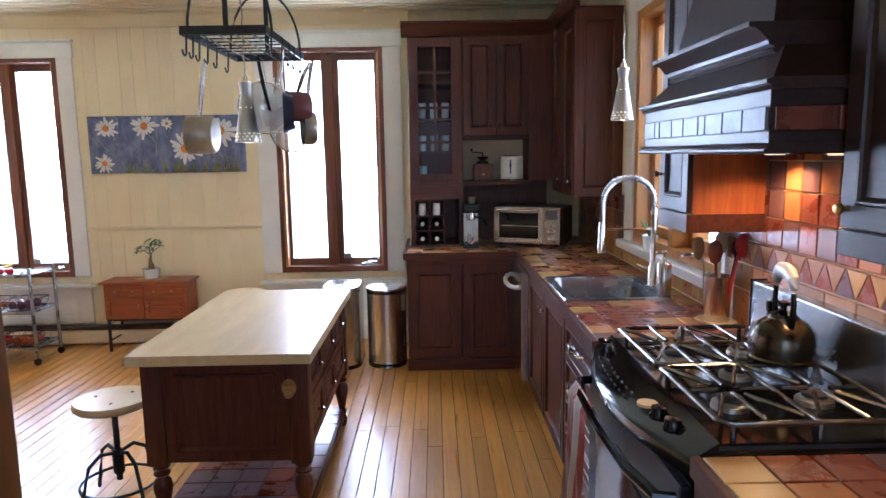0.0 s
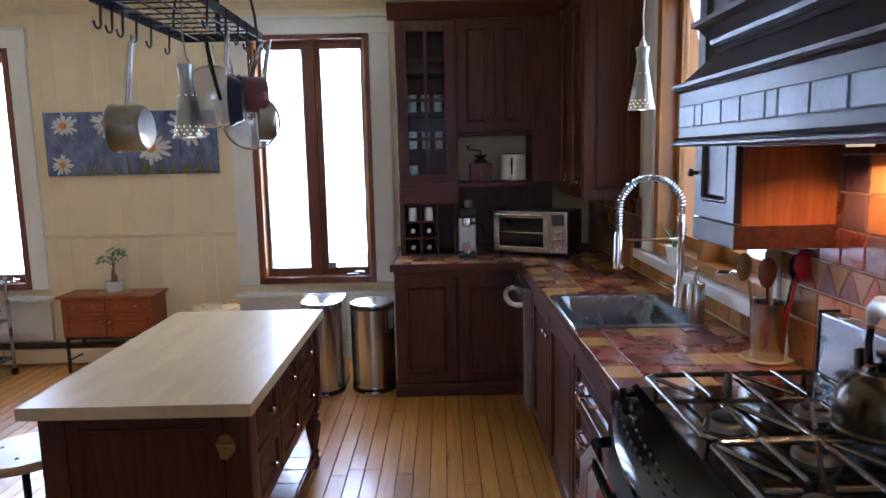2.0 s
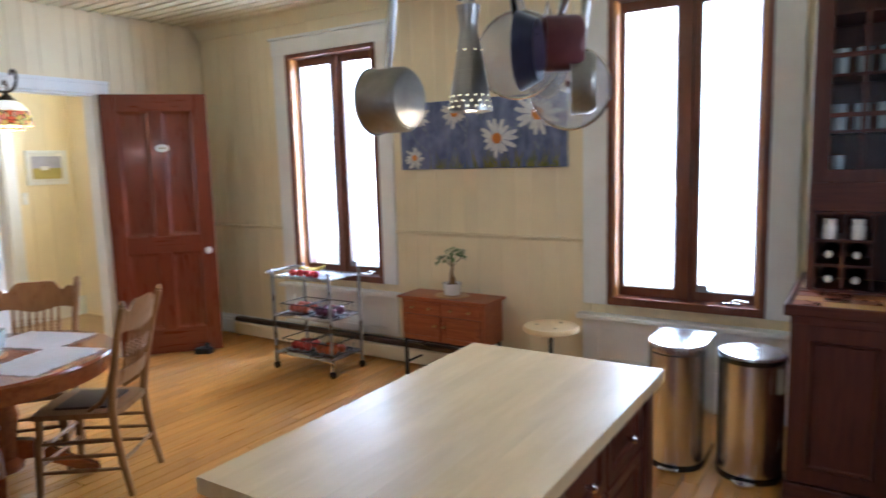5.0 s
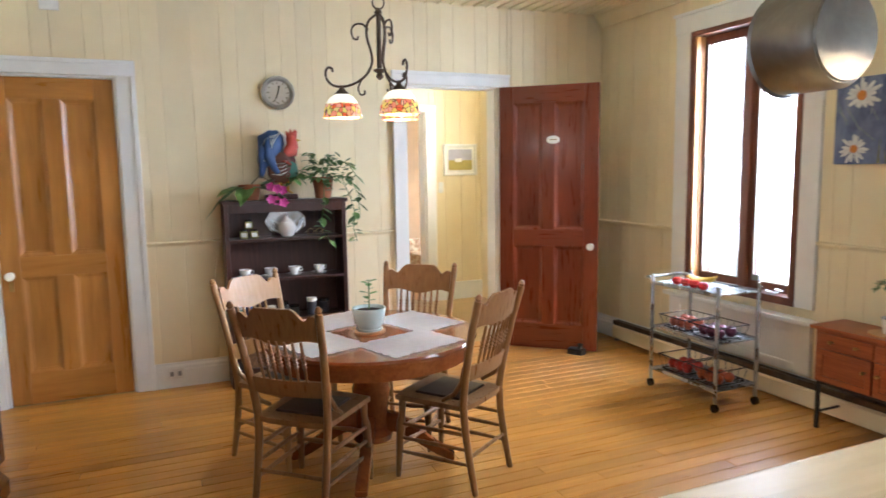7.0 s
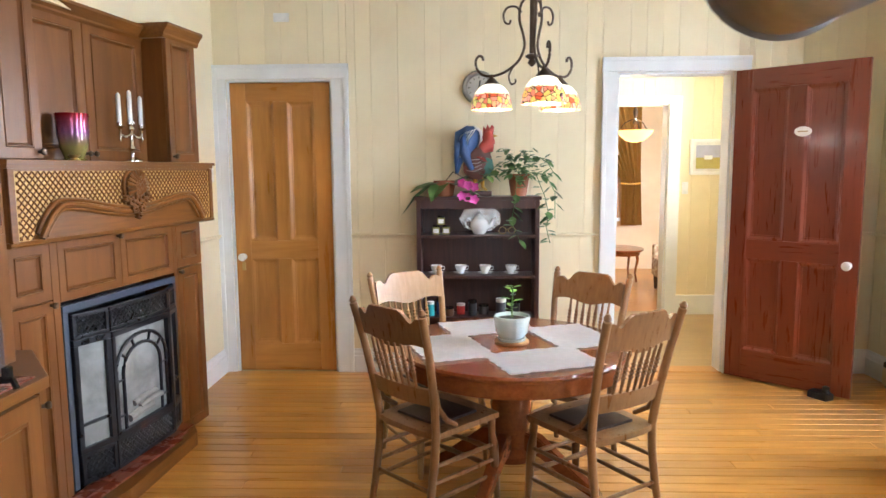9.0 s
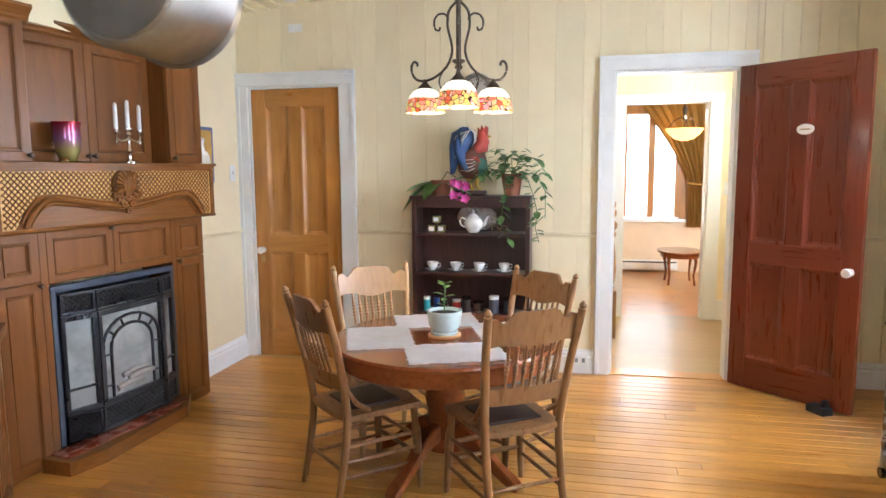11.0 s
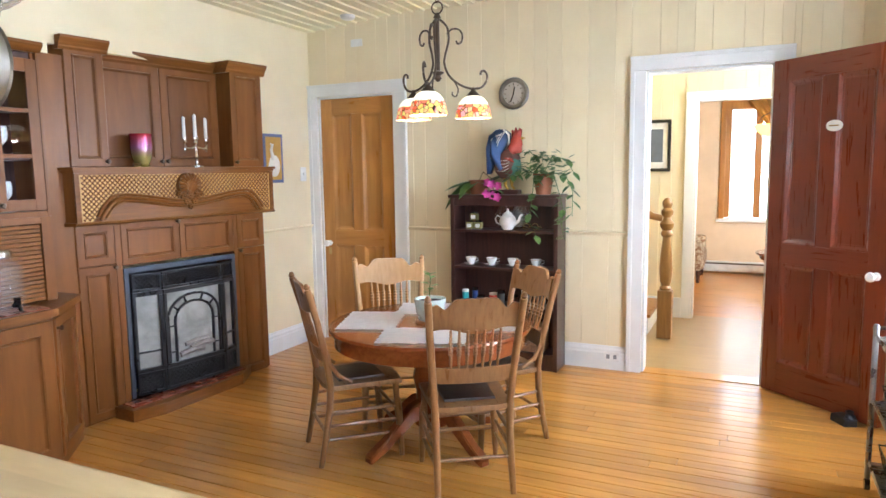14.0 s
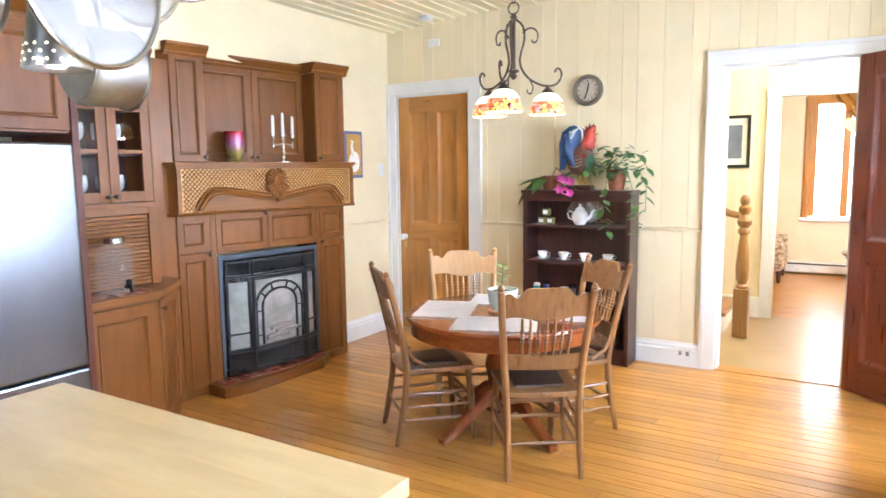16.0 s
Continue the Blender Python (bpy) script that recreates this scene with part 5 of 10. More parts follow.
sp_ = thing("sill_plant", "green aloe in a pale pot on the window sill", "potted plant", 1.475, 3.52, 1.036)
part("pot", lathe(bmesh.new(), [(0.035, 0), (0.045, 0.08), (0.047, 0.085), (0.042, 0.08), (0.0001, 0.07)], 18), M["ceramic"], sp_, smooth=True)
for k in range(9):
    a = k * 2.4
    part("leaf", tube(bmesh.new(), [(0, 0, 0.07), (0.03 * math.cos(a), 0.03 * math.sin(a), 0.13), (0.07 * math.cos(a), 0.07 * math.sin(a), 0.17 + 0.01 * (k % 3))], [0.007, 0.005, 0.001], 6), M["leaf"], sp_, smooth=True)

# ---------------------------------------------------------------- small kitchen appliances
ov = thing("toaster_oven", "steel countertop toaster oven with a glass door and round dials", "toaster oven", 0.72, 4.98, CT, -28)
part("body", boxm(0.0, 0.53, 0.012, 0.34, 0.02, 0.30, bevel=0.012), M["steel_dim"], ov)
fr = bmesh.new()
for a in ((0.0, 0.40, 0.255, 0.30), (0.0, 0.40, 0.02, 0.06), (0.0, 0.045, 0.06, 0.255), (0.365, 0.40, 0.06, 0.255)):
    box(fr, a[0], a[1], -0.006, 0.014, a[2], a[3], 0.004)
od_ = part("door", fr, M["steel"], ov)
part("glass", boxm(0.045, 0.365, 0.0, 0.008, 0.06, 0.255), M["black"], od_, "dark glass")
part("handle", tube(bmesh.new(), [(0.03, -0.006, 0.278), (0.035, -0.035, 0.278), (0.365, -0.035, 0.278), (0.37, -0.006, 0.278)], 0.008), M["chrome"], od_, "", True)
part("rack", tube(bmesh.new(), [(0.05, -0.002, 0.155), (0.36, -0.002, 0.155)], 0.003), M["chrome"], ov)
part("control_panel", boxm(0.405, 0.53, -0.004, 0.013, 0.02, 0.30, bevel=0.004), M["steel"], ov)
part("display", boxm(0.425, 0.51, -0.007, -0.003, 0.21, 0.28), M_of("lcd_grey", (0.12, 0.14, 0.15), 0.2), ov)
for zz, r_ in ((0.165, 0.015), (0.115, 0.023), (0.06, 0.021)):
    part("dial", lathe(bmesh.new(), [(r_, -0.004), (r_ * 0.95, -0.022), (0.0001, -0.024)], 18, (0.467, 0, zz), "y"), M["chrome"], ov, smooth=True)
for fx in (0.04, 0.49):
    for fy in (0.05, 0.30):
        part("foot", lathe(bmesh.new(), [(0.012, 0), (0.014, 0.021)], 10, (fx, fy, 0)), M["black"], ov)

cm = thing("espresso_maker", "slim black and steel espresso machine on the worktop", "coffee machine", 0.53, 4.80, CT)
part("base", boxm(-0.06, 0.06, -0.03, 0.16, 0, 0.03, bevel=0.006), M["black"], cm)
part("column", boxm(-0.06, 0.06, 0.06, 0.16, 0.03, 0.27, bevel=0.01), M["steel"], cm)
part("head", boxm(-0.062, 0.062, -0.03, 0.16, 0.27, 0.34, bevel=0.012), M["black"], cm)
part("brew_group", lathe(bmesh.new(), [(0.03, 0.27), (0.034, 0.25), (0.034, 0.22), (0.02, 0.21), (0.0001, 0.21)], 16, (0, 0.01, 0)), M["chrome"], cm, smooth=True)
part("portafilter_handle", tube(bmesh.new(), [(0.03, 0.0, 0.235), (0.09, -0.03, 0.225), (0.115, -0.04, 0.17)], 0.008), M["black"], cm, "", True)
part("cup", lathe(bmesh.new(), [(0.026, 0.031), (0.03, 0.09), (0.028, 0.09), (0.024, 0.035), (0.0001, 0.035)], 16, (0, 0.01, 0)), M["chrome"], cm, smooth=True)
part("top_cup", lathe(bmesh.new(), [(0.024, 0.34), (0.03, 0.385), (0.0001, 0.385)], 16, (0.01, 0.06, 0)), M["steel_dim"], cm, smooth=True)

gr = thing("coffee_grinder", "wooden box coffee grinder with an iron crank in the niche", "coffee grinder", 0.64, 5.06, CT + 0.50)
part("box", boxm(-0.075, 0.075, -0.07, 0.07, 0, 0.13, bevel=0.006), M["cherry"], gr)
part("drawer_knob", lathe(bmesh.new(), [(0.006, -0.07), (0.009, -0.085), (0.0001, -0.088)], 10, (0, 0, 0.05), "y"), M["brass"], gr)
part("hopper", lathe(bmesh.new(), [(0.05, 0.13), (0.045, 0.15), (0.02, 0.16), (0.05, 0.185), (0.048, 0.187), (0.015, 0.165)], 16), M["iron"], gr, smooth=True)
part("crank", tube(bmesh.new(), [(0, 0, 0.16), (0, 0, 0.215), (-0.06, 0, 0.222), (-0.085, 0, 0.225), (-0.085, 0, 0.25)], [0.006, 0.006, 0.005, 0.005, 0.013]), M["iron"], gr, "", True)
tk = thing("white_toaster", "rounded white retro toaster in the niche", "toaster", 0.87, 5.07, CT + 0.50, -15)
bm = prism(bmesh.new(), [(0.09 * math.cos(a) * (1 if abs(math.cos(a)) > 0.5 else 1.0), 0.065 * math.sin(a)) for a in [2 * math.pi * i / 24 for i in range(24)]], 0.012, 0.19, 0.025)
part("body", bm, M["ceramic"], tk, smooth=True)
part("base", lathe(bmesh.new(), [(0.085, 0), (0.085, 0.013)], 24, (0, 0, 0), "z", 0.72), M["chrome"], tk)
part("lever", boxm(-0.008, 0.008, -0.085, -0.06, 0.11, 0.125, bevel=0.003), M["black"], tk)
part("lever_slot", boxm(-0.004, 0.004, -0.068, -0.06, 0.05, 0.16), M["black"], tk)
part("slot_top", boxm(-0.055, 0.055, -0.014, 0.014, 0.186, 0.193), M["black"], tk)

# ---------------------------------------------------------------- island
IX0, IX1, IY0, IY1, IZ = -0.985, -0.25, 2.37, 3.665, 0.812
isl = thing("kitchen_island", "cherry wood island with turned legs, drawers and a panelled end", "kitchen island", IX0, IY0, 0)
iw, il = IX1 - IX0, IY1 - IY0
part("body", boxm(0.055, iw - 0.045, 0.06, il - 0.06, 0.345, IZ - 0.04, bevel=0.003), M["cherry"], isl)
for cx, cy in ((0.075, 0.08), (iw - 0.065, 0.08), (0.075, il - 0.08), (iw - 0.065, il - 0.08)):
    lg = bmesh.new()
    box(lg, cx - 0.042, cx + 0.042, cy - 0.042, cy + 0.042, 0.33, IZ - 0.04, 0.004)
    lathe(lg, [(0.016, 0), (0.026, 0.02), (0.028, 0.05), (0.02, 0.075), (0.026, 0.09), (0.026, 0.10), (0.018, 0.11), (0.026, 0.15), (0.037, 0.20), (0.04, 0.23), (0.034, 0.255), (0.02, 0.27), (0.034, 0.28), (0.034, 0.29), (0.022, 0.30), (0.037, 0.315), (0.04, 0.33)], 18, (cx, cy, 0))
    part("leg", lg, M["cherry"], isl, "turned cherry wood leg", True)
shaker(isl, 0.12, iw - 0.11, 0.345, IZ - 0.042, y=0.038, fw=0.045, name="end_panel")
ep = shaker(isl, 0.12, iw - 0.11, 0.345, IZ - 0.042, y=0.038, fw=0.045, name="end_panel")
ep.matrix_basis = pose(iw, il, 0, 0, 0, 180)
mE = pose(iw - 0.035, 0.08, 0, 0, 0, 90)
for k in range(3):
    a0 = 0.05 + k * 0.35
    for za, zb in ((0.585, 0.765), (0.355, 0.575)):
        d = shaker(isl, a0, a0 + 0.34, za, zb, fw=0.04, name="drawer", kn=(a0 + 0.17, (za + zb) / 2), kmat=M["chrome"])
        d.matrix_basis = mE
op = thing("bottle_opener", "small brass bottle opener screwed to the island end", "bottle opener", IX1 - 0.10, IY0 + 0.037, 0.66)
part("plate", lathe(bmesh.new(), [(0.03, 0), (0.03, -0.005), (0.0001, -0.006)], 16, (0, 0, 0), "y", 1.25), M["brass"], op)
part("hook", tube(bmesh.new(), [(-0.025, -0.006, 0.012), (-0.02, -0.028, 0.014), (0.02, -0.028, 0.014), (0.025, -0.006, 0.012)], 0.005), M["brass"], op, smooth=True)
part("catch", lathe(bmesh.new(), [(0.02, -0.006), (0.018, -0.022), (0.0001, -0.024)], 12, (0, 0, -0.022), "y"), M["brass"], op)
# tiled low shelf between the legs
ts = part("shelf", boxm(0.06, iw - 0.05, 0.06, il - 0.06, 0.05, 0.10), M["cherry"], isl, "low shelf laid with plum tiles")
for i in range(5):
    for j in range(9):
        me = tile_mesh(0.118, 0.126, "tile_d" if trnd.random() < 0.5 else "tile_a")
        put_tile(ts, me, pose(0.12 + i * 0.124, 0.13 + j * 0.131, 0.10))
top = thing("island_top", "thick pale maple butcher-block top, lightly stained", "worktop", IX0, IY0, IZ - 0.04)
n = 9
for i in range(n):
    a, b = -0.0 + iw * i / n, iw * (i + 1) / n
    bm = boxm(a, b, -0.005, il, 0.0, 0.042)
    part("plank", bm, M["butcher"], top)
part("rim", boxm(-0.008, -0.0005, -0.006, il + 0.001, 0.0, 0.0415, bevel=0.003), M["butcher"], top)


def stool(x, y, h, rz):
    s = thing("round_stool", "round pale wooden stool on black iron legs", "stool", x, y, 0, rz, "round stools")
    part("seat", lathe(bmesh.new(), [(0.165, h - 0.035), (0.172, h - 0.028), (0.172, h - 0.010), (0.165, h), (0.0001, h + 0.001)], 32), M["butcher"], s, smooth=True)
    for a in (40, 160, 280):
        part("screw", lathe(bmesh.new(), [(0.008, h), (0.007, h + 0.003), (0.0001, h + 0.004)], 8, (0.09 * math.cos(radians(a)), 0.09 * math.sin(radians(a)), 0)), M["iron"], s)
    part("post", lathe(bmesh.new(), [(0.014, 0.10), (0.014, h - 0.035)], 12), M["iron"], s)
    part("hub", lathe(bmesh.new(), [(0.02, 0.13), (0.026, 0.14), (0.026, 0.24), (0.02, 0.25)], 12), M["iron"], s, smooth=True)
    for a in (45, 135, 225, 315):
        c, sn = math.cos(radians(a)), math.sin(radians(a))
        part("leg", tube(bmesh.new(), [(0.02 * c, 0.02 * sn, 0.235), (0.08 * c, 0.08 * sn, 0.25), (0.14 * c, 0.14 * sn, 0.21), (0.17 * c, 0.17 * sn, 0.10), (0.195 * c, 0.195 * sn, 0.009)], 0.009), M["iron"], s, smooth=True)
    part("foot_ring", tube(bmesh.new(), [(0.172 * math.cos(radians(a)), 0.172 * math.sin(radians(a)), 0.09) for a in range(0, 360, 15)], 0.007, 8, True), M["iron"], s, smooth=True)
    return s


stool(-1.25, 2.77, 0.50, 10)
stool(-1.33, 5.20, 0.50, 30)

# pedal bins
b1 = thing("pedal_bin", "oblong brushed steel pedal bin with a flat lid", "trash bin", -0.46, 4.80, 0)


def oblong(w, d, n=8):
    """Outline of a half-round front and a straight back."""
    pts = [(-w, d), (-w, -d + w)] + [(-w * math.cos(math.pi * i / n), -d + w - w * math.sin(math.pi * i / n)) for i in range(1, n)] + [(w, -d + w), (w, d)]
    return pts


part("body", prism(bmesh.new(), oblong(0.135, 0.19), 0.02, 0.575), M["steel"], b1, smooth=True)
part("base_ring", prism(bmesh.new(), oblong(0.138, 0.193), 0.0, 0.03, 0.004), M["black"], b1, smooth=True)
part("lid", prism(bmesh.new(), oblong(0.138, 0.193), 0.582, 0.625, 0.014), M["steel"], b1, smooth=True)
part("pedal", boxm(-0.05, 0.05, -0.225, -0.18, 0.006, 0.022, bevel=0.006), M["chrome"], b1)
part("hinge_box", boxm(-0.06, 0.06, 0.19, 0.215, 0.40, 0.60, bevel=0.006), M["black"], b1)
b2_ = thing("pedal_bin", "round brushed steel pedal bin with a domed lid", "trash bin", -0.125, 4.785, 0)
part("body", lathe(bmesh.new(), [(0.148, 0.02), (0.148, 0.565)], 36), M["steel"], b2_, smooth=True)
part("base_ring", lathe(bmesh.new(), [(0.15, 0), (0.152, 0.004), (0.152, 0.03), (0.148, 0.032)], 36), M["black"], b2_, smooth=True)
part("lid_ring", lathe(bmesh.new(), [(0.149, 0.565), (0.152, 0.57), (0.152, 0.588), (0.148, 0.59)], 36), M["black"], b2_, smooth=True)
part("lid", lathe(bmesh.new(), [(0.15, 0.59), (0.148, 0.603), (0.12, 0.612), (0.05, 0.616), (0.0001, 0.617)], 36), M["steel"], b2_, smooth=True)
part("pedal", lathe(bmesh.new(), [(0.05, 0.006), (0.052, 0.012), (0.05, 0.022), (0.0001, 0.023)], 18, (0, -0.16, 0)), M["chrome"], b2_, smooth=True)

# ---------------------------------------------------------------- pot rack
RX0, RX1, RY0, RY1, RZ = -0.79, -0.43, 2.66, 3.47, 2.10
pr = thing("pot_rack", "black iron hanging pot rack with a wire grid and hooks", "pot rack", 0, 0, 0)
bm = bmesh.new()
for a in ((RX0, RX0 + 0.008, RY0, RY1), (RX1 - 0.008, RX1, RY0, RY1), (RX0 + 0.008, RX1 - 0.008, RY0, RY0 + 0.008), (RX0 + 0.008, RX1 - 0.008, RY1 - 0.008, RY1)):
    box(bm, a[0], a[1], a[2], a[3], RZ, RZ + 0.035)
part("frame", bm, M["iron"], pr)
bm = bmesh.new()
for i in range(1, 5):
    xx = RX0 + (RX1 - RX0) * i / 5
    tube(bm, [(xx, RY0, RZ + 0.008), (xx, RY1, RZ + 0.008)], 0.0035, 6)
for i in range(1, 9):
    yy = RY0 + (RY1 - RY0) * i / 9
    tube(bm, [(RX0, yy, RZ + 0.013), (RX1, yy, RZ + 0.013)], 0.0035, 6)
part("grid", bm, M["iron"], pr)
for yy in (RY0 + 0.1, RY1 - 0.1):
    part("arch", tube(bmesh.new(), [(-0.61 + 0.18 * math.cos(radians(a)), yy, RZ + 0.03 + 0.30 * math.sin(radians(a))) for a in range(0, 181, 12)], 0.006), M["iron"], pr, smooth=True)
    part("hanger", tube(bmesh.new(), [(-0.61, yy, RZ + 0.33), (-0.61, yy, CZ - 0.02)], 0.005), M["iron"], pr)
for yy in (RY0 + 0.05, RY1 - 0.05):
    part("strap", boxm(-0.62, -0.60, yy - 0.006, yy + 0.006, RZ + 0.02, CZ - 0.01), M["iron"], pr)


def hook(x, y):
    pts = [(x, y, RZ + 0.035), (x + 0.006, y, RZ + 0.03), (x, y, RZ - 0.05)] + [(x, y - 0.024 + 0.024 * math.cos(radians(a)), RZ - 0.055 - 0.024 * math.sin(radians(a))) for a in range(0, 200, 25)]
    part("hook", tube(bmesh.new(), pts, 0.0045, 6), M["iron"], pr, smooth=True)


for yy in (2.72, 2.80, 2.88, 2.99, 3.12, 3.30):
    hook(RX0 + 0.004, yy)
for yy in (2.75, 2.95, 3.10, 3.22, 3.38):
    hook(RX1 - 0.004, yy)


def saucepan(name, label, x, y, z, rz, r, depth, hl, m_in, m_out, tilt=8):
    """Hangs by its long handle; the pan's axis lies level."""
    s = thing(name, label, "saucepan", x, y, z, rz)
    part("bowl", lathe(bmesh.new(), [(0.0001, 0.0), (r * 0.9, 0.0), (r, -0.012), (r, -depth), (r + 0.006, -depth - 0.003), (r - 0.004, -depth), (r - 0.006, -0.012), (0.0001, -0.008)][::-1], 36, (0, depth / 2, 0), "y"), m_out, s, smooth=True)
    part("base_disc", lathe(bmesh.new(), [(0.0001, 0.004), (r * 0.86, 0.004), (r * 0.88, 0.0)], 36, (0, depth / 2, 0), "y"), m_in, s, smooth=True)
    part("handle", tube(bmesh.new(), [(0, -0.012, r - 0.012), (0, -0.004, r + 0.03), (0, 0.008, r + 0.5 * hl), (0, 0.024, r + hl - 0.04), (0, 0.034, r + hl - 0.008)], [0.008, 0.011, 0.0125, 0.0115, 0.007], 10), M["steel"], s, "long steel handle", True)
    return s


saucepan("steel_saucepan", "worn steel saucepan hanging from the pot rack", -0.82, 2.955, 1.70, -90, 0.088, 0.115, 0.26, M["steel_dim"], M["steel_dim"])
saucepan("red_saucepan", "small red-brown saucepan hanging from the rack", -0.42, 3.21, 1.84, -60, 0.075, 0.10, 0.16, M["steel_dim"], M["copper"]).rotation_euler.rotate_axis("Y", radians(24))
saucepan("small_steel_saucepan", "small steel saucepan hanging at the back of the rack", -0.38, 3.26, 1.735, -70, 0.085, 0.06, 0.26, M["steel_dim"], M["steel_dim"])


def fry(name, label, x, y, z, rz, r, m_out, hl):
    s = thing(name, label, "frying pan", x, y, z, rz)
    part("pan", lathe(bmesh.new(), [(0.0001, 0), (r * 0.78, 0), (r, -0.045), (r + 0.003, -0.045), (r * 0.8, 0.004), (0.0001, 0.004)], 36, (0, 0.02, 0), "y"), m_out, s, smooth=True)
    part("handle", tube(bmesh.new(), [(0, -0.02, r), (0, -0.03, r + 0.06), (0, -0.015, r + hl)], [0.008, 0.011, 0.008], 10), M["steel"], s, "steel handle", True)
    return s


fry("frying_pan", "dark blue frying pan hanging from the rack", -0.43, 3.02, 1.80, -78, 0.096, M["bluepan"], 0.19)


def lid(name, label, x, y, z, rz, r):
    s = thing(name, label, "pan lid", x, y, z, rz)
    p_ = part("glass", lathe(bmesh.new(), [(0.0001, -0.028), (r * 0.5, -0.024), (r * 0.9, -0.008), (r, 0), (r, 0.003), (r * 0.9, -0.004), (r * 0.5, -0.020), (0.0001, -0.024)], 40, (0, 0, 0), "y"), M["lidmesh"], s, "domed see-through cover", True)
    part("rim", tube(bmesh.new(), [(r * math.cos(2 * math.pi * i / 40), 0.001, r * math.sin(2 * math.pi * i / 40)) for i in range(40)], 0.005, 8, True), M["steel"], s, "steel rim", True)
    part("lid_knob", lathe(bmesh.new(), [(0.008, -0.026), (0.008, -0.04), (0.018, -0.046), (0.018, -0.056), (0.0001, -0.058)], 14, (0, 0, 0), "y"), M["steel"], s, smooth=True)
    part("hang_wire", tube(bmesh.new(), [(-0.02, 0.004, r - 0.01), (0, 0.004, RZ - z + 0.012), (0.02, 0.004, r - 0.01)], 0.0028, 6), M["steel"], s)
    return s


lid("glass_pan_cover", "large glass pan lid with a steel rim", -0.50, 3.46, 1.745, 12, 0.125)
lc = lid("glass_pan_cover", "smoky glass pan lid with a long black handle behind the pans", -0.63, 3.36, 1.85, 15, 0.132)
part("long_handle", tube(bmesh.new(), [(0.03, -0.05, -0.02), (0.0, -0.045, 0.12), (-0.02, -0.02, 0.26)], [0.007, 0.010, 0.008], 8), M["black"], lc, "long black handle", True)
st = thing("strainer", "round steel mesh strainer with a loop handle", "strainer", -0.60, 3.52, 1.83, 150)
part("rim", tube(bmesh.new(), [(0.10 * math.cos(2 * math.pi * i / 36), 0, 0.10 * math.sin(2 * math.pi * i / 36)) for i in range(36)], 0.005, 8, True), M["steel"], st, smooth=True)
part("bowl", lathe(bmesh.new(), [(0.1, 0), (0.09, 0.03), (0.06, 0.055), (0.0001, 0.065)], 30, (0, 0, 0), "y"), M["steel_dim"], st, smooth=True)
part("handle", tube(bmesh.new(), [(-0.01, 0, 0.10), (-0.012, 0, 0.17), (0, 0, 0.20), (0.012, 0, 0.17), (0.01, 0, 0.10)], 0.004), M["steel"], st, smooth=True)


def pendant(x, y, z, label):
    """Perforated steel cone on a cord."""
    p = thing("pendant_lamp", label, "pendant lamp", x, y, z, 0, "cone pendants")
    bm = lathe(bmesh.new(), [(0.062, 0), (0.0625, 0.002), (0.057, 0.03), (0.052, 0.06), (0.026, 0.215), (0.024, 0.225), (0.033, 0.285), (0.031, 0.285), (0.022, 0.226), (0.050, 0.06), (0.060, 0.002)], 40)
    part("shade", bm, M["spun"], p, "spun steel cone", True)
    gl = glow("lamp_glow", (1.0, 0.82, 0.45), 3) if "lamp_glow" not in bpy.data.materials else bpy.data.materials["lamp_glow"]
    bm = bmesh.new()
    for zz, rr in ((0.012, 0.0605), (0.027, 0.058), (0.042, 0.0555), (0.165, 0.0345)):
        for i in range(16):
            a = 2 * math.pi * (i + 0.5 * (round(zz * 1000) % 2)) / 16
            if zz > 0.1 and i % 2:
                continue
            c = Vector((rr * math.cos(a), rr * math.sin(a), zz))
            t_, u_ = Vector((-math.sin(a), math.cos(a), 0)), Vector((0, 0, 1))
            nn = Vector((math.cos(a), math.sin(a), 0)) * 0.0008
            s_ = 0.0027
            bm.faces.new([bm.verts.new(c + nn + t_ * (s_ * math.cos(q)) + u_ * (s_ * math.sin(q))) for q in (0, 1.05, 2.1, 3.14, 4.2, 5.25)])
    tagged(part("light_holes", bm, gl, p, "small lit perforations"), kind="stuff")
    part("bulb", lathe(bmesh.new(), [(0.0001, 0.02), (0.02, 0.03), (0.03, 0.055), (0.026, 0.08), (0.014, 0.11)], 16), gl, p, "warm glowing bulb", True)
    # added glowing disc, imitates lamplight on the inside of the shade
    part("diffuser", lathe(bmesh.new(), [(0.057, 0.018), (0.057, 0.021), (0.0001, 0.022)], 28), bpy.data.materials.get("lamp_diffuser") or glow("lamp_diffuser", (1.0, 0.82, 0.42), 0.9), p, "glowing disc standing in for the lit inside of the shade")
    part("socket", lathe(bmesh.new(), [(0.018, 0.27), (0.018, 0.30), (0.008, 0.315), (0.006, 0.33)], 14), M["chrome"], p, smooth=True)
    part("cord", tube(bmesh.new(), [(0.003 * math.sin(i), 0.003 * math.cos(i), 0.32 + i * 0.02) for i in range(int((CZ - z - 0.33) / 0.02) + 1)], 0.004, 6), M["steel_dim"], p, "twisted steel cord", True)
    bulb(x, y, z + 0.012, 3.0)
    return p


pendant(-0.645, 3.085, 1.665, "perforated brushed steel cone pendant hanging over the island")
pendant(1.31, 3.55, 1.765, "perforated brushed steel cone pendant hanging over the sink")

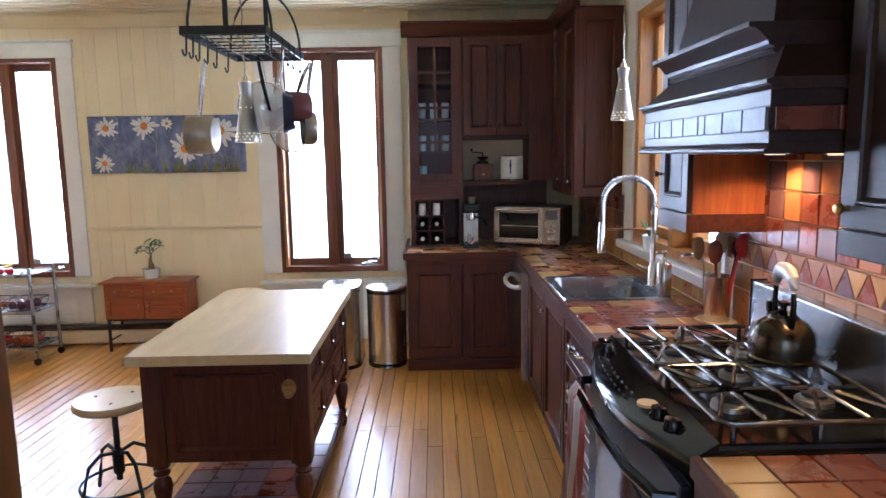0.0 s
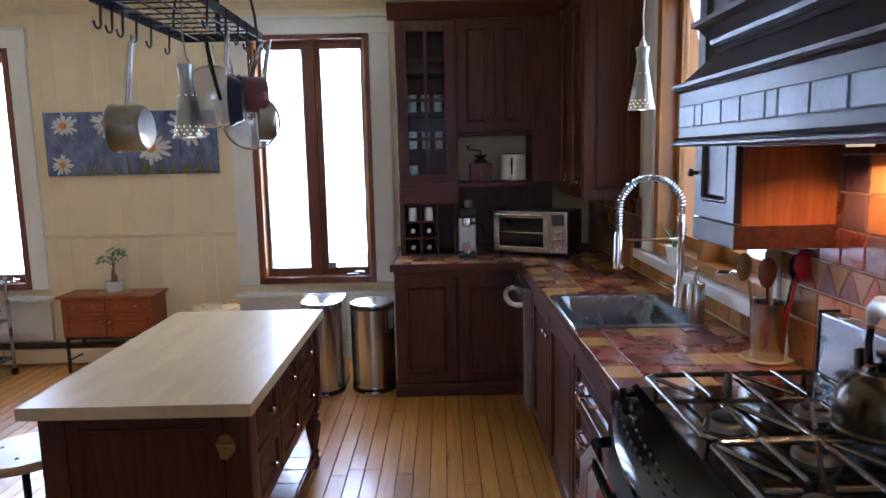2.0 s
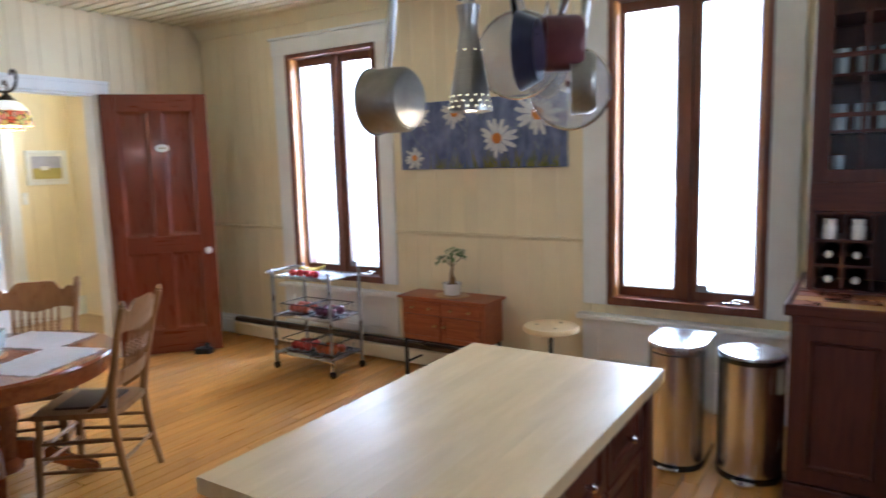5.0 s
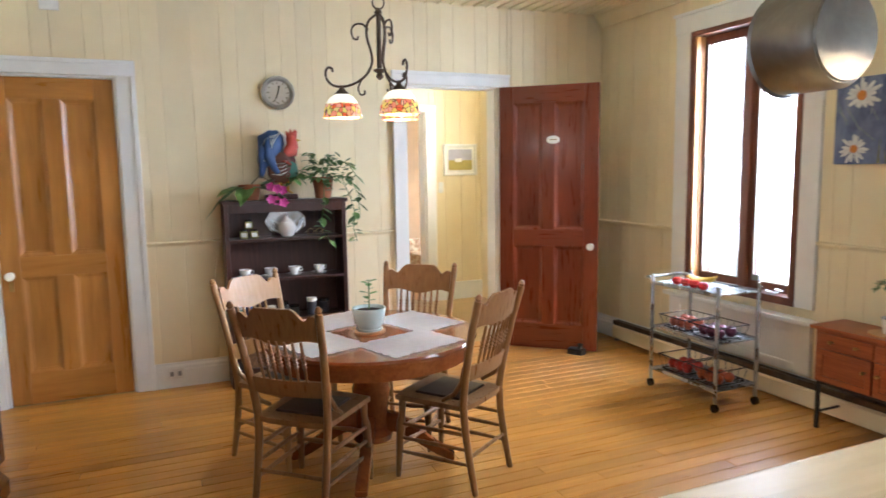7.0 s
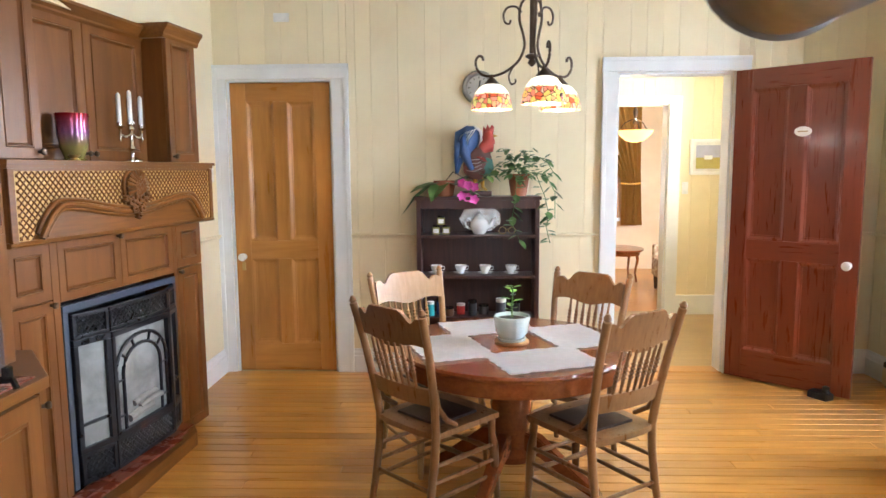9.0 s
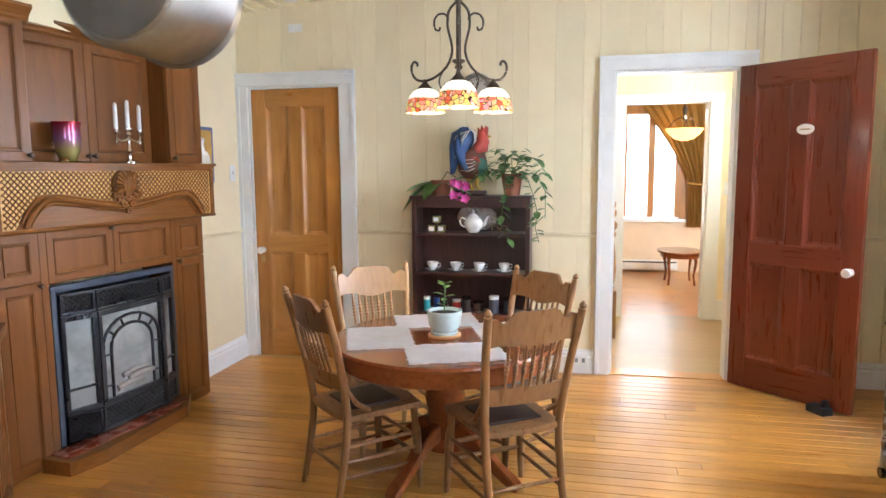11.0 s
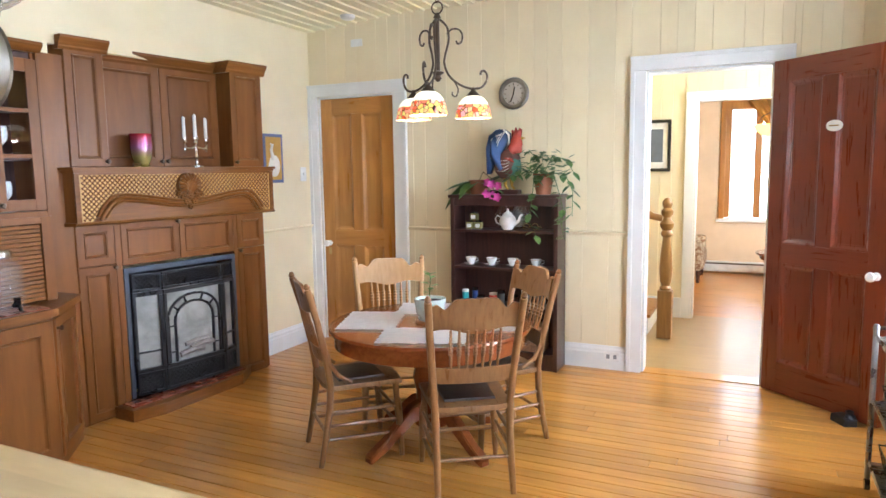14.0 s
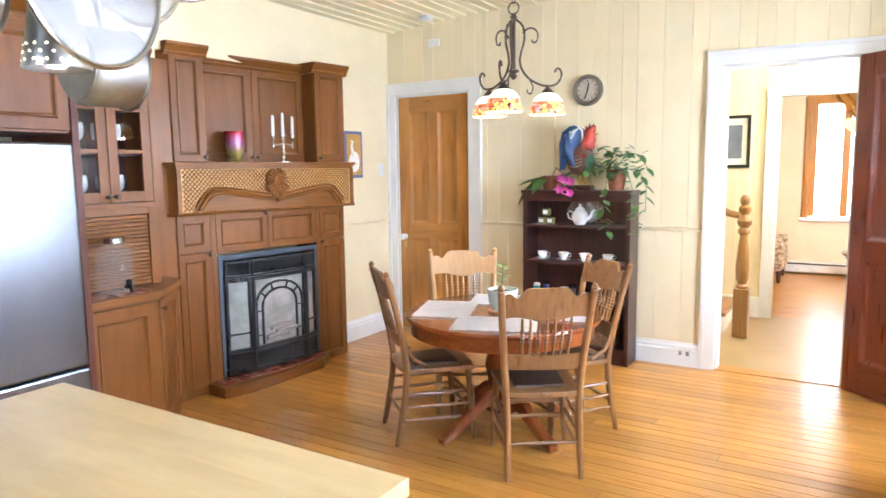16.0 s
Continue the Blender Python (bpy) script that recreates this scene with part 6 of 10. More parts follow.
# ---------------------------------------------------------------- along the north wall
pa = thing("daisy_painting", "wide unframed painting of white daisies on blue", "painting", -2.63, NY - 0.002, 1.477)
pw, ph = 1.297, 0.475
part("canvas", boxm(0, pw, -0.03, 0, 0, ph, bevel=0.003), mat("blue_meadow_paint", (0.05, 0.07, 0.17), (0.25, 0.29, 0.47), 0.7, scale=7, stretch=(1.6, 1, 0.8), bump=0.4, fine=90, lo=0.3, hi=0.7), pa)
prnd = random.Random(9)
gbm = bmesh.new()
for i in range(90):
    gx = prnd.uniform(0.25, 1.25)
    h_ = prnd.uniform(0.05, 0.17)
    dx_ = prnd.uniform(-0.05, 0.05)
    gbm.faces.new([gbm.verts.new(p) for p in ((gx - 0.006, -0.0312, 0.004), (gx + 0.006, -0.0312, 0.004), (gx + dx_, -0.0312, h_))])
tagged(part("painted_grass", gbm, mat("painted_grass", (0.15, 0.17, 0.03), (0.35, 0.33, 0.08), 0.7, scale=20, vary=0.2), pa), kind="stuff")
sbm = bmesh.new()
for i in range(26):
    gx = prnd.uniform(0.05, 1.2)
    z_ = prnd.uniform(0.1, 0.35)
    l_, a_ = prnd.uniform(0.06, 0.16), prnd.uniform(-0.5, 0.9)
    d_ = Vector((-math.sin(a_), 0, math.cos(a_))) * l_
    o_ = Vector((math.cos(a_), 0, math.sin(a_))) * 0.004
    c_ = Vector((gx, -0.0308, min(z_, ph - l_ - 0.02)))
    sbm.faces.new([sbm.verts.new(p) for p in (c_ - o_, c_ + o_, c_ + d_ + o_, c_ + d_ - o_)])
tagged(part("stem_brushwork", sbm, mat("painted_stems", (0.16, 0.20, 0.26), (0.30, 0.34, 0.36), 0.7, scale=20), pa), kind="stuff")
for fx, fz, fr_ in ((0.15, 0.375, 0.115), (0.47, 0.39, 0.13), (0.12, 0.085, 0.095), (0.80, 0.20, 0.155), (1.10, 0.345, 0.17), (0.66, 0.41, 0.06)):
    dz = part("painted_daisy", lathe(bmesh.new(), [(fr_ * 0.24, -0.0328), (fr_ * 0.22, -0.0335), (0.0001, -0.034)], 14, (fx, 0, fz), "y"), M_of("daisy_orange", (0.55, 0.20, 0.03), 0.7, scale=40), pa)
    npet = 15
    for i in range(npet):
        a = 2 * math.pi * i / npet + prnd.uniform(-0.1, 0.1)
        l_ = fr_ * prnd.uniform(0.62, 1.08)
        d_, o_ = Vector((math.cos(a), 0, math.sin(a) * 0.9)), Vector((-math.sin(a), 0, math.cos(a)))
        c_ = Vector((fx, -0.0318 - 0.0002 * (i % 3), fz))
        pts = [c_ + d_ * (l_ * u) + o_ * (fr_ * w_) for u, w_ in ((0.18, -0.04), (0.6, -0.11), (0.92, -0.07), (1.0, 0.0), (0.92, 0.07), (0.6, 0.11), (0.18, 0.04))]
        pts = [Vector((min(max(p.x, 0.004), pw - 0.004), p.y, min(max(p.z, 0.004), ph - 0.004))) for p in pts]
        bm = bmesh.new()
        bm.faces.new([bm.verts.new(p) for p in pts])
        part("petal", bm, M_of("daisy_white", (0.62, 0.62, 0.60), 0.7, scale=30), dz)

ch = thing("wooden_chest", "small reddish cedar chest with drawers on an iron stand", "chest", -2.505, 5.215, 0)
cwid, cdep = 0.70, 0.27
part("top", boxm(-0.015, cwid + 0.015, -0.015, cdep, 0.572, 0.592, bevel=0.005), M["chest"], ch)
part("body", boxm(0.012, cwid - 0.012, 0.008, cdep - 0.002, 0.275, 0.572, bevel=0.003), M["chest"], ch)
for i in range(2):
    a = 0.035 + i * 0.32
    d = part("drawer", boxm(a, a + 0.305, 0.0, 0.012, 0.475, 0.555, bevel=0.003), M["chest"], ch)
    for kx in (a + 0.08, a + 0.225):
        knob(d, kx, 0.0, 0.515, M["brass"], 0.009)
for i in range(2):
    a = 0.035 + i * 0.32
    d = shaker(ch, a, a + 0.305, 0.285, 0.465, y=-0.010, fw=0.03, material=M["chest"], th=0.017, bead=False)
    knob(d, a + (0.275 if i == 0 else 0.03), -0.010, 0.40, M["brass"], 0.009)
for cx, cy in ((0.03, 0.02), (cwid - 0.03, 0.02), (0.03, cdep - 0.025), (cwid - 0.03, cdep - 0.025)):
    part("leg", boxm(cx - 0.009, cx + 0.009, cy - 0.009, cy + 0.009, 0.0, 0.275), M["iron"], ch)
bm = boxm(0.02, cwid - 0.02, 0.013, 0.027, 0.26, 0.275)
box(bm, 0.02, cwid - 0.02, cdep - 0.03, cdep - 0.018, 0.26, 0.275)
box(bm, 0.024, 0.036, 0.028, cdep - 0.03, 0.09, 0.10)
box(bm, cwid - 0.036, cwid - 0.024, 0.028, cdep - 0.03, 0.09, 0.10)
part("stand_rail", bm, M["iron"], ch)


def leafshape(bm, base, tip, wid, droop=0.0, up=Vector((0, 0, 1))):
    """A pointed leaf, folded a little along its rib."""
    base, tip = Vector(base), Vector(tip)
    d = tip - base
    side = d.cross(up)
    side = side.normalized() * wid if side.length > 1e-6 else Vector((wid, 0, 0))
    nrm = side.cross(d).normalized() * (wid * 0.25)
    rib = [base, base + d * 0.35 + nrm * -1, base + d * 0.7 + nrm * -0.8 + Vector((0, 0, -droop * 0.4)), tip + Vector((0, 0, -droop))]
    v = [bm.verts.new(p) for p in rib]
    l1, l2 = bm.verts.new(rib[1] + side + nrm), bm.verts.new(rib[2] + side * 0.8 + nrm)
    r1, r2 = bm.verts.new(rib[1] - side + nrm), bm.verts.new(rib[2] - side * 0.8 + nrm)
    for f in ((v[0], v[1], l1), (v[1], v[2], l2, l1), (v[2], v[3], l2), (v[0], r1, v[1]), (v[1], r1, r2, v[2]), (v[2], r2, v[3])):
        bm.faces.new(f)


def plant_leaves(parent, n, spread, seed, centre, size=0.04, name="leaf", material=None, per=1):
    rn = random.Random(seed)
    for i in range(n):
        bm = bmesh.new()
        for k in range(per):
            a, e = rn.uniform(0, 6.283), rn.uniform(-0.5, 1.1)
            r_ = spread * rn.uniform(0.4, 1.0)
            d = Vector((math.cos(a) * math.cos(e), math.sin(a) * math.cos(e), math.sin(e)))
            b = Vector(centre) + d * r_
            leafshape(bm, b, b + Vector((math.cos(a), math.sin(a), rn.uniform(-0.7, 0.3))) * size * rn.uniform(0.7, 1.2), size * 0.3, size * 0.2)
        part(name, bm, material or M["leaf"], parent)


bz = thing("bonsai_plant", "small ficus bonsai with a bulbous trunk in a white pot", "potted plant", -2.14, 5.345, 0.599)
part("pot", lathe(bmesh.new(), [(0.048, 0), (0.058, 0.005), (0.066, 0.078), (0.068, 0.085), (0.062, 0.083), (0.058, 0.07)], 28), M["ceramic"], bz, smooth=True)
part("soil", lathe(bmesh.new(), [(0.061, 0.070), (0.03, 0.078), (0.0001, 0.08)], 20), M["soil"], bz)
part("trunk", tube(bmesh.new(), [(0, 0, 0.07), (0.004, 0, 0.11), (-0.004, 0, 0.15), (0.006, 0, 0.19), (0.0, 0, 0.24)], [0.024, 0.022, 0.012, 0.009, 0.005], 10), M_of("ficus_bark", (0.22, 0.13, 0.06), 0.8), bz, smooth=True)
bm = bmesh.new()
for a, l_ in ((0.3, 0.09), (2.0, 0.07), (3.4, 0.10), (5.0, 0.07)):
    tube(bm, [(0.004, 0, 0.20), (l_ * 0.6 * math.cos(a), l_ * 0.6 * math.sin(a), 0.25), (l_ * math.cos(a), l_ * math.sin(a), 0.27)], [0.004, 0.003, 0.0015], 6)
part("branches", bm, M["stem"], bz)
plant_leaves(bz, 36, 0.06, 21, (0.035, 0, 0.29), 0.04)
plant_leaves(bz, 24, 0.05, 22, (-0.06, 0, 0.245), 0.04)
rm_ = thing("round_mat", "round woven straw mat under the bonsai", "place mat", -2.14, 5.345, 0.5925)
part("mat", lathe(bmesh.new(), [(0.13, 0), (0.13, 0.006), (0.0001, 0.006)], 36, (0, 0, 0), "z", 0.8), M["chairpale"], rm_)

# baseboard heater
for hx0, hx1 in ((-4.55, -1.15),):
    ht = thing("baseboard_heater", "long white baseboard heater with a dark top slot", "heater", hx0, NY - 0.024, 0)
    L_ = hx1 - hx0
    part("body", sweep_y(bmesh.new(), [(0, 0.02), (-0.055, 0.02), (-0.06, 0.03), (-0.06, 0.12), (-0.05, 0.135), (0, 0.135)], 0, L_), M["wall"], ht)
    part("top_slot", sweep_y(bmesh.new(), [(0, 0.137), (-0.052, 0.137), (-0.056, 0.142), (-0.056, 0.17), (-0.05, 0.175), (0, 0.175)], 0, L_), M["bronze"], ht, "dark bronze top slot")
    for fx in (0.02, L_ - 0.04):
        part("foot", boxm(fx, fx + 0.02, -0.05, 0, 0.0, 0.02), M["grey"], ht)

# rolling cart
ct = thing("rolling_cart", "chrome wire rolling cart with three shelves of fruit", "kitchen cart", -3.45, 4.89, 0)
cw_, cd_, ctop = 0.565, 0.33, 0.735
for cx, cy in ((0, 0), (cw_, 0), (0, cd_), (cw_, cd_)):
    part("post", lathe(bmesh.new(), [(0.0125, 0.055), (0.0125, ctop + 0.03), (0.009, ctop + 0.037), (0.0001, ctop + 0.038)], 12, (cx, cy, 0)), M["cartwire"], ct, smooth=True)
    w_ = lathe(bmesh.new(), [(0.008, -0.011), (0.026, -0.011), (0.027, 0), (0.026, 0.011), (0.008, 0.011)], 16, (cx, cy, 0.027), "y")
    tube(w_, [(cx, cy, 0.06), (cx + 0.012, cy, 0.045), (cx, cy, 0.028)], 0.007, 6)
    part("caster", w_, M["black"], ct, "black rubber caster", True)
for zz in (0.13, 0.42, ctop - 0.02):
    bm = bmesh.new()
    tube(bm, [(0, 0, zz), (cw_, 0, zz), (cw_, cd_, zz), (0, cd_, zz)], 0.005, 6, True)
    box(bm, 0.0, cw_, 0.0, 0.004, zz - 0.012, zz + 0.012)
    box(bm, 0.0, cw_, cd_ - 0.004, cd_, zz - 0.012, zz + 0.012)
    box(bm, 0.004, cw_ - 0.004, 0.005, cd_ - 0.005, zz - 0.003, zz + 0.0015)
    sh_ = part("shelf", bm, M["cartwire"], ct, "chrome wire shelf")
    for i in range(1, 16):
        part("wire", tube(bmesh.new(), [(cw_ * i / 16, 0.004, zz + 0.003), (cw_ * i / 16, cd_ - 0.004, zz + 0.003)], 0.0022, 5), M["cartwire"], sh_)
part("push_handle", tube(bmesh.new(), [(0, 0, ctop), (-0.06, 0.0, ctop + 0.005), (-0.075, 0.03, ctop + 0.005), (-0.075, cd_ - 0.03, ctop + 0.005), (-0.06, cd_, ctop + 0.005), (0, cd_, ctop)], 0.010), M["cartwire"], ct, smooth=True)


def wire_basket(x0, z0, w_, h_, label):
    b = thing("wire_basket", label, "basket", -3.45 + x0, 4.89, z0, 0, "cart baskets")
    bm = bmesh.new()
    tube(bm, [(0, 0.03, h_), (w_, 0.03, h_), (w_, cd_ - 0.03, h_), (0, cd_ - 0.03, h_)], 0.004, 6, True)
    tube(bm, [(0.02, 0.05, 0.004), (w_ - 0.02, 0.05, 0.004), (w_ - 0.02, cd_ - 0.05, 0.004), (0.02, cd_ - 0.05, 0.004)], 0.003, 6, True)
    part("rim", bm, M["iron"], b)
    for i in range(5):
        u = i / 4
        for ya, yb in ((0.03, 0.05), (cd_ - 0.03, cd_ - 0.05)):
            part("wire", tube(bmesh.new(), [(w_ * u, ya, h_), (0.02 + (w_ - 0.04) * u, yb, 0.004)], 0.0018, 5), M["iron"], b)


wire_basket(0.04, 0.4235, 0.23, 0.08, "low wire basket of apples on the cart")
wire_basket(0.30, 0.4235, 0.23, 0.08, "low wire basket of onions on the cart")
wire_basket(0.04, 0.1335, 0.23, 0.10, "low wire basket of red fruit on the cart")
wire_basket(0.30, 0.1335, 0.23, 0.10, "low wire basket of red fruit on the cart")
frnd = random.Random(31)
for bx, bz_, key, col, lab in ((0.04, 0.428, "apple", (0.42, 0.10, 0.05), "red and yellow apple in a wire basket"), (0.30, 0.428, "onion", (0.14, 0.03, 0.06), "purple onion in a wire basket"),
                               (0.04, 0.138, "pepper", (0.38, 0.03, 0.02), "red pepper in a wire basket"), (0.30, 0.138, "yam", (0.40, 0.09, 0.03), "red-brown yam in a wire basket")):
    for i in range(6):
        f = thing(key, lab, "fruit" if key == "apple" else "vegetable", -3.45 + bx + 0.05 + 0.065 * (i % 3), 4.89 + 0.11 + 0.09 * (i // 3), bz_, frnd.uniform(0, 360), key + "s")
        r_ = frnd.uniform(0.032, 0.037)
        part("flesh", lathe(bmesh.new(), [(0.0001, 0.0), (r_ * 0.6, 0.004), (r_, r_ * 0.9), (r_ * 0.85, r_ * 1.5), (r_ * 0.3, r_ * 1.85), (0.0001, r_ * 1.75)], 14), M_of("skin_" + key, col, 0.35, scale=15), f, smooth=True)
        part("stalk", tube(bmesh.new(), [(0, 0, r_ * 1.7), (0.003, 0, r_ * 2.1)], 0.0025, 5), M["stem"], f)
bb = thing("banana_bunch", "bunch of yellow bananas on the cart top", "fruit", -3.22, 5.08, 0.717, 25)
for k in range(4):
    part("banana", tube(bmesh.new(), [(-0.09, 0.012 * k, 0.05), (-0.05, 0.026 * k, 0.022), (0, 0.032 * k, 0.017), (0.05, 0.028 * k, 0.03), (0.085, 0.018 * k, 0.055)], [0.008, 0.016, 0.018, 0.016, 0.006], 8), M_of("banana_yellow", (0.55, 0.36, 0.03), 0.45, scale=15), bb, smooth=True)
for k in range(4):
    tm = thing("tomato", "red tomato on the cart top", "vegetable", -3.30 + 0.075 * k, 4.96, 0.717, 0, "tomatoes")
    part("flesh", lathe(bmesh.new(), [(0.0001, 0), (0.022, 0.003), (0.034, 0.024), (0.026, 0.046), (0.0001, 0.05)], 14), M_of("tomato_red", (0.5, 0.02, 0.015), 0.25), tm, smooth=True)

# ---------------------------------------------------------------- fireplace wall (fronts look to +y; local x runs west)
def southm(x, y):
    return pose(x, y, 0, 0, 0, 180)


FM = pose(-2.826, 0.909, 0, 0, 0, 171.6)     # the chimney piece stands a little askew to the wall
fp = thing("fireplace_mantel", "brown oak fireplace surround with a carved mantel and panels", "fireplace surround")
fp.matrix_basis = FM
FL, FR, dep = -0.27, 1.115, 0.25
o = M["oak"]
M["oakv"] = mat("oak_upright_grain", (0.148, 0.052, 0.0095), (0.195, 0.072, 0.014), 0.36, scale=1.8, stretch=(9, 9, 1), bump=0.06, vary=0.05, spec=0.35)
bm = bmesh.new()
for a in ((FL, -0.001, 0.0, 1.19), (0.841, FR, 0.0, 1.19), (-0.001, 0.841, 0.93, 1.19)):
    box(bm, a[0], a[1], 0.022, dep, a[2], a[3])
part("core", bm, M["oakv"], fp)
for x0_, x1_ in ((FL, -0.042), (0.868, FR)):
    shaker(fp, x0_, x1_, 0.945, 1.188, fw=0.045, material=M["oakv"], name="panel_door")
    dr_ = shaker(fp, x0_, x1_, 0.015, 0.94, fw=0.045, material=M["oakv"], name="panel_door")
    knob(dr_, x1_ - 0.014 if x0_ < 0 else x0_ + 0.014, 0.0, 0.925)
for x0_, x1_ in ((-0.041, -0.002), (0.836, 0.867)):
    part("stile", boxm(x0_, x1_, 0.001, 0.021, 0.015, 1.188, bevel=0.002), M["oakv"], fp)
tm_ = shaker(fp, -0.001, 0.402, 0.925, 1.188, fw=0.04, material=M["oakv"], name="panel_door")
knob(tm_, 0.385, 0.0, 1.172)
shaker(fp, 0.404, 0.835, 0.925, 1.188, fw=0.04, material=M["oakv"], name="panel_door")
# canted return beside the hutch
for z0_, z1_, f_, w_, nm in ((0.0, 1.188, 0.0, FL, "side_return"), (1.20, 1.495, -0.052, -0.285, "frieze_return"), (1.534, 2.20, 0.0, -0.262, "tower_return")):
    part(nm, prism(bmesh.new(), [(w_, f_ + 0.004), (w_, 0.19), (w_ - 0.13, 0.19), (w_ - 0.11, 0.185 + f_)], z0_, z1_), M["oakv"], fp)
# mantel frieze with a wavy moulding, lattice and a carved shell
lx0, lx1 = -0.285, 1.168
part("frieze", boxm(lx0, lx1, -0.05, dep, 1.197, 1.492, bevel=0.003), o, fp, "oak frieze under the mantel shelf")
shelf = prism(bmesh.new(), [(lx0 - 0.012, -0.072), (lx1 + 0.018, -0.072), (lx1 + 0.018, dep), (lx0 - 0.17, dep), (lx0 - 0.12, 0.10)], 1.505, 1.522, 0.004)
prism(shelf, [(lx0 - 0.004, -0.062), (lx1 + 0.008, -0.062), (lx1 + 0.008, dep), (lx0 - 0.15, dep), (lx0 - 0.11, 0.10)], 1.49, 1.505)
part("shelf", shelf, o, fp)


def wave(x):
    """Height of the wavy moulding at a place along the frieze."""
    v = abs(x - 0.445) / 0.635
    if v > 1.0:
        return 1.19
    return 1.308 + 0.052 * math.sin(min(v, 0.74) / 0.74 * math.pi / 2) ** 2 - 0.165 * max(0.0, (v - 0.74) / 0.26) ** 2.0


n = 72
bm = front(bmesh.new(), [(lx0 + 0.03 + (lx1 - lx0 - 0.06) * i / n, max(1.21, wave(lx0 + 0.03 + (lx1 - lx0 - 0.06) * i / n))) for i in range(n + 1)] + [(lx1 - 0.03, 1.478), (lx0 + 0.03, 1.478)], -0.054, -0.051)
part("lattice_ground", bm, M["gilt"], fp, "golden oak ground of the lattice")
bm = bmesh.new()
step = 0.030
k = -30
while k < 80:
    for sgn in (1, -1):
        pts = []
        x_ = lx0 + k * step
        for j in range(40):
            xx, zz = x_ + sgn * j * 0.01, 1.476 - j * 0.01
            if lx0 + 0.035 < xx < lx1 - 0.035 and zz > max(1.212, wave(xx) + 0.004):
                pts.append((xx, -0.0555, zz))
        if len(pts) > 1:
            tube(bm, [pts[0], pts[-1]], 0.0038, 4)
    k += 1
part("lattice", bm, o, fp, "carved oak lattice")["kind"] = "stuff"
wx = [0.445 - 0.63 + 1.26 * i / 80 for i in range(81)]
for off, rad, yy in ((0.0, 0.010, -0.062), (-0.020, 0.013, -0.066), (-0.038, 0.008, -0.058)):
    part("wave_moulding", tube(bmesh.new(), [(x_ + (0.04 * (off / 0.02) * (1 if x_ < 0.445 else -1) * -0.5 if abs(x_ - 0.445) > 0.45 else 0), yy, wave(x_) + off) for x_ in wx if wave(x_) + off > 1.205], rad, 8), o, fp, "", True)
shx, shz = 0.445, 1.40
part("shell_back", lathe(bmesh.new(), [(0.085, -0.05), (0.082, -0.066), (0.05, -0.078), (0.0001, -0.082)], 28, (shx, 0, shz), "y", 1.0), o, fp, "", True)
for i in range(13):
    a = radians(-24 + i * 19)
    part("shell_rib", tube(bmesh.new(), [(shx, -0.076, shz - 0.045), (shx + 0.042 * math.cos(a), -0.096, shz + 0.04 * math.sin(a)), (shx + 0.078 * math.cos(a), -0.08, shz + 0.08 * math.sin(a))], [0.004, 0.008, 0.0115], 8), o, fp, "", True)
for i, (dx, dz, r_) in enumerate(((-0.05, -0.065, 0.026), (0.0, -0.06, 0.03), (0.05, -0.065, 0.026), (-0.028, -0.10, 0.024), (0.028, -0.10, 0.024), (0, -0.135, 0.02), (-0.085, -0.05, 0.018), (0.085, -0.05, 0.018))):
    bm = bmesh.new()
    for q in range(5):
        a = 2 * math.pi * q / 5 + i
        lathe(bm, [(0.0001, -0.014), (r_ * 0.4, -0.009), (r_ * 0.45, 0.0), (r_ * 0.3, 0.012)], 8, (shx + dx + r_ * 0.55 * math.cos(a), -0.078, shz + dz + r_ * 0.55 * math.sin(a)), "y")
    lathe(bm, [(0.0001, -0.022), (r_ * 0.3, -0.016), (r_ * 0.3, 0.0)], 8, (shx + dx, -0.078, shz + dz), "y")
    part("carved_flower", bm, o, fp, "", True)
for xx in (lx0, lx1 - 0.028):
    part("corner_post", boxm(xx - 0.002, xx + 0.028, -0.062, -0.045, 1.205, 1.488, bevel=0.003), o, fp)
part("frieze_base", sweep_y(bmesh.new(), [(dep, 1.188), (-0.052, 1.188), (-0.060, 1.195), (-0.054, 1.203), (-0.051, 1.208), (dep, 1.208)], lx0 - 0.008, lx1 + 0.012), o, fp)
part("frieze_base_return", prism(bmesh.new(), [(lx0 - 0.008, -0.058), (lx0 - 0.008, 0.19), (lx0 - 0.145, 0.19), (lx0 - 0.122, 0.135)], 1.188, 1.208), o, fp)

om = thing("overmantel_cabinet", "brown oak cabinets with moulded cornice above the mantel", "cabinet")
om.matrix_basis = FM
for nm, a in (("tower", (-0.262, -0.036, 0.022)), ("tower", (0.868, 1.145, 0.022)), ("middle", (-0.036, 0.868, 0.162))):
    part(nm, boxm(a[0], a[1], a[2], dep, 1.523, 2.215), M["oakv"], om)
shaker(om, -0.262, -0.036, 1.525, 2.20, fw=0.045, material=M["oakv"], kn=(-0.055, 1.555))
shaker(om, 0.868, 1.145, 1.525, 2.20, fw=0.045, material=M["oakv"], kn=(0.89, 1.555))
shaker(om, -0.034, 0.415, 1.525, 2.18, y=0.14, material=M["oakv"], kn=(0.395, 1.56))
shaker(om, 0.418, 0.866, 1.525, 2.18, y=0.14, material=M["oakv"], kn=(0.438, 1.56))
CR = [(0.0, 2.175), (-0.010, 2.188), (-0.010, 2.198), (-0.030, 2.225), (-0.038, 2.235), (-0.038, 2.25), (0.24, 2.25), (0.24, 2.175)]
part("cornice", sweep_y(bmesh.new(), CR, -0.29, -0.008), o, om)
part("cornice", sweep_y(bmesh.new(), CR, 0.836, 1.178), o, om)
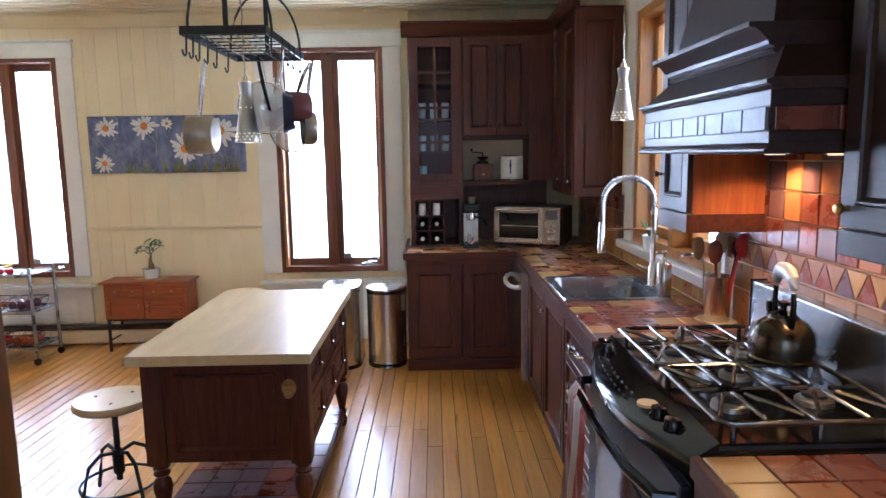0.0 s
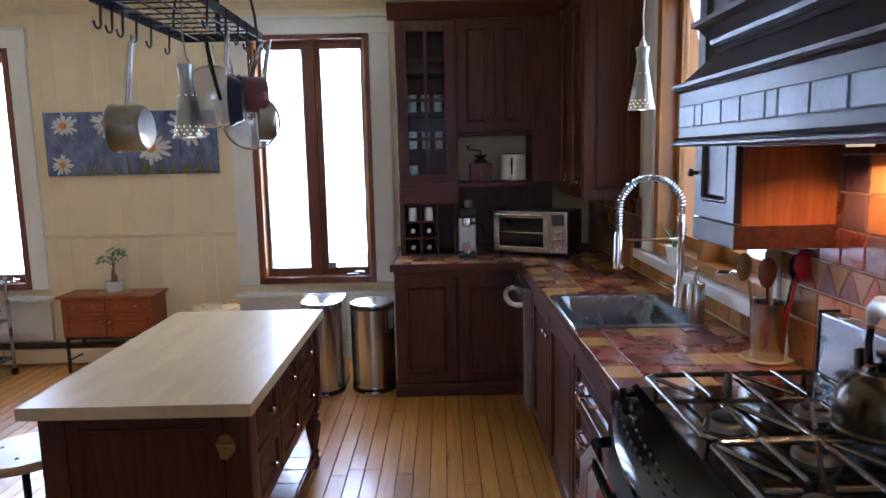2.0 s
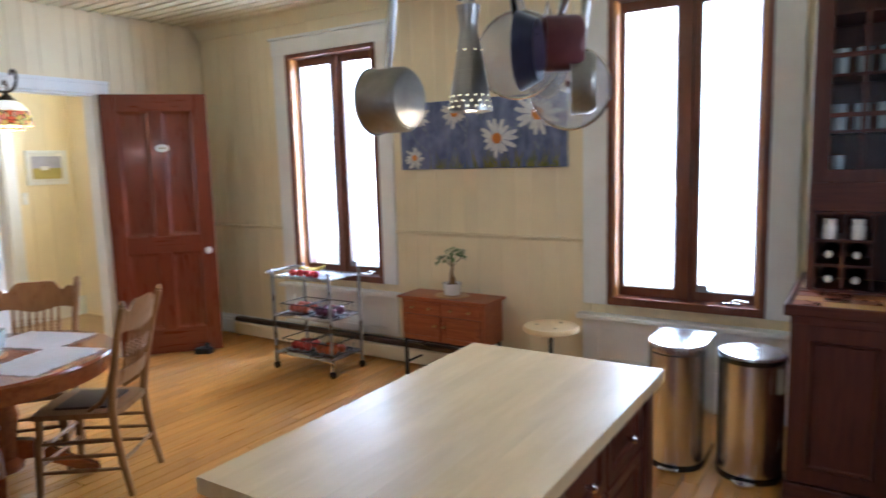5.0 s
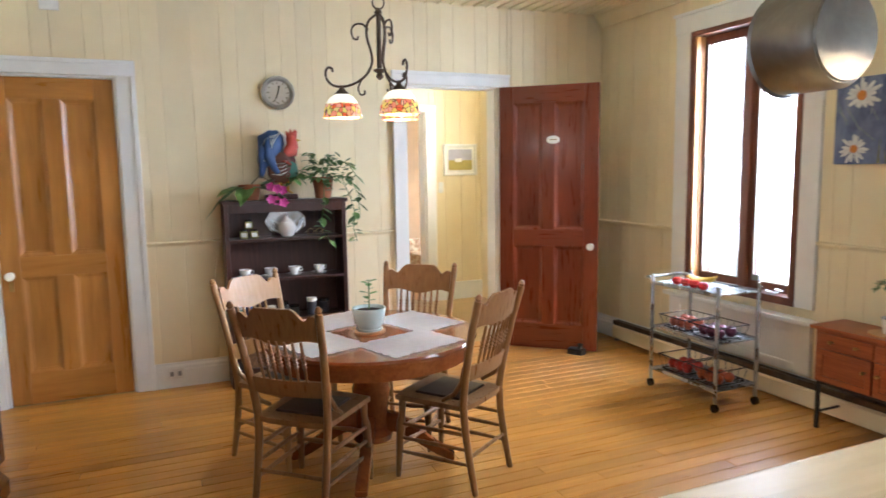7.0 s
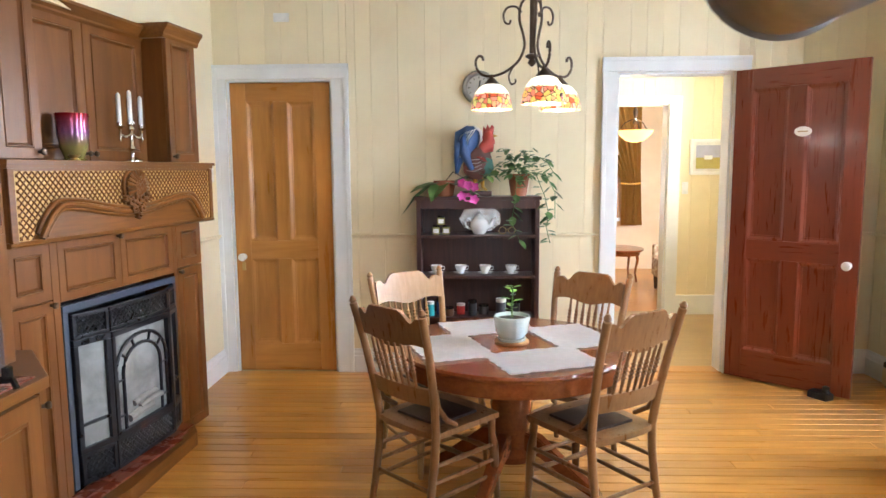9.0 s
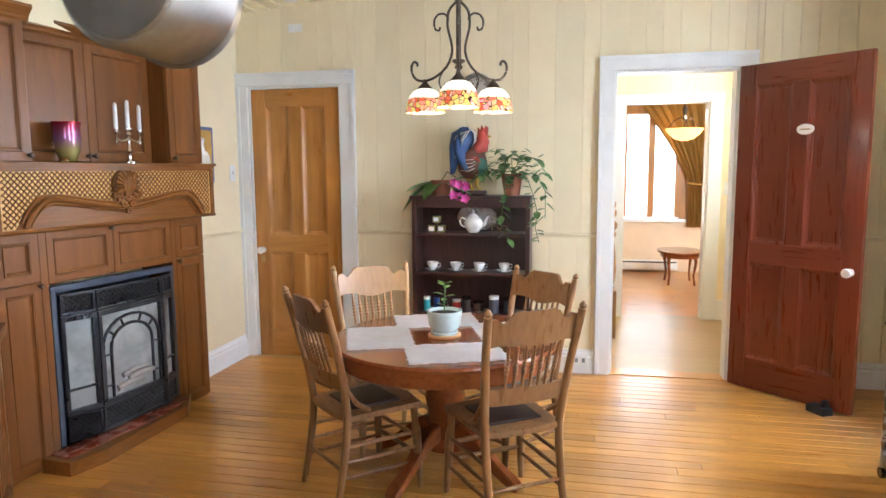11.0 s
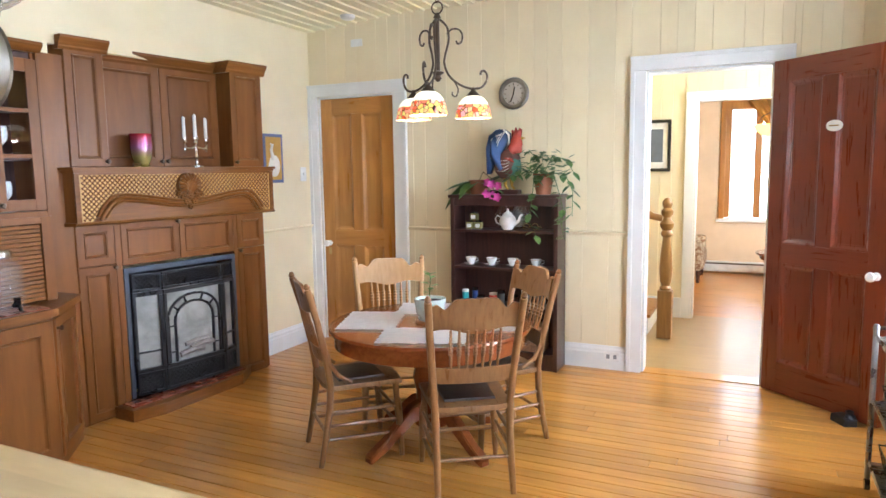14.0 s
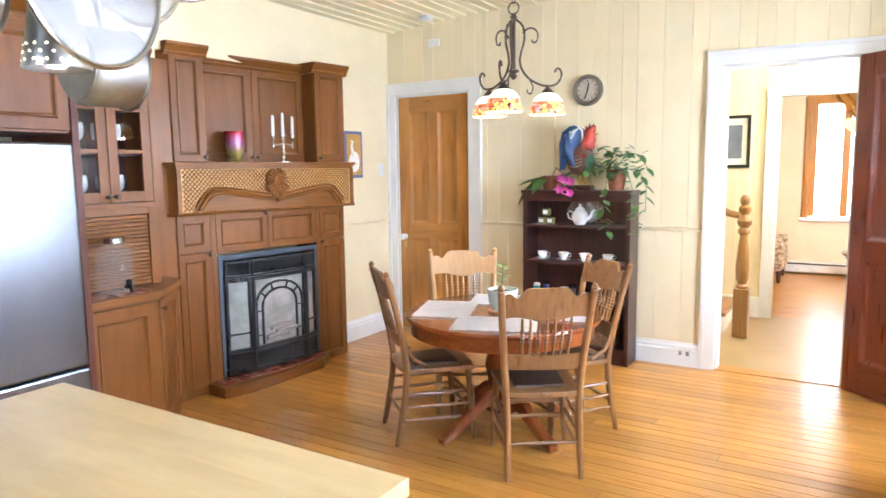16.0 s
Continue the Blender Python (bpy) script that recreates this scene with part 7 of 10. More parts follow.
part("cornice", sweep_y(bmesh.new(), [(min(0.24, y + 0.14), z - 0.012) for y, z in CR], -0.036, 0.868), o, om)

fb = thing("gas_fireplace", "black cast-iron gas fireplace insert with arched glass", "fireplace")
fb.matrix_basis = FM
fw_, fz0, fz1 = 0.834, 0.085, 0.908
bm = bmesh.new()
for a in ((0.0, fw_, 0.875, fz1), (0.0, 0.03, fz0, 0.875), (fw_ - 0.03, fw_, fz0, 0.875)):
    box(bm, a[0], a[1], -0.004, 0.018, a[2], a[3], 0.002)
part("surround", bm, M_of("slate_blue_trim", (0.05, 0.06, 0.085), 0.4), fb, "slate blue trim")
part("firebox", boxm(0.031, fw_ - 0.031, 0.16, 0.20, fz0, 0.875), M["castblack"], fb)
part("glass", boxm(0.06, fw_ - 0.06, 0.03, 0.036, 0.24, 0.74), M["firegl"], fb, "mottled grey glass")


def grille(x0, x1, z0, z1, yy, m=None):
    """Cast frame filled with crossing bars."""
    bm = bmesh.new()
    for a in ((x0, x1, z0, z0 + 0.016), (x0, x1, z1 - 0.016, z1), (x0, x0 + 0.016, z0 + 0.016, z1 - 0.016), (x1 - 0.016, x1, z0 + 0.016, z1 - 0.016)):
        box(bm, a[0], a[1], yy - 0.012, yy + 0.012, a[2], a[3], 0.003)
    box(bm, x0 + 0.01, x1 - 0.01, yy + 0.014, yy + 0.018, z0 + 0.01, z1 - 0.01)
    s = 0.03
    h_ = z1 - z0 - 0.032
    k_ = -8
    while x0 + k_ * s < x1:
        for sg in (1, -1):
            p, q = (x0 + k_ * s, z0 + 0.016), (x0 + k_ * s + h_, z1 - 0.016)
            if sg < 0:
                p, q = (p[0], z1 - 0.016), (q[0], z0 + 0.016)
            t0 = max(0.0, (x0 + 0.016 - p[0]) / h_)
            t1 = min(1.0, (x1 - 0.016 - p[0]) / h_)
            if t1 - t0 > 0.1:
                tube(bm, [(p[0] + (q[0] - p[0]) * t, yy, p[1] + (q[1] - p[1]) * t) for t in (t0, t1)], 0.0042, 5)
        k_ += 1
    part("grille", bm, M["castblack"], fb, "cast lattice grille", m=m)


# the insert is a shallow bay: a flat middle and two wings
BX0, BX1, BY = 0.215, fw_ - 0.165, -0.052
wl = Matrix.Translation((0.035, -0.006, 0)) @ Matrix.Rotation(math.atan2(BY + 0.006, BX0 - 0.035), 4, "Z")
wr = Matrix.Translation((BX1, BY, 0)) @ Matrix.Rotation(math.atan2(-0.006 - BY, fw_ - 0.035 - BX1), 4, "Z")
wlen = math.hypot(BX0 - 0.035, BY + 0.006)
wrlen = math.hypot(fw_ - 0.035 - BX1, BY + 0.006)
for z0_, z1_ in ((0.752, 0.865), (0.095, 0.235)):
    grille(0.004, wlen - 0.004, z0_, z1_, 0.0, wl)
    grille(BX0, BX1, z0_, z1_, BY)
    grille(0.004, wrlen - 0.004, z0_, z1_, 0.0, wr)
for m_, w_ in ((wl, wlen), (wr, wrlen)):
    bm = bmesh.new()
    for a in ((0.0, w_, 0.722, 0.750), (0.0, w_, 0.237, 0.262), (0.0, 0.022, 0.262, 0.722), (w_ - 0.026, w_, 0.262, 0.722), (0.022, w_ - 0.026, 0.36, 0.371)):
        box(bm, a[0], a[1], -0.013, 0.018, a[2], a[3], 0.003)
    part("side_door", bm, M["castblack"], fb, m=m_)
    part("side_glass", boxm(0.01, w_ - 0.01, 0.006, 0.010, 0.25, 0.735), M["firegl"], fb, "mottled grey glass", m=m_)
bm = bmesh.new()
for a in ((BX0, BX1, 0.722, 0.750), (BX0, BX1, 0.237, 0.262), (BX0, BX0 + 0.022, 0.262, 0.722), (BX1 - 0.022, BX1, 0.262, 0.722)):
    box(bm, a[0], a[1], BY - 0.016, BY + 0.018, a[2], a[3], 0.003)
part("door_frame", bm, M["castblack"], fb)
part("middle_glass", boxm(BX0 + 0.01, BX1 - 0.01, BY + 0.008, BY + 0.012, 0.25, 0.735), M["firegl"], fb, "mottled grey glass")
bm = bmesh.new()
cx_ = (BX0 + BX1) / 2
for rx, rz, arc in ((0.195, 0.545, 0.15), (0.145, 0.53, 0.115)):
    tube(bm, [(cx_ - rx, BY, 0.262), (cx_ - rx, BY, rz)] + [(cx_ - rx * math.cos(radians(a)), BY, rz + arc * math.sin(radians(a))) for a in range(15, 180, 15)] + [(cx_ + rx, BY, rz), (cx_ + rx, BY, 0.262)], 0.009, 6)
for a in (35, 68, 112, 145):
    c, s_ = math.cos(radians(a)), math.sin(radians(a))
    tube(bm, [(cx_ + 0.145 * c, BY, 0.53 + 0.115 * s_), (cx_ + 0.195 * c, BY, 0.545 + 0.15 * s_)], 0.007, 6)
for zz in (0.33, 0.50):
    for sg in (-1, 1):
        tube(bm, [(cx_ + sg * 0.145, BY, zz), (cx_ + sg * 0.195, BY, zz)], 0.006, 6)
part("arched_mullion", bm, M["castblack"], fb, "arched iron glazing bars", True)
for i, (x_, r_) in enumerate(((cx_ - 0.03, 0.04), (cx_ + 0.05, 0.034), (cx_ + 0.01, 0.03))):
    part("ceramic_log", tube(bmesh.new(), [(x_ - 0.09, BY + 0.002, 0.30 + 0.03 * i), (x_, BY - 0.003, 0.315 + 0.03 * i), (x_ + 0.09, BY + 0.004, 0.31 + 0.03 * i)], r_ * 0.5, 8), M_of("ash_grey_log", (0.24, 0.22, 0.20), 0.9, scale=20), fb)
ht_ = thing("hearth", "low oak-fronted hearth step with red brick tiles", "hearth")
ht_.matrix_basis = FM
hp = [(-0.115, 0.0), (-0.10, -0.17), (0.09, -0.205), (0.74, -0.145), (0.93, -0.002)]
part("step", prism(bmesh.new(), hp, 0.0, 0.072), o, ht_)
for i in range(9):
    a = -0.07 + i * 0.1
    part("tile", boxm(a, a + 0.096, -0.13 + max(0, i - 6) * 0.03, -0.075, 0.072, 0.080, bevel=0.002), M["tile_a"], ht_)
    part("tile", boxm(a, a + 0.096, -0.071, -0.008, 0.072, 0.080, bevel=0.002), M["tile_a"], ht_)
# sideboard with hutch, between fridge and fireplace
bf = thing("sideboard", "brown oak sideboard with a canted corner and tiled top", "sideboard")
bf.matrix_basis = southm(-1.69, 1.265)
prof = [(0.0, 0.0), (0.435, 0.0), (0.735, 0.25), (0.735, 0.44), (0.0, 0.44)]
part("body", prism(bmesh.new(), [(x_ * 0.995, y_ + 0.022) for x_, y_ in prof], 0.0, 0.79), M["oakv"], bf)
shaker(bf, 0.012, 0.425, 0.06, 0.77, fw=0.065, material=M["oakv"])
cn = shaker(bf, 0.01, 0.375, 0.06, 0.77, fw=0.05, material=M["oakv"], kn=(0.03, 0.72))
cn.matrix_basis = pose(0.437, 0.004, 0, 0, 0, math.degrees(math.atan2(0.25, 0.30)))
part("top", prism(bmesh.new(), [(x_ + (0.015 if x_ > 0.4 else 0), y_ - (0.018 if y_ < 0.3 else 0)) for x_, y_ in prof], 0.79, 0.828, 0.005), M["oak"], bf)
for i in range(4):
    part("tile", boxm(0.01 + i * 0.105, 0.11 + i * 0.105, 0.01, 0.12, 0.827, 0.833, bevel=0.002), M["tile_a"], bf)
    part("tile", boxm(0.01 + i * 0.105, 0.11 + i * 0.105, 0.125, 0.20, 0.827, 0.833, bevel=0.002), M["tile_a"], bf)
hu = thing("glazed_hutch", "oak hutch with glazed doors above a slatted roll front", "hutch")
hu.matrix_basis = southm(-1.69, 1.085)
for nm, a in (("side", (0.0, 0.03, 0.02, 0.24, 0.835, 2.10)), ("side", (0.555, 0.585, 0.02, 0.24, 0.835, 2.10)), ("back", (0.03, 0.555, 0.22, 0.24, 0.835, 2.10)), ("shelf", (0.03, 0.555, 0.03, 0.22, 1.275, 1.295)),
              ("top", (0.03, 0.555, 0.03, 0.22, 2.06, 2.10)), ("shelf", (0.03, 0.555, 0.04, 0.22, 1.555, 1.57)), ("shelf", (0.03, 0.555, 0.04, 0.22, 1.80, 1.815))):
    part(nm, boxm(*a), M["oakv"] if nm == "side" else M["walnut"], hu)
for a in ((0.0, 0.10, 0.835, 1.27), (0.53, 0.585, 0.835, 1.27), (0.10, 0.53, 1.235, 1.27), (0.0, 0.055, 1.27, 2.10), (0.57, 0.585, 1.27, 2.10), (0.055, 0.57, 1.27, 1.30)):
    part("face_frame", boxm(a[0], a[1], 0.0, 0.021, a[2], a[3], bevel=0.002), M["oakv"], hu)
part("filler_board", boxm(0.586, 0.91, 0.225, 0.244, 0.0, 2.14, bevel=0.002), M["oakv"], hu)
for i in range(18):
    part("slat", boxm(0.10, 0.53, 0.012, 0.026, 0.84 + i * 0.0218, 0.859 + i * 0.0218, bevel=0.004), o, hu)
for x0, x1, kx in ((0.058, 0.311, 0.29), (0.315, 0.568, 0.336)):
    gdo = None
    for a in ((x0, x0 + 0.055, 1.303, 2.055), (x1 - 0.055, x1, 1.303, 2.055), (x0 + 0.055, x1 - 0.055, 1.303, 1.36), (x0 + 0.055, x1 - 0.055, 1.99, 2.055), (x0 + 0.055, x1 - 0.055, 1.565, 1.585), (x0 + 0.055, x1 - 0.055, 1.79, 1.81)):
        if gdo is None:
            gdo = part("glazed_door", boxm(a[0], a[1], 0.0, 0.02, a[2], a[3], bevel=0.002), M["oakv"], hu, "oak door with three panes")
        else:
            part("door_bar", boxm(a[0], a[1], 0.0, 0.02, a[2], a[3], bevel=0.002), M["oakv"], gdo)
    for za, zb in ((1.36, 1.565), (1.585, 1.79), (1.81, 1.99)):
        p_ = part("pane", boxm(x0 + 0.055, x1 - 0.055, 0.008, 0.012, za, zb), M["clear"], gdo)
        p_.visible_shadow = False
    knob(gdo, kx, 0.0, 1.335)
part("cornice", sweep_y(bmesh.new(), [(0.0, 2.09), (-0.012, 2.10), (-0.03, 2.125), (-0.03, 2.14), (0.24, 2.14), (0.24, 2.09)], 0, 0.595), o, hu)
for i in range(8):
    g = thing("wine_glass", "stemmed glass on the hutch shelf", "glass", -1.69 - 0.12 - 0.105 * (i % 4), 0.97, 1.2955 if i < 4 else 1.5705, 0, "hutch stemware")
    part("bowl", lathe(bmesh.new(), [(0.03, 0), (0.028, 0.004), (0.004, 0.008), (0.004, 0.06), (0.026, 0.085), (0.032, 0.12), (0.027, 0.155), (0.025, 0.154), (0.03, 0.12), (0.024, 0.09), (0.0001, 0.066)], 14), M["pale_glassware"], g, smooth=True)

dj = thing("drink_dispenser", "large clear glass drink jar with a tap and lid", "drink dispenser", -1.93, 1.185, 0.834)
p_ = part("jar", lathe(bmesh.new(), [(0.085, 0), (0.095, 0.008), (0.095, 0.20), (0.085, 0.23), (0.055, 0.25), (0.055, 0.28), (0.051, 0.28), (0.051, 0.252), (0.08, 0.228), (0.09, 0.2), (0.09, 0.012), (0.0001, 0.01)], 32), thin("thin_jar_glass", (0.55, 0.6, 0.65), 0.06, 0.03), dj, "clear glass", True)
p_.visible_shadow = False
part("lid", lathe(bmesh.new(), [(0.058, 0.268), (0.058, 0.292), (0.05, 0.30), (0.0001, 0.302)], 24), M["steel"], dj, smooth=True)
part("tap", tube(bmesh.new(), [(0, 0.09, 0.045), (0, 0.13, 0.045), (0, 0.14, 0.02)], [0.012, 0.01, 0.009]), M["black"], dj, smooth=True)
part("tap_lever", boxm(-0.012, 0.012, 0.105, 0.125, 0.05, 0.085, bevel=0.003), M["black"], dj)

# fridge and its housing
fg = thing("refrigerator", "tall brushed stainless steel refrigerator", "refrigerator")
fg.matrix_basis = southm(-0.905, 1.405)
part("cabinet", boxm(0.0, 0.735, 0.06, 0.72, 0.02, 1.60), M["grey"], fg)
d = part("fridge_door", boxm(0.003, 0.732, 0.0, 0.06, 0.56, 1.60, bevel=0.012), M["fridgesteel"], fg, "brushed steel upper door")
part("handle", tube(bmesh.new(), [(0.06, 0.0, 0.68), (0.06, -0.045, 0.70), (0.06, -0.045, 1.42), (0.06, 0.0, 1.44)], 0.013), M["steel"], d, "", True)
d = part("freezer_drawer", boxm(0.003, 0.732, 0.0, 0.06, 0.07, 0.55, bevel=0.012), M["fridgesteel"], fg, "brushed steel freezer drawer")
part("handle", tube(bmesh.new(), [(0.10, 0.0, 0.48), (0.11, -0.045, 0.48), (0.62, -0.045, 0.48), (0.63, 0.0, 0.48)], 0.013), M["steel"], d, "", True)
part("kick_plate", boxm(0.01, 0.725, 0.05, 0.3, 0.0, 0.065), M["black"], fg)
fh = thing("fridge_housing", "cherry wood side panels and cabinets round the refrigerator", "cabinet")
fh.matrix_basis = southm(-0.79, 1.375)
part("side_panel", boxm(0.0, 0.045, 0.0, 0.76, 0.0, 2.16, bevel=0.003), M["oakv"], fh)
part("side_panel", boxm(0.862, 0.895, 0.0, 0.62, 0.0, 2.16, bevel=0.003), M["cherry"], fh)
part("carcass", boxm(0.046, 0.861, 0.022, 0.62, 1.645, 2.16), M["oakv"], fh)
shaker(fh, 0.05, 0.453, 1.655, 2.12, material=M["oakv"], kn=(0.43, 1.70))
shaker(fh, 0.458, 0.857, 1.655, 2.12, material=M["oakv"], kn=(0.48, 1.70))
part("cornice", sweep_y(bmesh.new(), [(0.0, 2.15), (-0.012, 2.16), (-0.035, 2.19), (-0.035, 2.205), (0.6, 2.205), (0.6, 2.15)], -0.02, 0.895), o, fh)

# things on the mantel
vs = thing("glass_vase", "iridescent red and gold glass vase on the mantel", "vase", -3.035, 0.888, 1.523)
vm = bpy.data.materials.new("iridescent_glass")
vm.use_nodes = True
_vn, _vl = vm.node_tree.nodes, vm.node_tree.links
_tc, _sx, _rp = _vn.new("ShaderNodeTexCoord"), _vn.new("ShaderNodeSeparateXYZ"), _vn.new("ShaderNodeValToRGB")
_vl.new(_tc.outputs["Object"], _sx.inputs[0])
_ml = _vn.new("ShaderNodeMath")
_ml.operation, _ml.inputs[1].default_value = "MULTIPLY", 5.0
_vl.new(_sx.outputs[2], _ml.inputs[0])
_vl.new(_ml.outputs[0], _rp.inputs[0])
for i, (p_, c_) in enumerate(((0.0, (0.35, 0.28, 0.06)), (0.3, (0.45, 0.38, 0.12)), (0.6, (0.35, 0.15, 0.3)), (1.0, (0.4, 0.02, 0.03)))):
    e_ = _rp.color_ramp.elements[i] if i < 2 else _rp.color_ramp.elements.new(p_)
    e_.position, e_.color = p_, (*c_, 1)
_vb = _vn["Principled BSDF"]
_vl.new(_rp.outputs[0], _vb.inputs["Base Color"])
_vb.inputs["Roughness"].default_value, _vb.inputs["Metallic"].default_value = 0.15, 0.55
part("body", lathe(bmesh.new(), [(0.045, 0), (0.05, 0.006), (0.04, 0.012), (0.058, 0.06), (0.066, 0.12), (0.064, 0.17), (0.07, 0.205), (0.067, 0.205), (0.06, 0.17), (0.06, 0.1), (0.0001, 0.02)], 28), vm, vs, smooth=True)
tl_ = thing("tealight_cup", "tiny brass tealight cup on the mantel", "candle holder", -2.955, 0.935, 1.523)
part("cup", lathe(bmesh.new(), [(0.022, 0), (0.024, 0.004), (0.012, 0.01), (0.026, 0.024), (0.022, 0.024), (0.0001, 0.014)], 18), M["brass"], tl_, smooth=True)
cd = thing("candelabra", "silver three-armed candelabra with white candles", "candelabra", -3.42, 0.955, 1.523, -8)
sv = M["chrome"]
part("stem", lathe(bmesh.new(), [(0.05, 0), (0.05, 0.005), (0.03, 0.015), (0.012, 0.025), (0.01, 0.05), (0.018, 0.065), (0.01, 0.08), (0.009, 0.15), (0.016, 0.16), (0.012, 0.175), (0.022, 0.185), (0.022, 0.195), (0.012, 0.2)], 20), sv, cd, smooth=True)
for sg in (-1, 1):
    part("arm", tube(bmesh.new(), [(0, 0, 0.14), (sg * 0.03, 0, 0.125), (sg * 0.06, 0, 0.12), (sg * 0.083, 0, 0.135), (sg * 0.085, 0, 0.155)], 0.006), sv, cd, "", True)
    part("drip_cup", lathe(bmesh.new(), [(0.004, 0.10), (0.007, 0.115), (0.006, 0.15), (0.012, 0.16), (0.024, 0.17), (0.012, 0.175), (0.013, 0.188)], 16, (sg * 0.085, 0, 0)), sv, cd, smooth=True)
for x_, z_ in ((-0.085, 0.175), (0, 0.195), (0.085, 0.175)):
    part("candle", lathe(bmesh.new(), [(0.0115, z_), (0.011, z_ + 0.145), (0.004, z_ + 0.155), (0.0001, z_ + 0.157)], 14, (x_, 0, 0)), M["ceramic"], cd, "white taper candle", True)

# goose picture and switch on the south wall
pc = thing("small_picture", "small framed picture of a white goose on blue and gold", "picture")
pc.matrix_basis = southm(-4.215, SY + 0.012)
part("board", boxm(0, 0.235, -0.012, 0.01, 1.395, 1.785, bevel=0.003), M_of("picture_blue", (0.10, 0.12, 0.25), 0.5, scale=12), pc)
part("painted_field", boxm(0.025, 0.21, -0.0145, -0.011, 1.42, 1.76), M_of("picture_gold", (0.45, 0.26, 0.05), 0.5, scale=10), pc)
part("painted_goose", lathe(bmesh.new(), [(0.07, -0.0146), (0.06, -0.0165), (0.0001, -0.017)], 18, (0.12, 0, 1.53), "y", 1.25), M["offwhite"], pc)
part("painted_neck", tube(bmesh.new(), [(0.10, -0.0155, 1.58), (0.085, -0.0155, 1.66), (0.10, -0.0155, 1.70), (0.075, -0.0155, 1.705)], [0.018, 0.014, 0.014, 0.005], 6), M["offwhite"], pc)
sw = thing("light_switch", "white light switch plate on the wall", "light switch")
sw.matrix_basis = southm(-4.70, SY + 0.001)
part("plate", boxm(0, 0.08, -0.006, 0, 1.40, 1.52, bevel=0.003), M["offwhite"], sw)
part("toggle", boxm(0.034, 0.046, -0.014, -0.005, 1.45, 1.475, bevel=0.002), M["offwhite"], sw)

# ---------------------------------------------------------------- west wall
WM = lambda y, x=WX: pose(x, y, 0, 0, 0, 90)
bk = thing("bookcase", "dark walnut open bookcase with tea things and jars", "bookcase")
bk.matrix_basis = WM(2.285, -4.625)
BW, BD, BH = 0.835, 0.225, 1.27
for n_, a in (("side", (0, 0.03, 0, BD, 0, BH)), ("side", (BW - 0.03, BW, 0, BD, 0, BH)), ("top", (-0.012, BW + 0.012, -0.015, BD, BH - 0.002, BH + 0.022)), ("shelf", (0.03, BW - 0.03, 0.0, BD - 0.012, 0.10, 0.125)), ("shelf", (0.03, BW - 0.03, 0.0, BD - 0.012, 0.44, 0.46)),
              ("shelf", (0.03, BW - 0.03, 0.0, BD - 0.012, 0.73, 0.75)), ("shelf", (0.03, BW - 0.03, 0.0, BD - 0.012, 1.01, 1.03)), ("back", (0.03, BW - 0.03, BD - 0.012, BD, 0, BH - 0.002)), ("plinth", (0.03, BW - 0.03, 0.01, 0.03, 0, 0.10)), ("top_rail", (0.03, BW - 0.03, 0.002, 0.02, BH - 0.06, BH - 0.002))):
    part(n_, boxm(*a, bevel=0.003), M["walnut"], bk)


def onshelf(u, v, z):
    """A place on the bookcase: along its width, back from its front, height."""
    return (-4.625 - v, 2.285 + u, z)


tp = thing("teapot", "white porcelain teapot with a domed lid", "teapot", *onshelf(0.43, 0.09, 1.0305), 90)
part("body", lathe(bmesh.new(), [(0.035, 0), (0.04, 0.005), (0.062, 0.04), (0.066, 0.065), (0.055, 0.095), (0.038, 0.108)], 24), M["ceramic"], tp, smooth=True)
part("lid", lathe(bmesh.new(), [(0.041, 0.107), (0.03, 0.125), (0.012, 0.135), (0.008, 0.142), (0.012, 0.152), (0.0001, 0.16)], 20), M["ceramic"], tp, smooth=True)
part("spout", tube(bmesh.new(), [(0.055, 0, 0.045), (0.085, 0, 0.065), (0.095, 0, 0.10), (0.115, 0, 0.115)], [0.016, 0.012, 0.009, 0.007], 10), M["ceramic"], tp, smooth=True)
part("handle", tube(bmesh.new(), [(-0.055, 0, 0.09), (-0.085, 0, 0.105), (-0.10, 0, 0.08), (-0.09, 0, 0.05), (-0.06, 0, 0.035)], 0.006, 8), M["ceramic"], tp, smooth=True)
pl = thing("silver_tray", "octagonal silver tray leaning at the back of the shelf", "tray", *onshelf(0.44, 0.19, 1.0305), 90)
trb = front(bmesh.new(), [(0.15 * math.cos(radians(a)), 0.10 + 0.10 * math.sin(radians(a))) for a in range(20, 380, 40)], -0.004, 0.004)
part("plate", trb, M["steel"], pl)
for k, (u, z_) in enumerate(((0.13, 1.0305), (0.20, 1.0305), (0.165, 1.0965))):
    j = thing("honey_jar", "small square jar of pale green preserve", "jar", *onshelf(u, 0.08, z_), 90, "preserve jars")
    part("jar", boxm(-0.027, 0.027, -0.027, 0.027, 0, 0.052, bevel=0.006), M_of("olive_glass", (0.22, 0.20, 0.07), 0.15), j)
    part("lid", lathe(bmesh.new(), [(0.022, 0.052), (0.022, 0.064), (0.0001, 0.0645)], 14), M["black"], j)
    part("label", boxm(-0.018, 0.018, -0.0285, -0.0272, 0.012, 0.04), M["offwhite"], j)
sg_ = thing("eyeglasses", "pair of round wire eyeglasses lying on the shelf", "eyeglasses", *onshelf(0.62, 0.05, 1.0325), 90)
bm = bmesh.new()
for c in (-0.032, 0.032):
    tube(bm, [(c + 0.024 * math.cos(a * 0.5236), 0, 0.026 + 0.024 * math.sin(a * 0.5236)) for a in range(12)], 0.002, 5, True)
tube(bm, [(-0.008, 0, 0.03), (0.008, 0, 0.03)], 0.002, 5)
tube(bm, [(-0.056, 0, 0.03), (-0.056, 0.10, 0.012)], 0.002, 5)
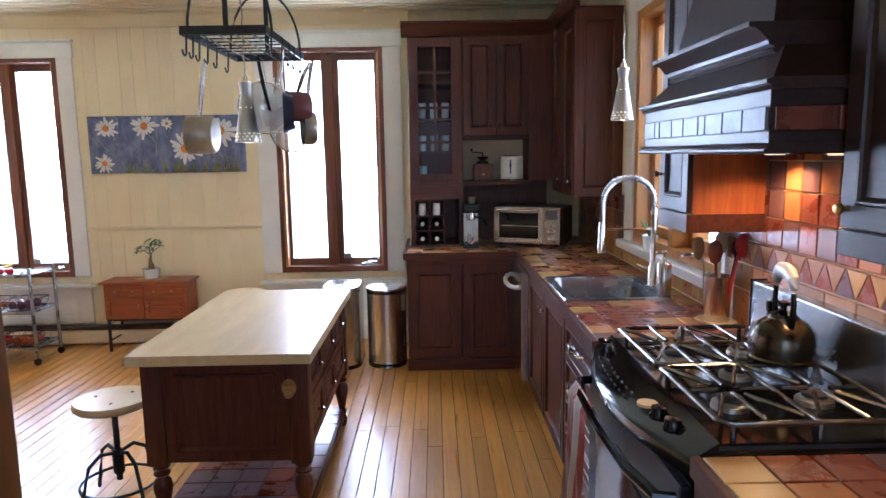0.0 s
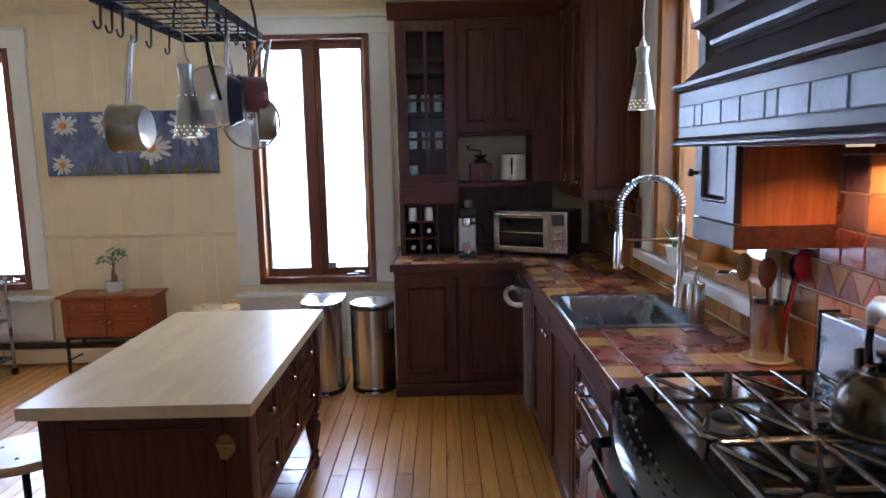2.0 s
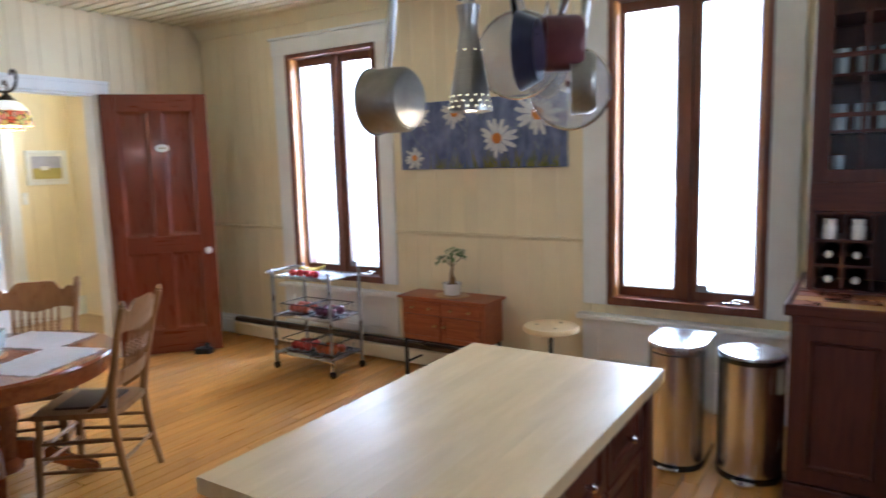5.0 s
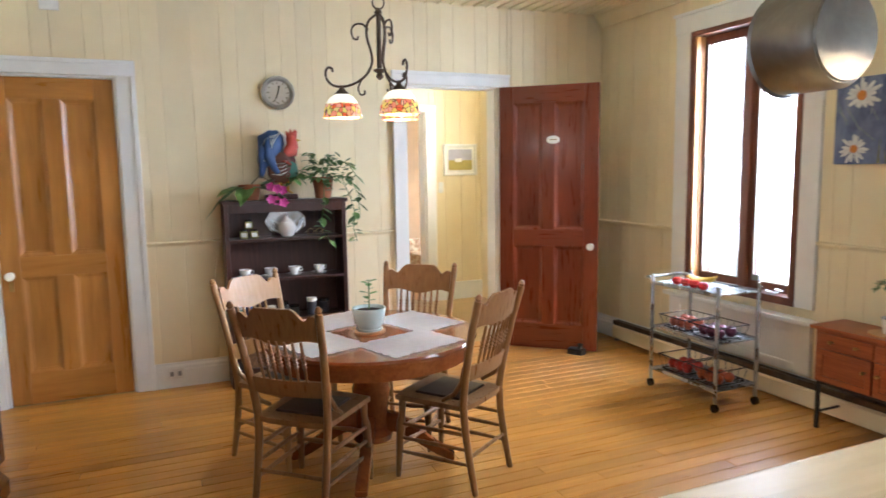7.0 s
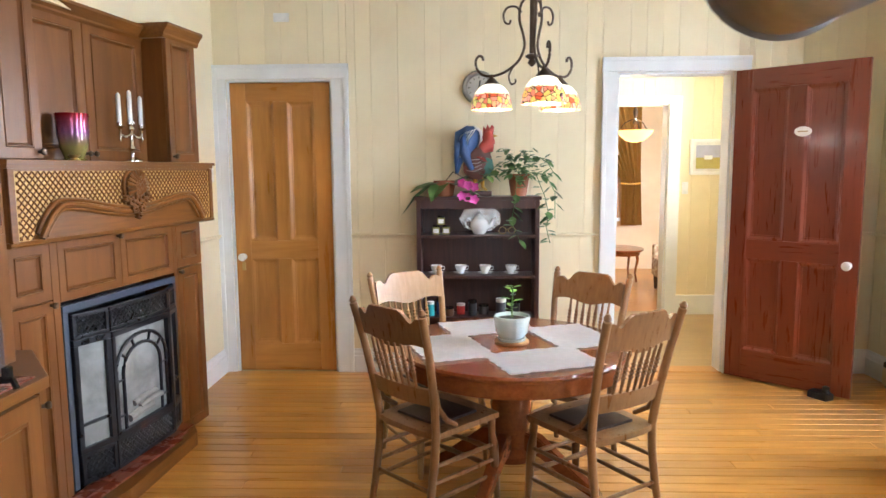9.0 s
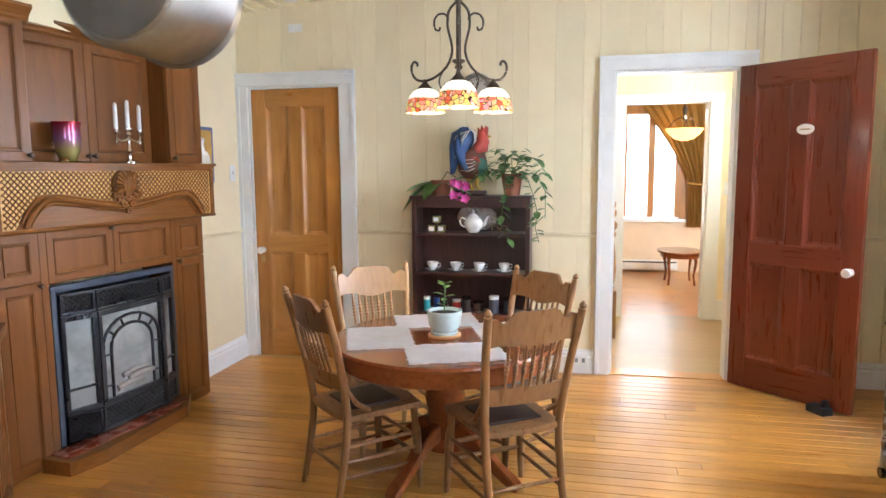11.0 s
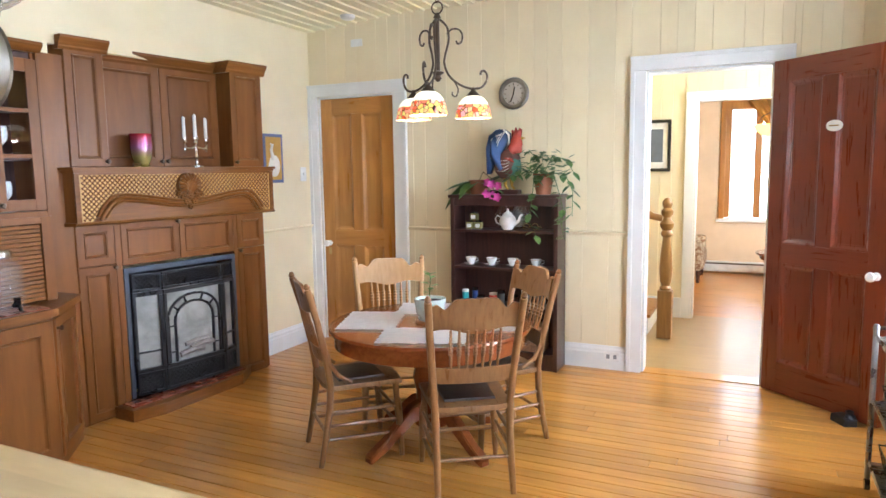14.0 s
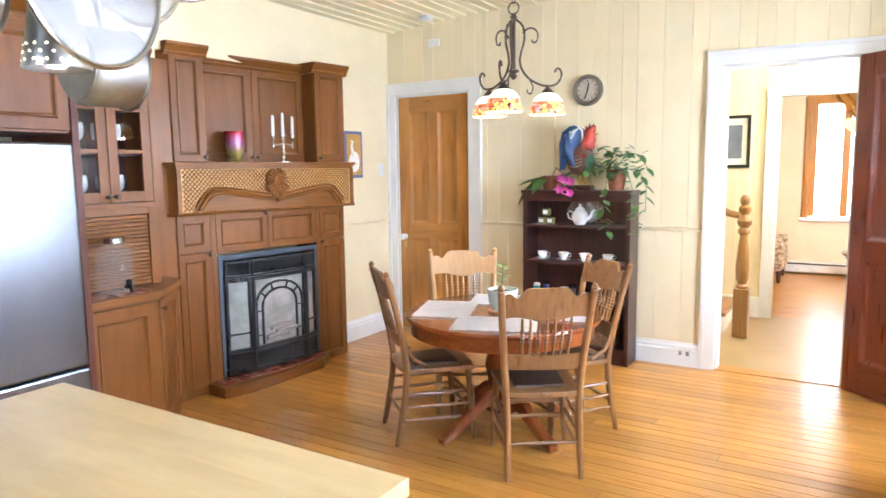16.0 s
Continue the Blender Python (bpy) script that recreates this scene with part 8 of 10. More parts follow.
tube(bm, [(0.056, 0, 0.03), (0.056, 0.10, 0.012)], 0.002, 5)
part("wire_rim", bm, M["brass"], sg_)
for k, u in enumerate((0.13, 0.30, 0.47, 0.65)):
    c = thing("teacup", "white teacup with a gold rim on its saucer", "teacup", *onshelf(u, 0.09, 0.757), 90 + 20 * (k % 2), "row of teacups")
    part("bowl", lathe(bmesh.new(), [(0.018, 0.0), (0.02, 0.006), (0.036, 0.03), (0.042, 0.056), (0.040, 0.056), (0.034, 0.03), (0.0001, 0.008)], 20), M["ceramic"], c, smooth=True)
    part("handle", tube(bmesh.new(), [(0.038, 0, 0.045), (0.056, 0, 0.047), (0.058, 0, 0.028), (0.034, 0, 0.02)], 0.0035, 7), M["ceramic"], c, smooth=True)
    part("rim_band", tube(bmesh.new(), [(0.041 * math.cos(a * 0.2618), 0.041 * math.sin(a * 0.2618), 0.0555) for a in range(24)], 0.0013, 5, True), M["brass"], c)
    s = thing("saucer", "white saucer with a gold rim", "saucer", *onshelf(u, 0.09, 0.7505), 0, "row of saucers")
    part("plate", lathe(bmesh.new(), [(0.026, 0), (0.03, 0.002), (0.056, 0.012), (0.058, 0.014), (0.03, 0.006), (0.0001, 0.005)], 22), M["ceramic"], s, smooth=True)
for k, (u, h_, r_, col, lab) in enumerate(((0.06, 0.10, 0.025, (0.05, 0.35, 0.38), "turquoise"), (0.12, 0.11, 0.022, (0.03, 0.06, 0.2), "navy blue"), (0.19, 0.06, 0.03, (0.12, 0.06, 0.03), "brown"), (0.27, 0.075, 0.03, (0.5, 0.04, 0.03), "red"), (0.35, 0.11, 0.03, (0.03, 0.03, 0.03), "black"), (0.43, 0.07, 0.035, (0.04, 0.03, 0.025), "dark"), (0.55, 0.12, 0.035, (0.06, 0.06, 0.07), "smoky grey"), (0.65, 0.10, 0.035, (0.04, 0.04, 0.05), "charcoal"))):
    j = thing("spice_tin", f"small {lab} tin with a lid on the shelf", "tin", *onshelf(u + 0.03, 0.07 + 0.05 * (k % 2), 0.4605), 0, "shelf tins")
    part("tin", lathe(bmesh.new(), [(r_, 0), (r_, h_ * 0.8), (r_ * 0.97, h_ * 0.8)], 18), M_of("tin_" + lab.replace(" ", "_"), col, 0.35), j, smooth=True)
    part("lid", lathe(bmesh.new(), [(r_ * 1.03, h_ * 0.8), (r_ * 1.03, h_), (0.0001, h_)], 18), M["offwhite"] if k % 3 == 0 else M["black"], j, smooth=True)
wbk = thing("wicker_basket", "low brown wicker basket on the bottom shelf", "basket", *onshelf(0.42, 0.11, 0.126), 90)
part("body", prism(bmesh.new(), [(-0.3, -0.08), (0.3, -0.08), (0.3, 0.08), (-0.3, 0.08)], 0, 0.2, 0.01), mat("wicker", (0.12, 0.06, 0.025), (0.3, 0.17, 0.08), 0.8, scale=60, bump=0.8), wbk)

# wooden rooster: one plain mesh
RB, RR, RN, RY = M_of("rooster_blue", (0.035, 0.075, 0.19), 0.5, scale=25), M_of("rooster_red", (0.40, 0.05, 0.03), 0.5, scale=25), M_of("rooster_brown", (0.13, 0.055, 0.04), 0.5, scale=40), M_of("rooster_yellow", (0.5, 0.3, 0.04), 0.5)
rt = bmesh.new()


def add_tinted(idx, fn):
    before = set(rt.faces)
    fn()
    for f in rt.faces:
        if f not in before:
            f.material_index = idx


add_tinted(3, lambda: box(rt, -0.10, 0.12, -0.05, 0.05, 0.0, 0.035, 0.010))
add_tinted(2, lambda: lathe(rt, [(0.0001, 0.105), (0.055, 0.12), (0.095, 0.17), (0.098, 0.22), (0.075, 0.27), (0.04, 0.31), (0.0001, 0.33)], 20, (0.02, 0, 0), "z", 0.42))
add_tinted(2, lambda: front(rt, [(-0.075, 0.20), (0.05, 0.16), (0.12, 0.26), (0.075, 0.40), (0.03, 0.37), (-0.02, 0.42), (-0.07, 0.40)], -0.018, 0.018))
add_tinted(4, lambda: lathe(rt, [(0.0001, 0.115), (0.045, 0.14), (0.062, 0.19), (0.05, 0.25), (0.0001, 0.29)], 16, (0.075, 0, 0), "z", 0.58))
add_tinted(1, lambda: tube(rt, [(0.05, 0, 0.25), (0.082, 0, 0.32), (0.094, 0, 0.38), (0.096, 0, 0.42), (0.098, 0, 0.445)], [0.055, 0.052, 0.045, 0.036, 0.02], 14))
add_tinted(1, lambda: front(rt, [(0.06, 0.42), (0.062, 0.475), (0.08, 0.455), (0.09, 0.49), (0.104, 0.462), (0.12, 0.485), (0.136, 0.47), (0.13, 0.42)], -0.010, 0.010))
add_tinted(1, lambda: lathe(rt, [(0.0001, 0.345), (0.014, 0.36), (0.012, 0.385), (0.0001, 0.395)], 10, (0.128, 0, 0), "z", 0.6))
add_tinted(5, lambda: lathe(rt, [(0.014, 0), (0.0001, 0.04)], 8, (0.125, 0, 0.41), "x"))
add_tinted(0, lambda: front(rt, [(-0.132, 0.15), (-0.138, 0.34), (-0.115, 0.43), (-0.06, 0.475), (0.0, 0.478), (0.045, 0.45), (0.05, 0.40), (0.02, 0.34), (-0.04, 0.28), (-0.085, 0.22), (-0.11, 0.15)], -0.022, 0.022))
add_tinted(6, lambda: tube(rt, [(0.0, -0.02, 0.476), (0.043, -0.026, 0.44), (0.048, -0.028, 0.38), (0.02, -0.028, 0.33)], [0.006, 0.009, 0.009, 0.006], 8))
for k in range(9):
    q_ = k / 8
    pts_ = [(-0.01, 0.006 * (k - 4), 0.18 + 0.05 * q_), (-0.035 - 0.045 * (1 - q_), 0.006 * (k - 4), 0.30 + 0.07 * q_), (-0.06 - 0.02 * (1 - q_), 0.006 * (k - 4), 0.40 + 0.065 * q_), (-0.11 - 0.006 * (1 - q_), 0.006 * (k - 4), 0.40 + 0.03 * q_ - 0.06 * (1 - q_)), (-0.135 + 0.01 * (1 - q_), 0.006 * (k - 4), 0.28 - 0.09 * (1 - q_))]
    add_tinted(0, lambda: tube(rt, pts_, [0.024, 0.027, 0.027, 0.024, 0.008], 8))
for k in range(5):
    add_tinted(6, lambda: tube(rt, [(-0.125 + 0.014 * k, -0.024 - 0.003 * (k % 2), 0.24 + 0.012 * k), (-0.118 + 0.02 * k, -0.026, 0.34 + 0.012 * k), (-0.09 + 0.024 * k, -0.026, 0.41 + 0.010 * k), (-0.05 + 0.02 * k, -0.025, 0.44 + 0.006 * k)], [0.002, 0.0035, 0.003, 0.0015], 5))
for k in range(4):
    add_tinted(6, lambda: tube(rt, [(-0.055 + 0.012 * k, -0.034, 0.175 + 0.024 * k), (0.0 + 0.012 * k, -0.043, 0.17 + 0.027 * k), (0.05, -0.042, 0.19 + 0.026 * k)], [0.0015, 0.0025, 0.0015], 5))
for x_ in (0.005, 0.055):
    add_tinted(5, lambda: tube(rt, [(x_, 0, 0.13), (x_ + 0.005, 0, 0.06), (x_ + 0.03, -0.02, 0.04)], [0.02, 0.010, 0.008], 8))
bmesh.ops.recalc_face_normals(rt, faces=rt.faces)
rme = bpy.data.meshes.new("rooster_figure")
rt.to_mesh(rme)
rt.free()
for m_ in (RB, RR, RN, M["walnut"], M_of("rooster_green", (0.05, 0.16, 0.12), 0.5, scale=30), RY, M["offwhite"]):
    rme.materials.append(m_)
for p_ in rme.polygons:
    p_.use_smooth = True
ro = tagged(new("rooster_figure", rme), "painted wooden rooster figure in blue, red and brown", "figurine")
ro.matrix_basis = pose(-4.74, 2.68, 1.2925, 0, 0, 90)

# orchid and trailing plant on the bookcase
oc = thing("orchid", "orchid with broad leaves and magenta flowers in a brown pot", "potted plant", *onshelf(0.19, 0.11, 1.2925))
part("pot", lathe(bmesh.new(), [(0.05, 0), (0.065, 0.09), (0.06, 0.09), (0.05, 0.075), (0.0001, 0.075)], 20), M["terracotta"], oc, smooth=True)
oc.matrix_basis = oc.matrix_basis @ Matrix.Diagonal((1.2, 1.2, 1.2, 1))
for k, (a, l_, dz) in enumerate(((-95, 0.25, -0.16), (-62, 0.22, -0.06), (48, 0.18, -0.04), (100, 0.19, 0.03), (-25, 0.17, -0.10))):
    bm = bmesh.new()
    d_ = Vector((math.cos(radians(a)), math.sin(radians(a)), 0))
    leafshape(bm, (0, 0, 0.08), Vector((0, 0, 0.10 + dz * 0.3)) + d_ * l_, 0.058, -dz)
    part("leaf", bm, M["leaf"], oc)
part("flower_stem", tube(bmesh.new(), [(0, 0, 0.08), (0.05, 0.05, 0.14), (0.09, 0.12, 0.10), (0.10, 0.14, 0.02)], 0.003, 6), M["stem"], oc)
for k in range(6):
    c_ = Vector((0.10 + 0.015 * (k % 2), 0.10 + 0.035 * (k % 3), 0.045 - 0.03 * (k // 3) * 1.3 - 0.01 * k + 0.03))
    bm = bmesh.new()
    for q in range(5):
        a = 2 * math.pi * q / 5 + k
        leafshape(bm, c_, c_ + Vector((0.012, 0.03 * math.cos(a), 0.03 * math.sin(a))), 0.013, 0, Vector((1, 0, 0)))
    part("flower", bm, M["pink"], oc)
pp = thing("trailing_plant", "trailing pothos in a terracotta pot, vines hanging down", "potted plant", *onshelf(0.70, 0.10, 1.2925))
part("pot", lathe(bmesh.new(), [(0.042, 0), (0.058, 0.10), (0.062, 0.12), (0.056, 0.12), (0.05, 0.1), (0.0001, 0.1)], 22), M["terracotta"], pp, smooth=True)
pp.matrix_basis = pp.matrix_basis @ Matrix.Diagonal((1.25, 1.25, 1.25, 1))
vr = random.Random(77)
vines = [[(0.03, 0.02, 0.12), (0.09, 0.08, 0.13), (0.12, 0.13, 0.0), (0.12, 0.15, -0.09), (0.12, 0.14, -0.17), (0.12, 0.16, -0.25)],
         [(0.04, 0.0, 0.12), (0.12, -0.02, 0.10), (0.13, -0.03, -0.04), (0.13, -0.05, -0.14), (0.13, 0.0, -0.24)],
         [(0.0, 0.04, 0.12), (0.05, 0.14, 0.12), (0.07, 0.19, 0.02), (0.08, 0.19, -0.12)],
         [(0.0, -0.04, 0.12), (0.04, -0.12, 0.15), (0.06, -0.20, 0.09), (0.08, -0.27, 0.02)],
         [(0, 0, 0.12), (-0.02, -0.06, 0.22), (0.0, -0.09, 0.26)], [(0, 0, 0.12), (0.02, 0.06, 0.22), (0.03, 0.14, 0.20), (0.04, 0.19, 0.12)],
         [(0, 0, 0.12), (0.02, 0.0, 0.22), (0.06, 0.02, 0.25)]]
for v_ in vines:
    part("vine", tube(bmesh.new(), v_, 0.0022, 5), M["leaf"], pp)
    for p, q in zip(v_, v_[1:]):
        for k in range(4):
            b_ = Vector(p).lerp(Vector(q), (k + 0.5) / 4)
            a = vr.uniform(-1.9, 1.9)
            bm = bmesh.new()
            leafshape(bm, b_, b_ + Vector((math.cos(a) * 0.05, math.sin(a) * 0.05, vr.uniform(-0.045, 0.015))), 0.021, 0.012)
            part("leaf", bm, M["leaf"], pp)
for k in range(84):
    a, e_ = vr.uniform(0, 6.28), vr.uniform(-0.1, 1.3)
    r_ = vr.uniform(0.05, 0.17)
    b_ = Vector((0.02 + r_ * 0.7 * math.cos(a) * math.cos(e_), r_ * math.sin(a) * math.cos(e_) * 1.3, 0.12 + r_ * math.sin(e_)))
    bm = bmesh.new()
    leafshape(bm, b_, b_ + Vector((math.cos(a) * 0.04, math.sin(a) * 0.04, vr.uniform(-0.03, 0.03))), 0.0155, 0.008)
    part("leaf", bm, M["leaf"], pp)

ck = thing("wall_clock", "round steel-rimmed wall clock with a pale dial", "clock")
ck.matrix_basis = pose(WX + 0.001, 2.715, 2.04, 0, 0, 90)
part("rim", lathe(bmesh.new(), [(0.115, 0), (0.118, -0.02), (0.108, -0.034), (0.09, -0.03), (0.084, -0.018), (0.0001, -0.018)], 40, (0, 0, 0), "y"), M["steel_dim"], ck, "brushed steel rim", True)
part("dial", lathe(bmesh.new(), [(0.083, -0.019), (0.0001, -0.0195)], 36, (0, 0, 0), "y"), M_of("clock_dial_silver", (0.45, 0.41, 0.34), 0.4), ck)
for k in range(12):
    a = 2 * math.pi * k / 12
    bm = boxm(-0.002, 0.002, -0.021, -0.0197, 0.062, 0.076)
    o_ = part("hour_mark", bm, M["black"], ck)
    o_.matrix_basis = Matrix.Rotation(a, 4, "Y")
for a, l_, w_ in ((10, 0.05, 0.004), (-160, 0.068, 0.003)):
    o_ = part("clock_pointer", boxm(-w_, w_, -0.024, -0.022, -0.01, l_), M["black"], ck)
    o_.matrix_basis = Matrix.Rotation(radians(a), 4, "Y")
va = thing("wall_vent", "small white vent plate high on the wall", "vent")
va.matrix_basis = pose(WX, 1.34, 2.535, 0, 0, 90)
part("plate", boxm(-0.055, 0.055, -0.012, 0, -0.03, 0.03, bevel=0.004), M["offwhite"], va)
sd = thing("smoke_detector", "round white smoke detector on the ceiling", "smoke detector", -4.62, 1.42, ceiling_z(1.42) - 0.046)
part("body", lathe(bmesh.new(), [(0.04, 0), (0.055, 0.01), (0.06, 0.028), (0.06, 0.032)], 24), M["offwhite"], sd, smooth=True)
for y_ in (1.93, 3.47):
    ou = thing("wall_outlet", "cream outlet plate set in the baseboard", "outlet")
    ou.matrix_basis = pose(WX + 0.022, y_, 0.10, 0, 0, 90)
    part("plate", boxm(-0.055, 0.055, -0.006, 0.0, -0.035, 0.035, bevel=0.003), M["offwhite"], ou)
    for x_ in (-0.025, 0.025):
        part("socket", boxm(x_ - 0.012, x_ + 0.012, -0.008, -0.0055, -0.016, 0.016, bevel=0.001), M["grey"], ou)

# ---------------------------------------------------------------- dining table
TX, TY, TZ = -3.15, 2.83, 0.672
tb = thing("round_table", "round red-oak pedestal table with curved feet", "dining table", TX, TY, 0, 20)
part("tabletop", lathe(bmesh.new(), [(0.49, TZ - 0.105), (0.512, TZ - 0.098), (0.512, TZ - 0.03), (0.535, TZ - 0.025), (0.54, TZ - 0.012), (0.535, TZ), (0.0001, TZ + 0.0005)], 64), M["table"], tb, "glossy round top with a deep apron", True)
part("apron_bead", lathe(bmesh.new(), [(0.36, TZ - 0.135), (0.40, TZ - 0.125), (0.41, TZ - 0.10)], 48), M["table"], tb, smooth=True)
part("pedestal", lathe(bmesh.new(), [(0.10, 0.12), (0.105, 0.15), (0.08, 0.18), (0.085, 0.30), (0.10, 0.38), (0.085, 0.45), (0.10, 0.49), (0.16, 0.53), (0.18, TZ - 0.13)], 28), M["table"], tb, smooth=True)
for k in range(4):
    a = radians(45 + 90 * k)
    c, s_ = math.cos(a), math.sin(a)
    bm = bmesh.new()
    sec = []
    for r_, z_, h_, w_ in ((0.07, 0.21, 0.10, 0.03), (0.14, 0.20, 0.09, 0.03), (0.24, 0.13, 0.075, 0.028), (0.33, 0.065, 0.06, 0.027), (0.39, 0.035, 0.05, 0.03), (0.42, 0.02, 0.036, 0.03)):
        sec.append([bm.verts.new((r_ * c - w_ * s_ * u, r_ * s_ + w_ * c * u, max(0.0, z_ + h_ / 2 * v))) for u, v in ((-1, -1), (1, -1), (1, 1), (-1, 1))])
    for p, q in zip(sec, sec[1:]):
        for i in range(4):
            bm.faces.new((p[i], p[(i + 1) % 4], q[(i + 1) % 4], q[i]))
    bm.faces.new(sec[0])
    bm.faces.new(sec[-1])
    bmesh.ops.bevel(bm, geom=bm.edges[:], offset=0.006, segments=2, affect="EDGES")
    part("foot", bm, M["table"], tb, "curved splayed foot", True)
pr_ = random.Random(8)
for k in range(4):
    a = 20 + 90 * k
    pm_ = thing("place_mat", "rumpled white cotton place mat with a ruffled edge", "place mat", TX, TY, TZ + 0.0008 * (k + 1), a, "cotton place mats")
    bm = bmesh.new()
    vv = []
    nx_, ny_ = 18, 12
    for i in range(nx_ + 1):
        r_ = []
        for j in range(ny_ + 1):
            u, v = i / nx_ - 0.5, j / ny_ - 0.5
            edge = max(abs(u), abs(v)) > 0.48
            r_.append(bm.verts.new((0.315 + v * 0.31 + (0.006 * math.sin(i * 2.6) if abs(v) > 0.48 else 0), u * 0.43 + (0.006 * math.sin(j * 2.6) if abs(u) > 0.48 else 0), 0.0035 + 0.0016 * math.sin(u * 19 + k) * math.cos(v * 13 + k * 2) + (0.0015 if edge else 0))))
        vv.append(r_)
    for i in range(nx_):
        for j in range(ny_):
            bm.faces.new((vv[i][j], vv[i + 1][j], vv[i + 1][j + 1], vv[i][j + 1]))
    bmesh.ops.solidify(bm, geom=bm.faces[:], thickness=0.002)
    part("cloth", bm, M["cloth"], pm_, smooth=True)
cst = thing("wooden_coaster", "round wooden coaster under the plant pot", "coaster", TX, TY, TZ + 0.001)
part("disc", lathe(bmesh.new(), [(0.078, 0), (0.08, 0.003), (0.08, 0.010), (0.076, 0.012), (0.0001, 0.012)], 30), M["chairpale"], cst, smooth=True)
fp_ = thing("table_plant", "small green plant in a pale blue ceramic pot", "potted plant", TX, TY, TZ + 0.0135)
part("pot", lathe(bmesh.new(), [(0.055, 0.012), (0.075, 0.04), (0.082, 0.09), (0.085, 0.105), (0.085, 0.115), (0.077, 0.115), (0.075, 0.10), (0.0001, 0.098)], 32), M["celadon"], fp_, smooth=True)
part("saucer", lathe(bmesh.new(), [(0.062, 0), (0.068, 0.012), (0.064, 0.014), (0.05, 0.008)], 28), M["celadon"], fp_, smooth=True)
part("soil", lathe(bmesh.new(), [(0.0745, 0.099), (0.04, 0.106), (0.0001, 0.107)], 24), M["soil"], fp_)
part("stem", tube(bmesh.new(), [(0, 0, 0.10), (0.006, 0, 0.16), (-0.004, 0.004, 0.22), (0.002, 0, 0.25)], [0.004, 0.0035, 0.003, 0.002], 6), M["leaf"], fp_)
for z_, a, l_ in ((0.15, 0.4, 0.05), (0.155, 3.4, 0.05), (0.18, 1.6, 0.055), (0.19, 4.9, 0.055), (0.21, 0.2, 0.05), (0.22, 2.8, 0.05), (0.235, 4.2, 0.045), (0.245, 1.3, 0.045), (0.25, 5.6, 0.04), (0.14, 5.4, 0.04)):
    bm = bmesh.new()
    leafshape(bm, (0, 0, z_), (l_ * math.cos(a), l_ * math.sin(a), z_ + 0.022), 0.017, 0.012)
    part("leaf", bm, M_of("fresh_leaf", (0.12, 0.24, 0.04), 0.4), fp_)


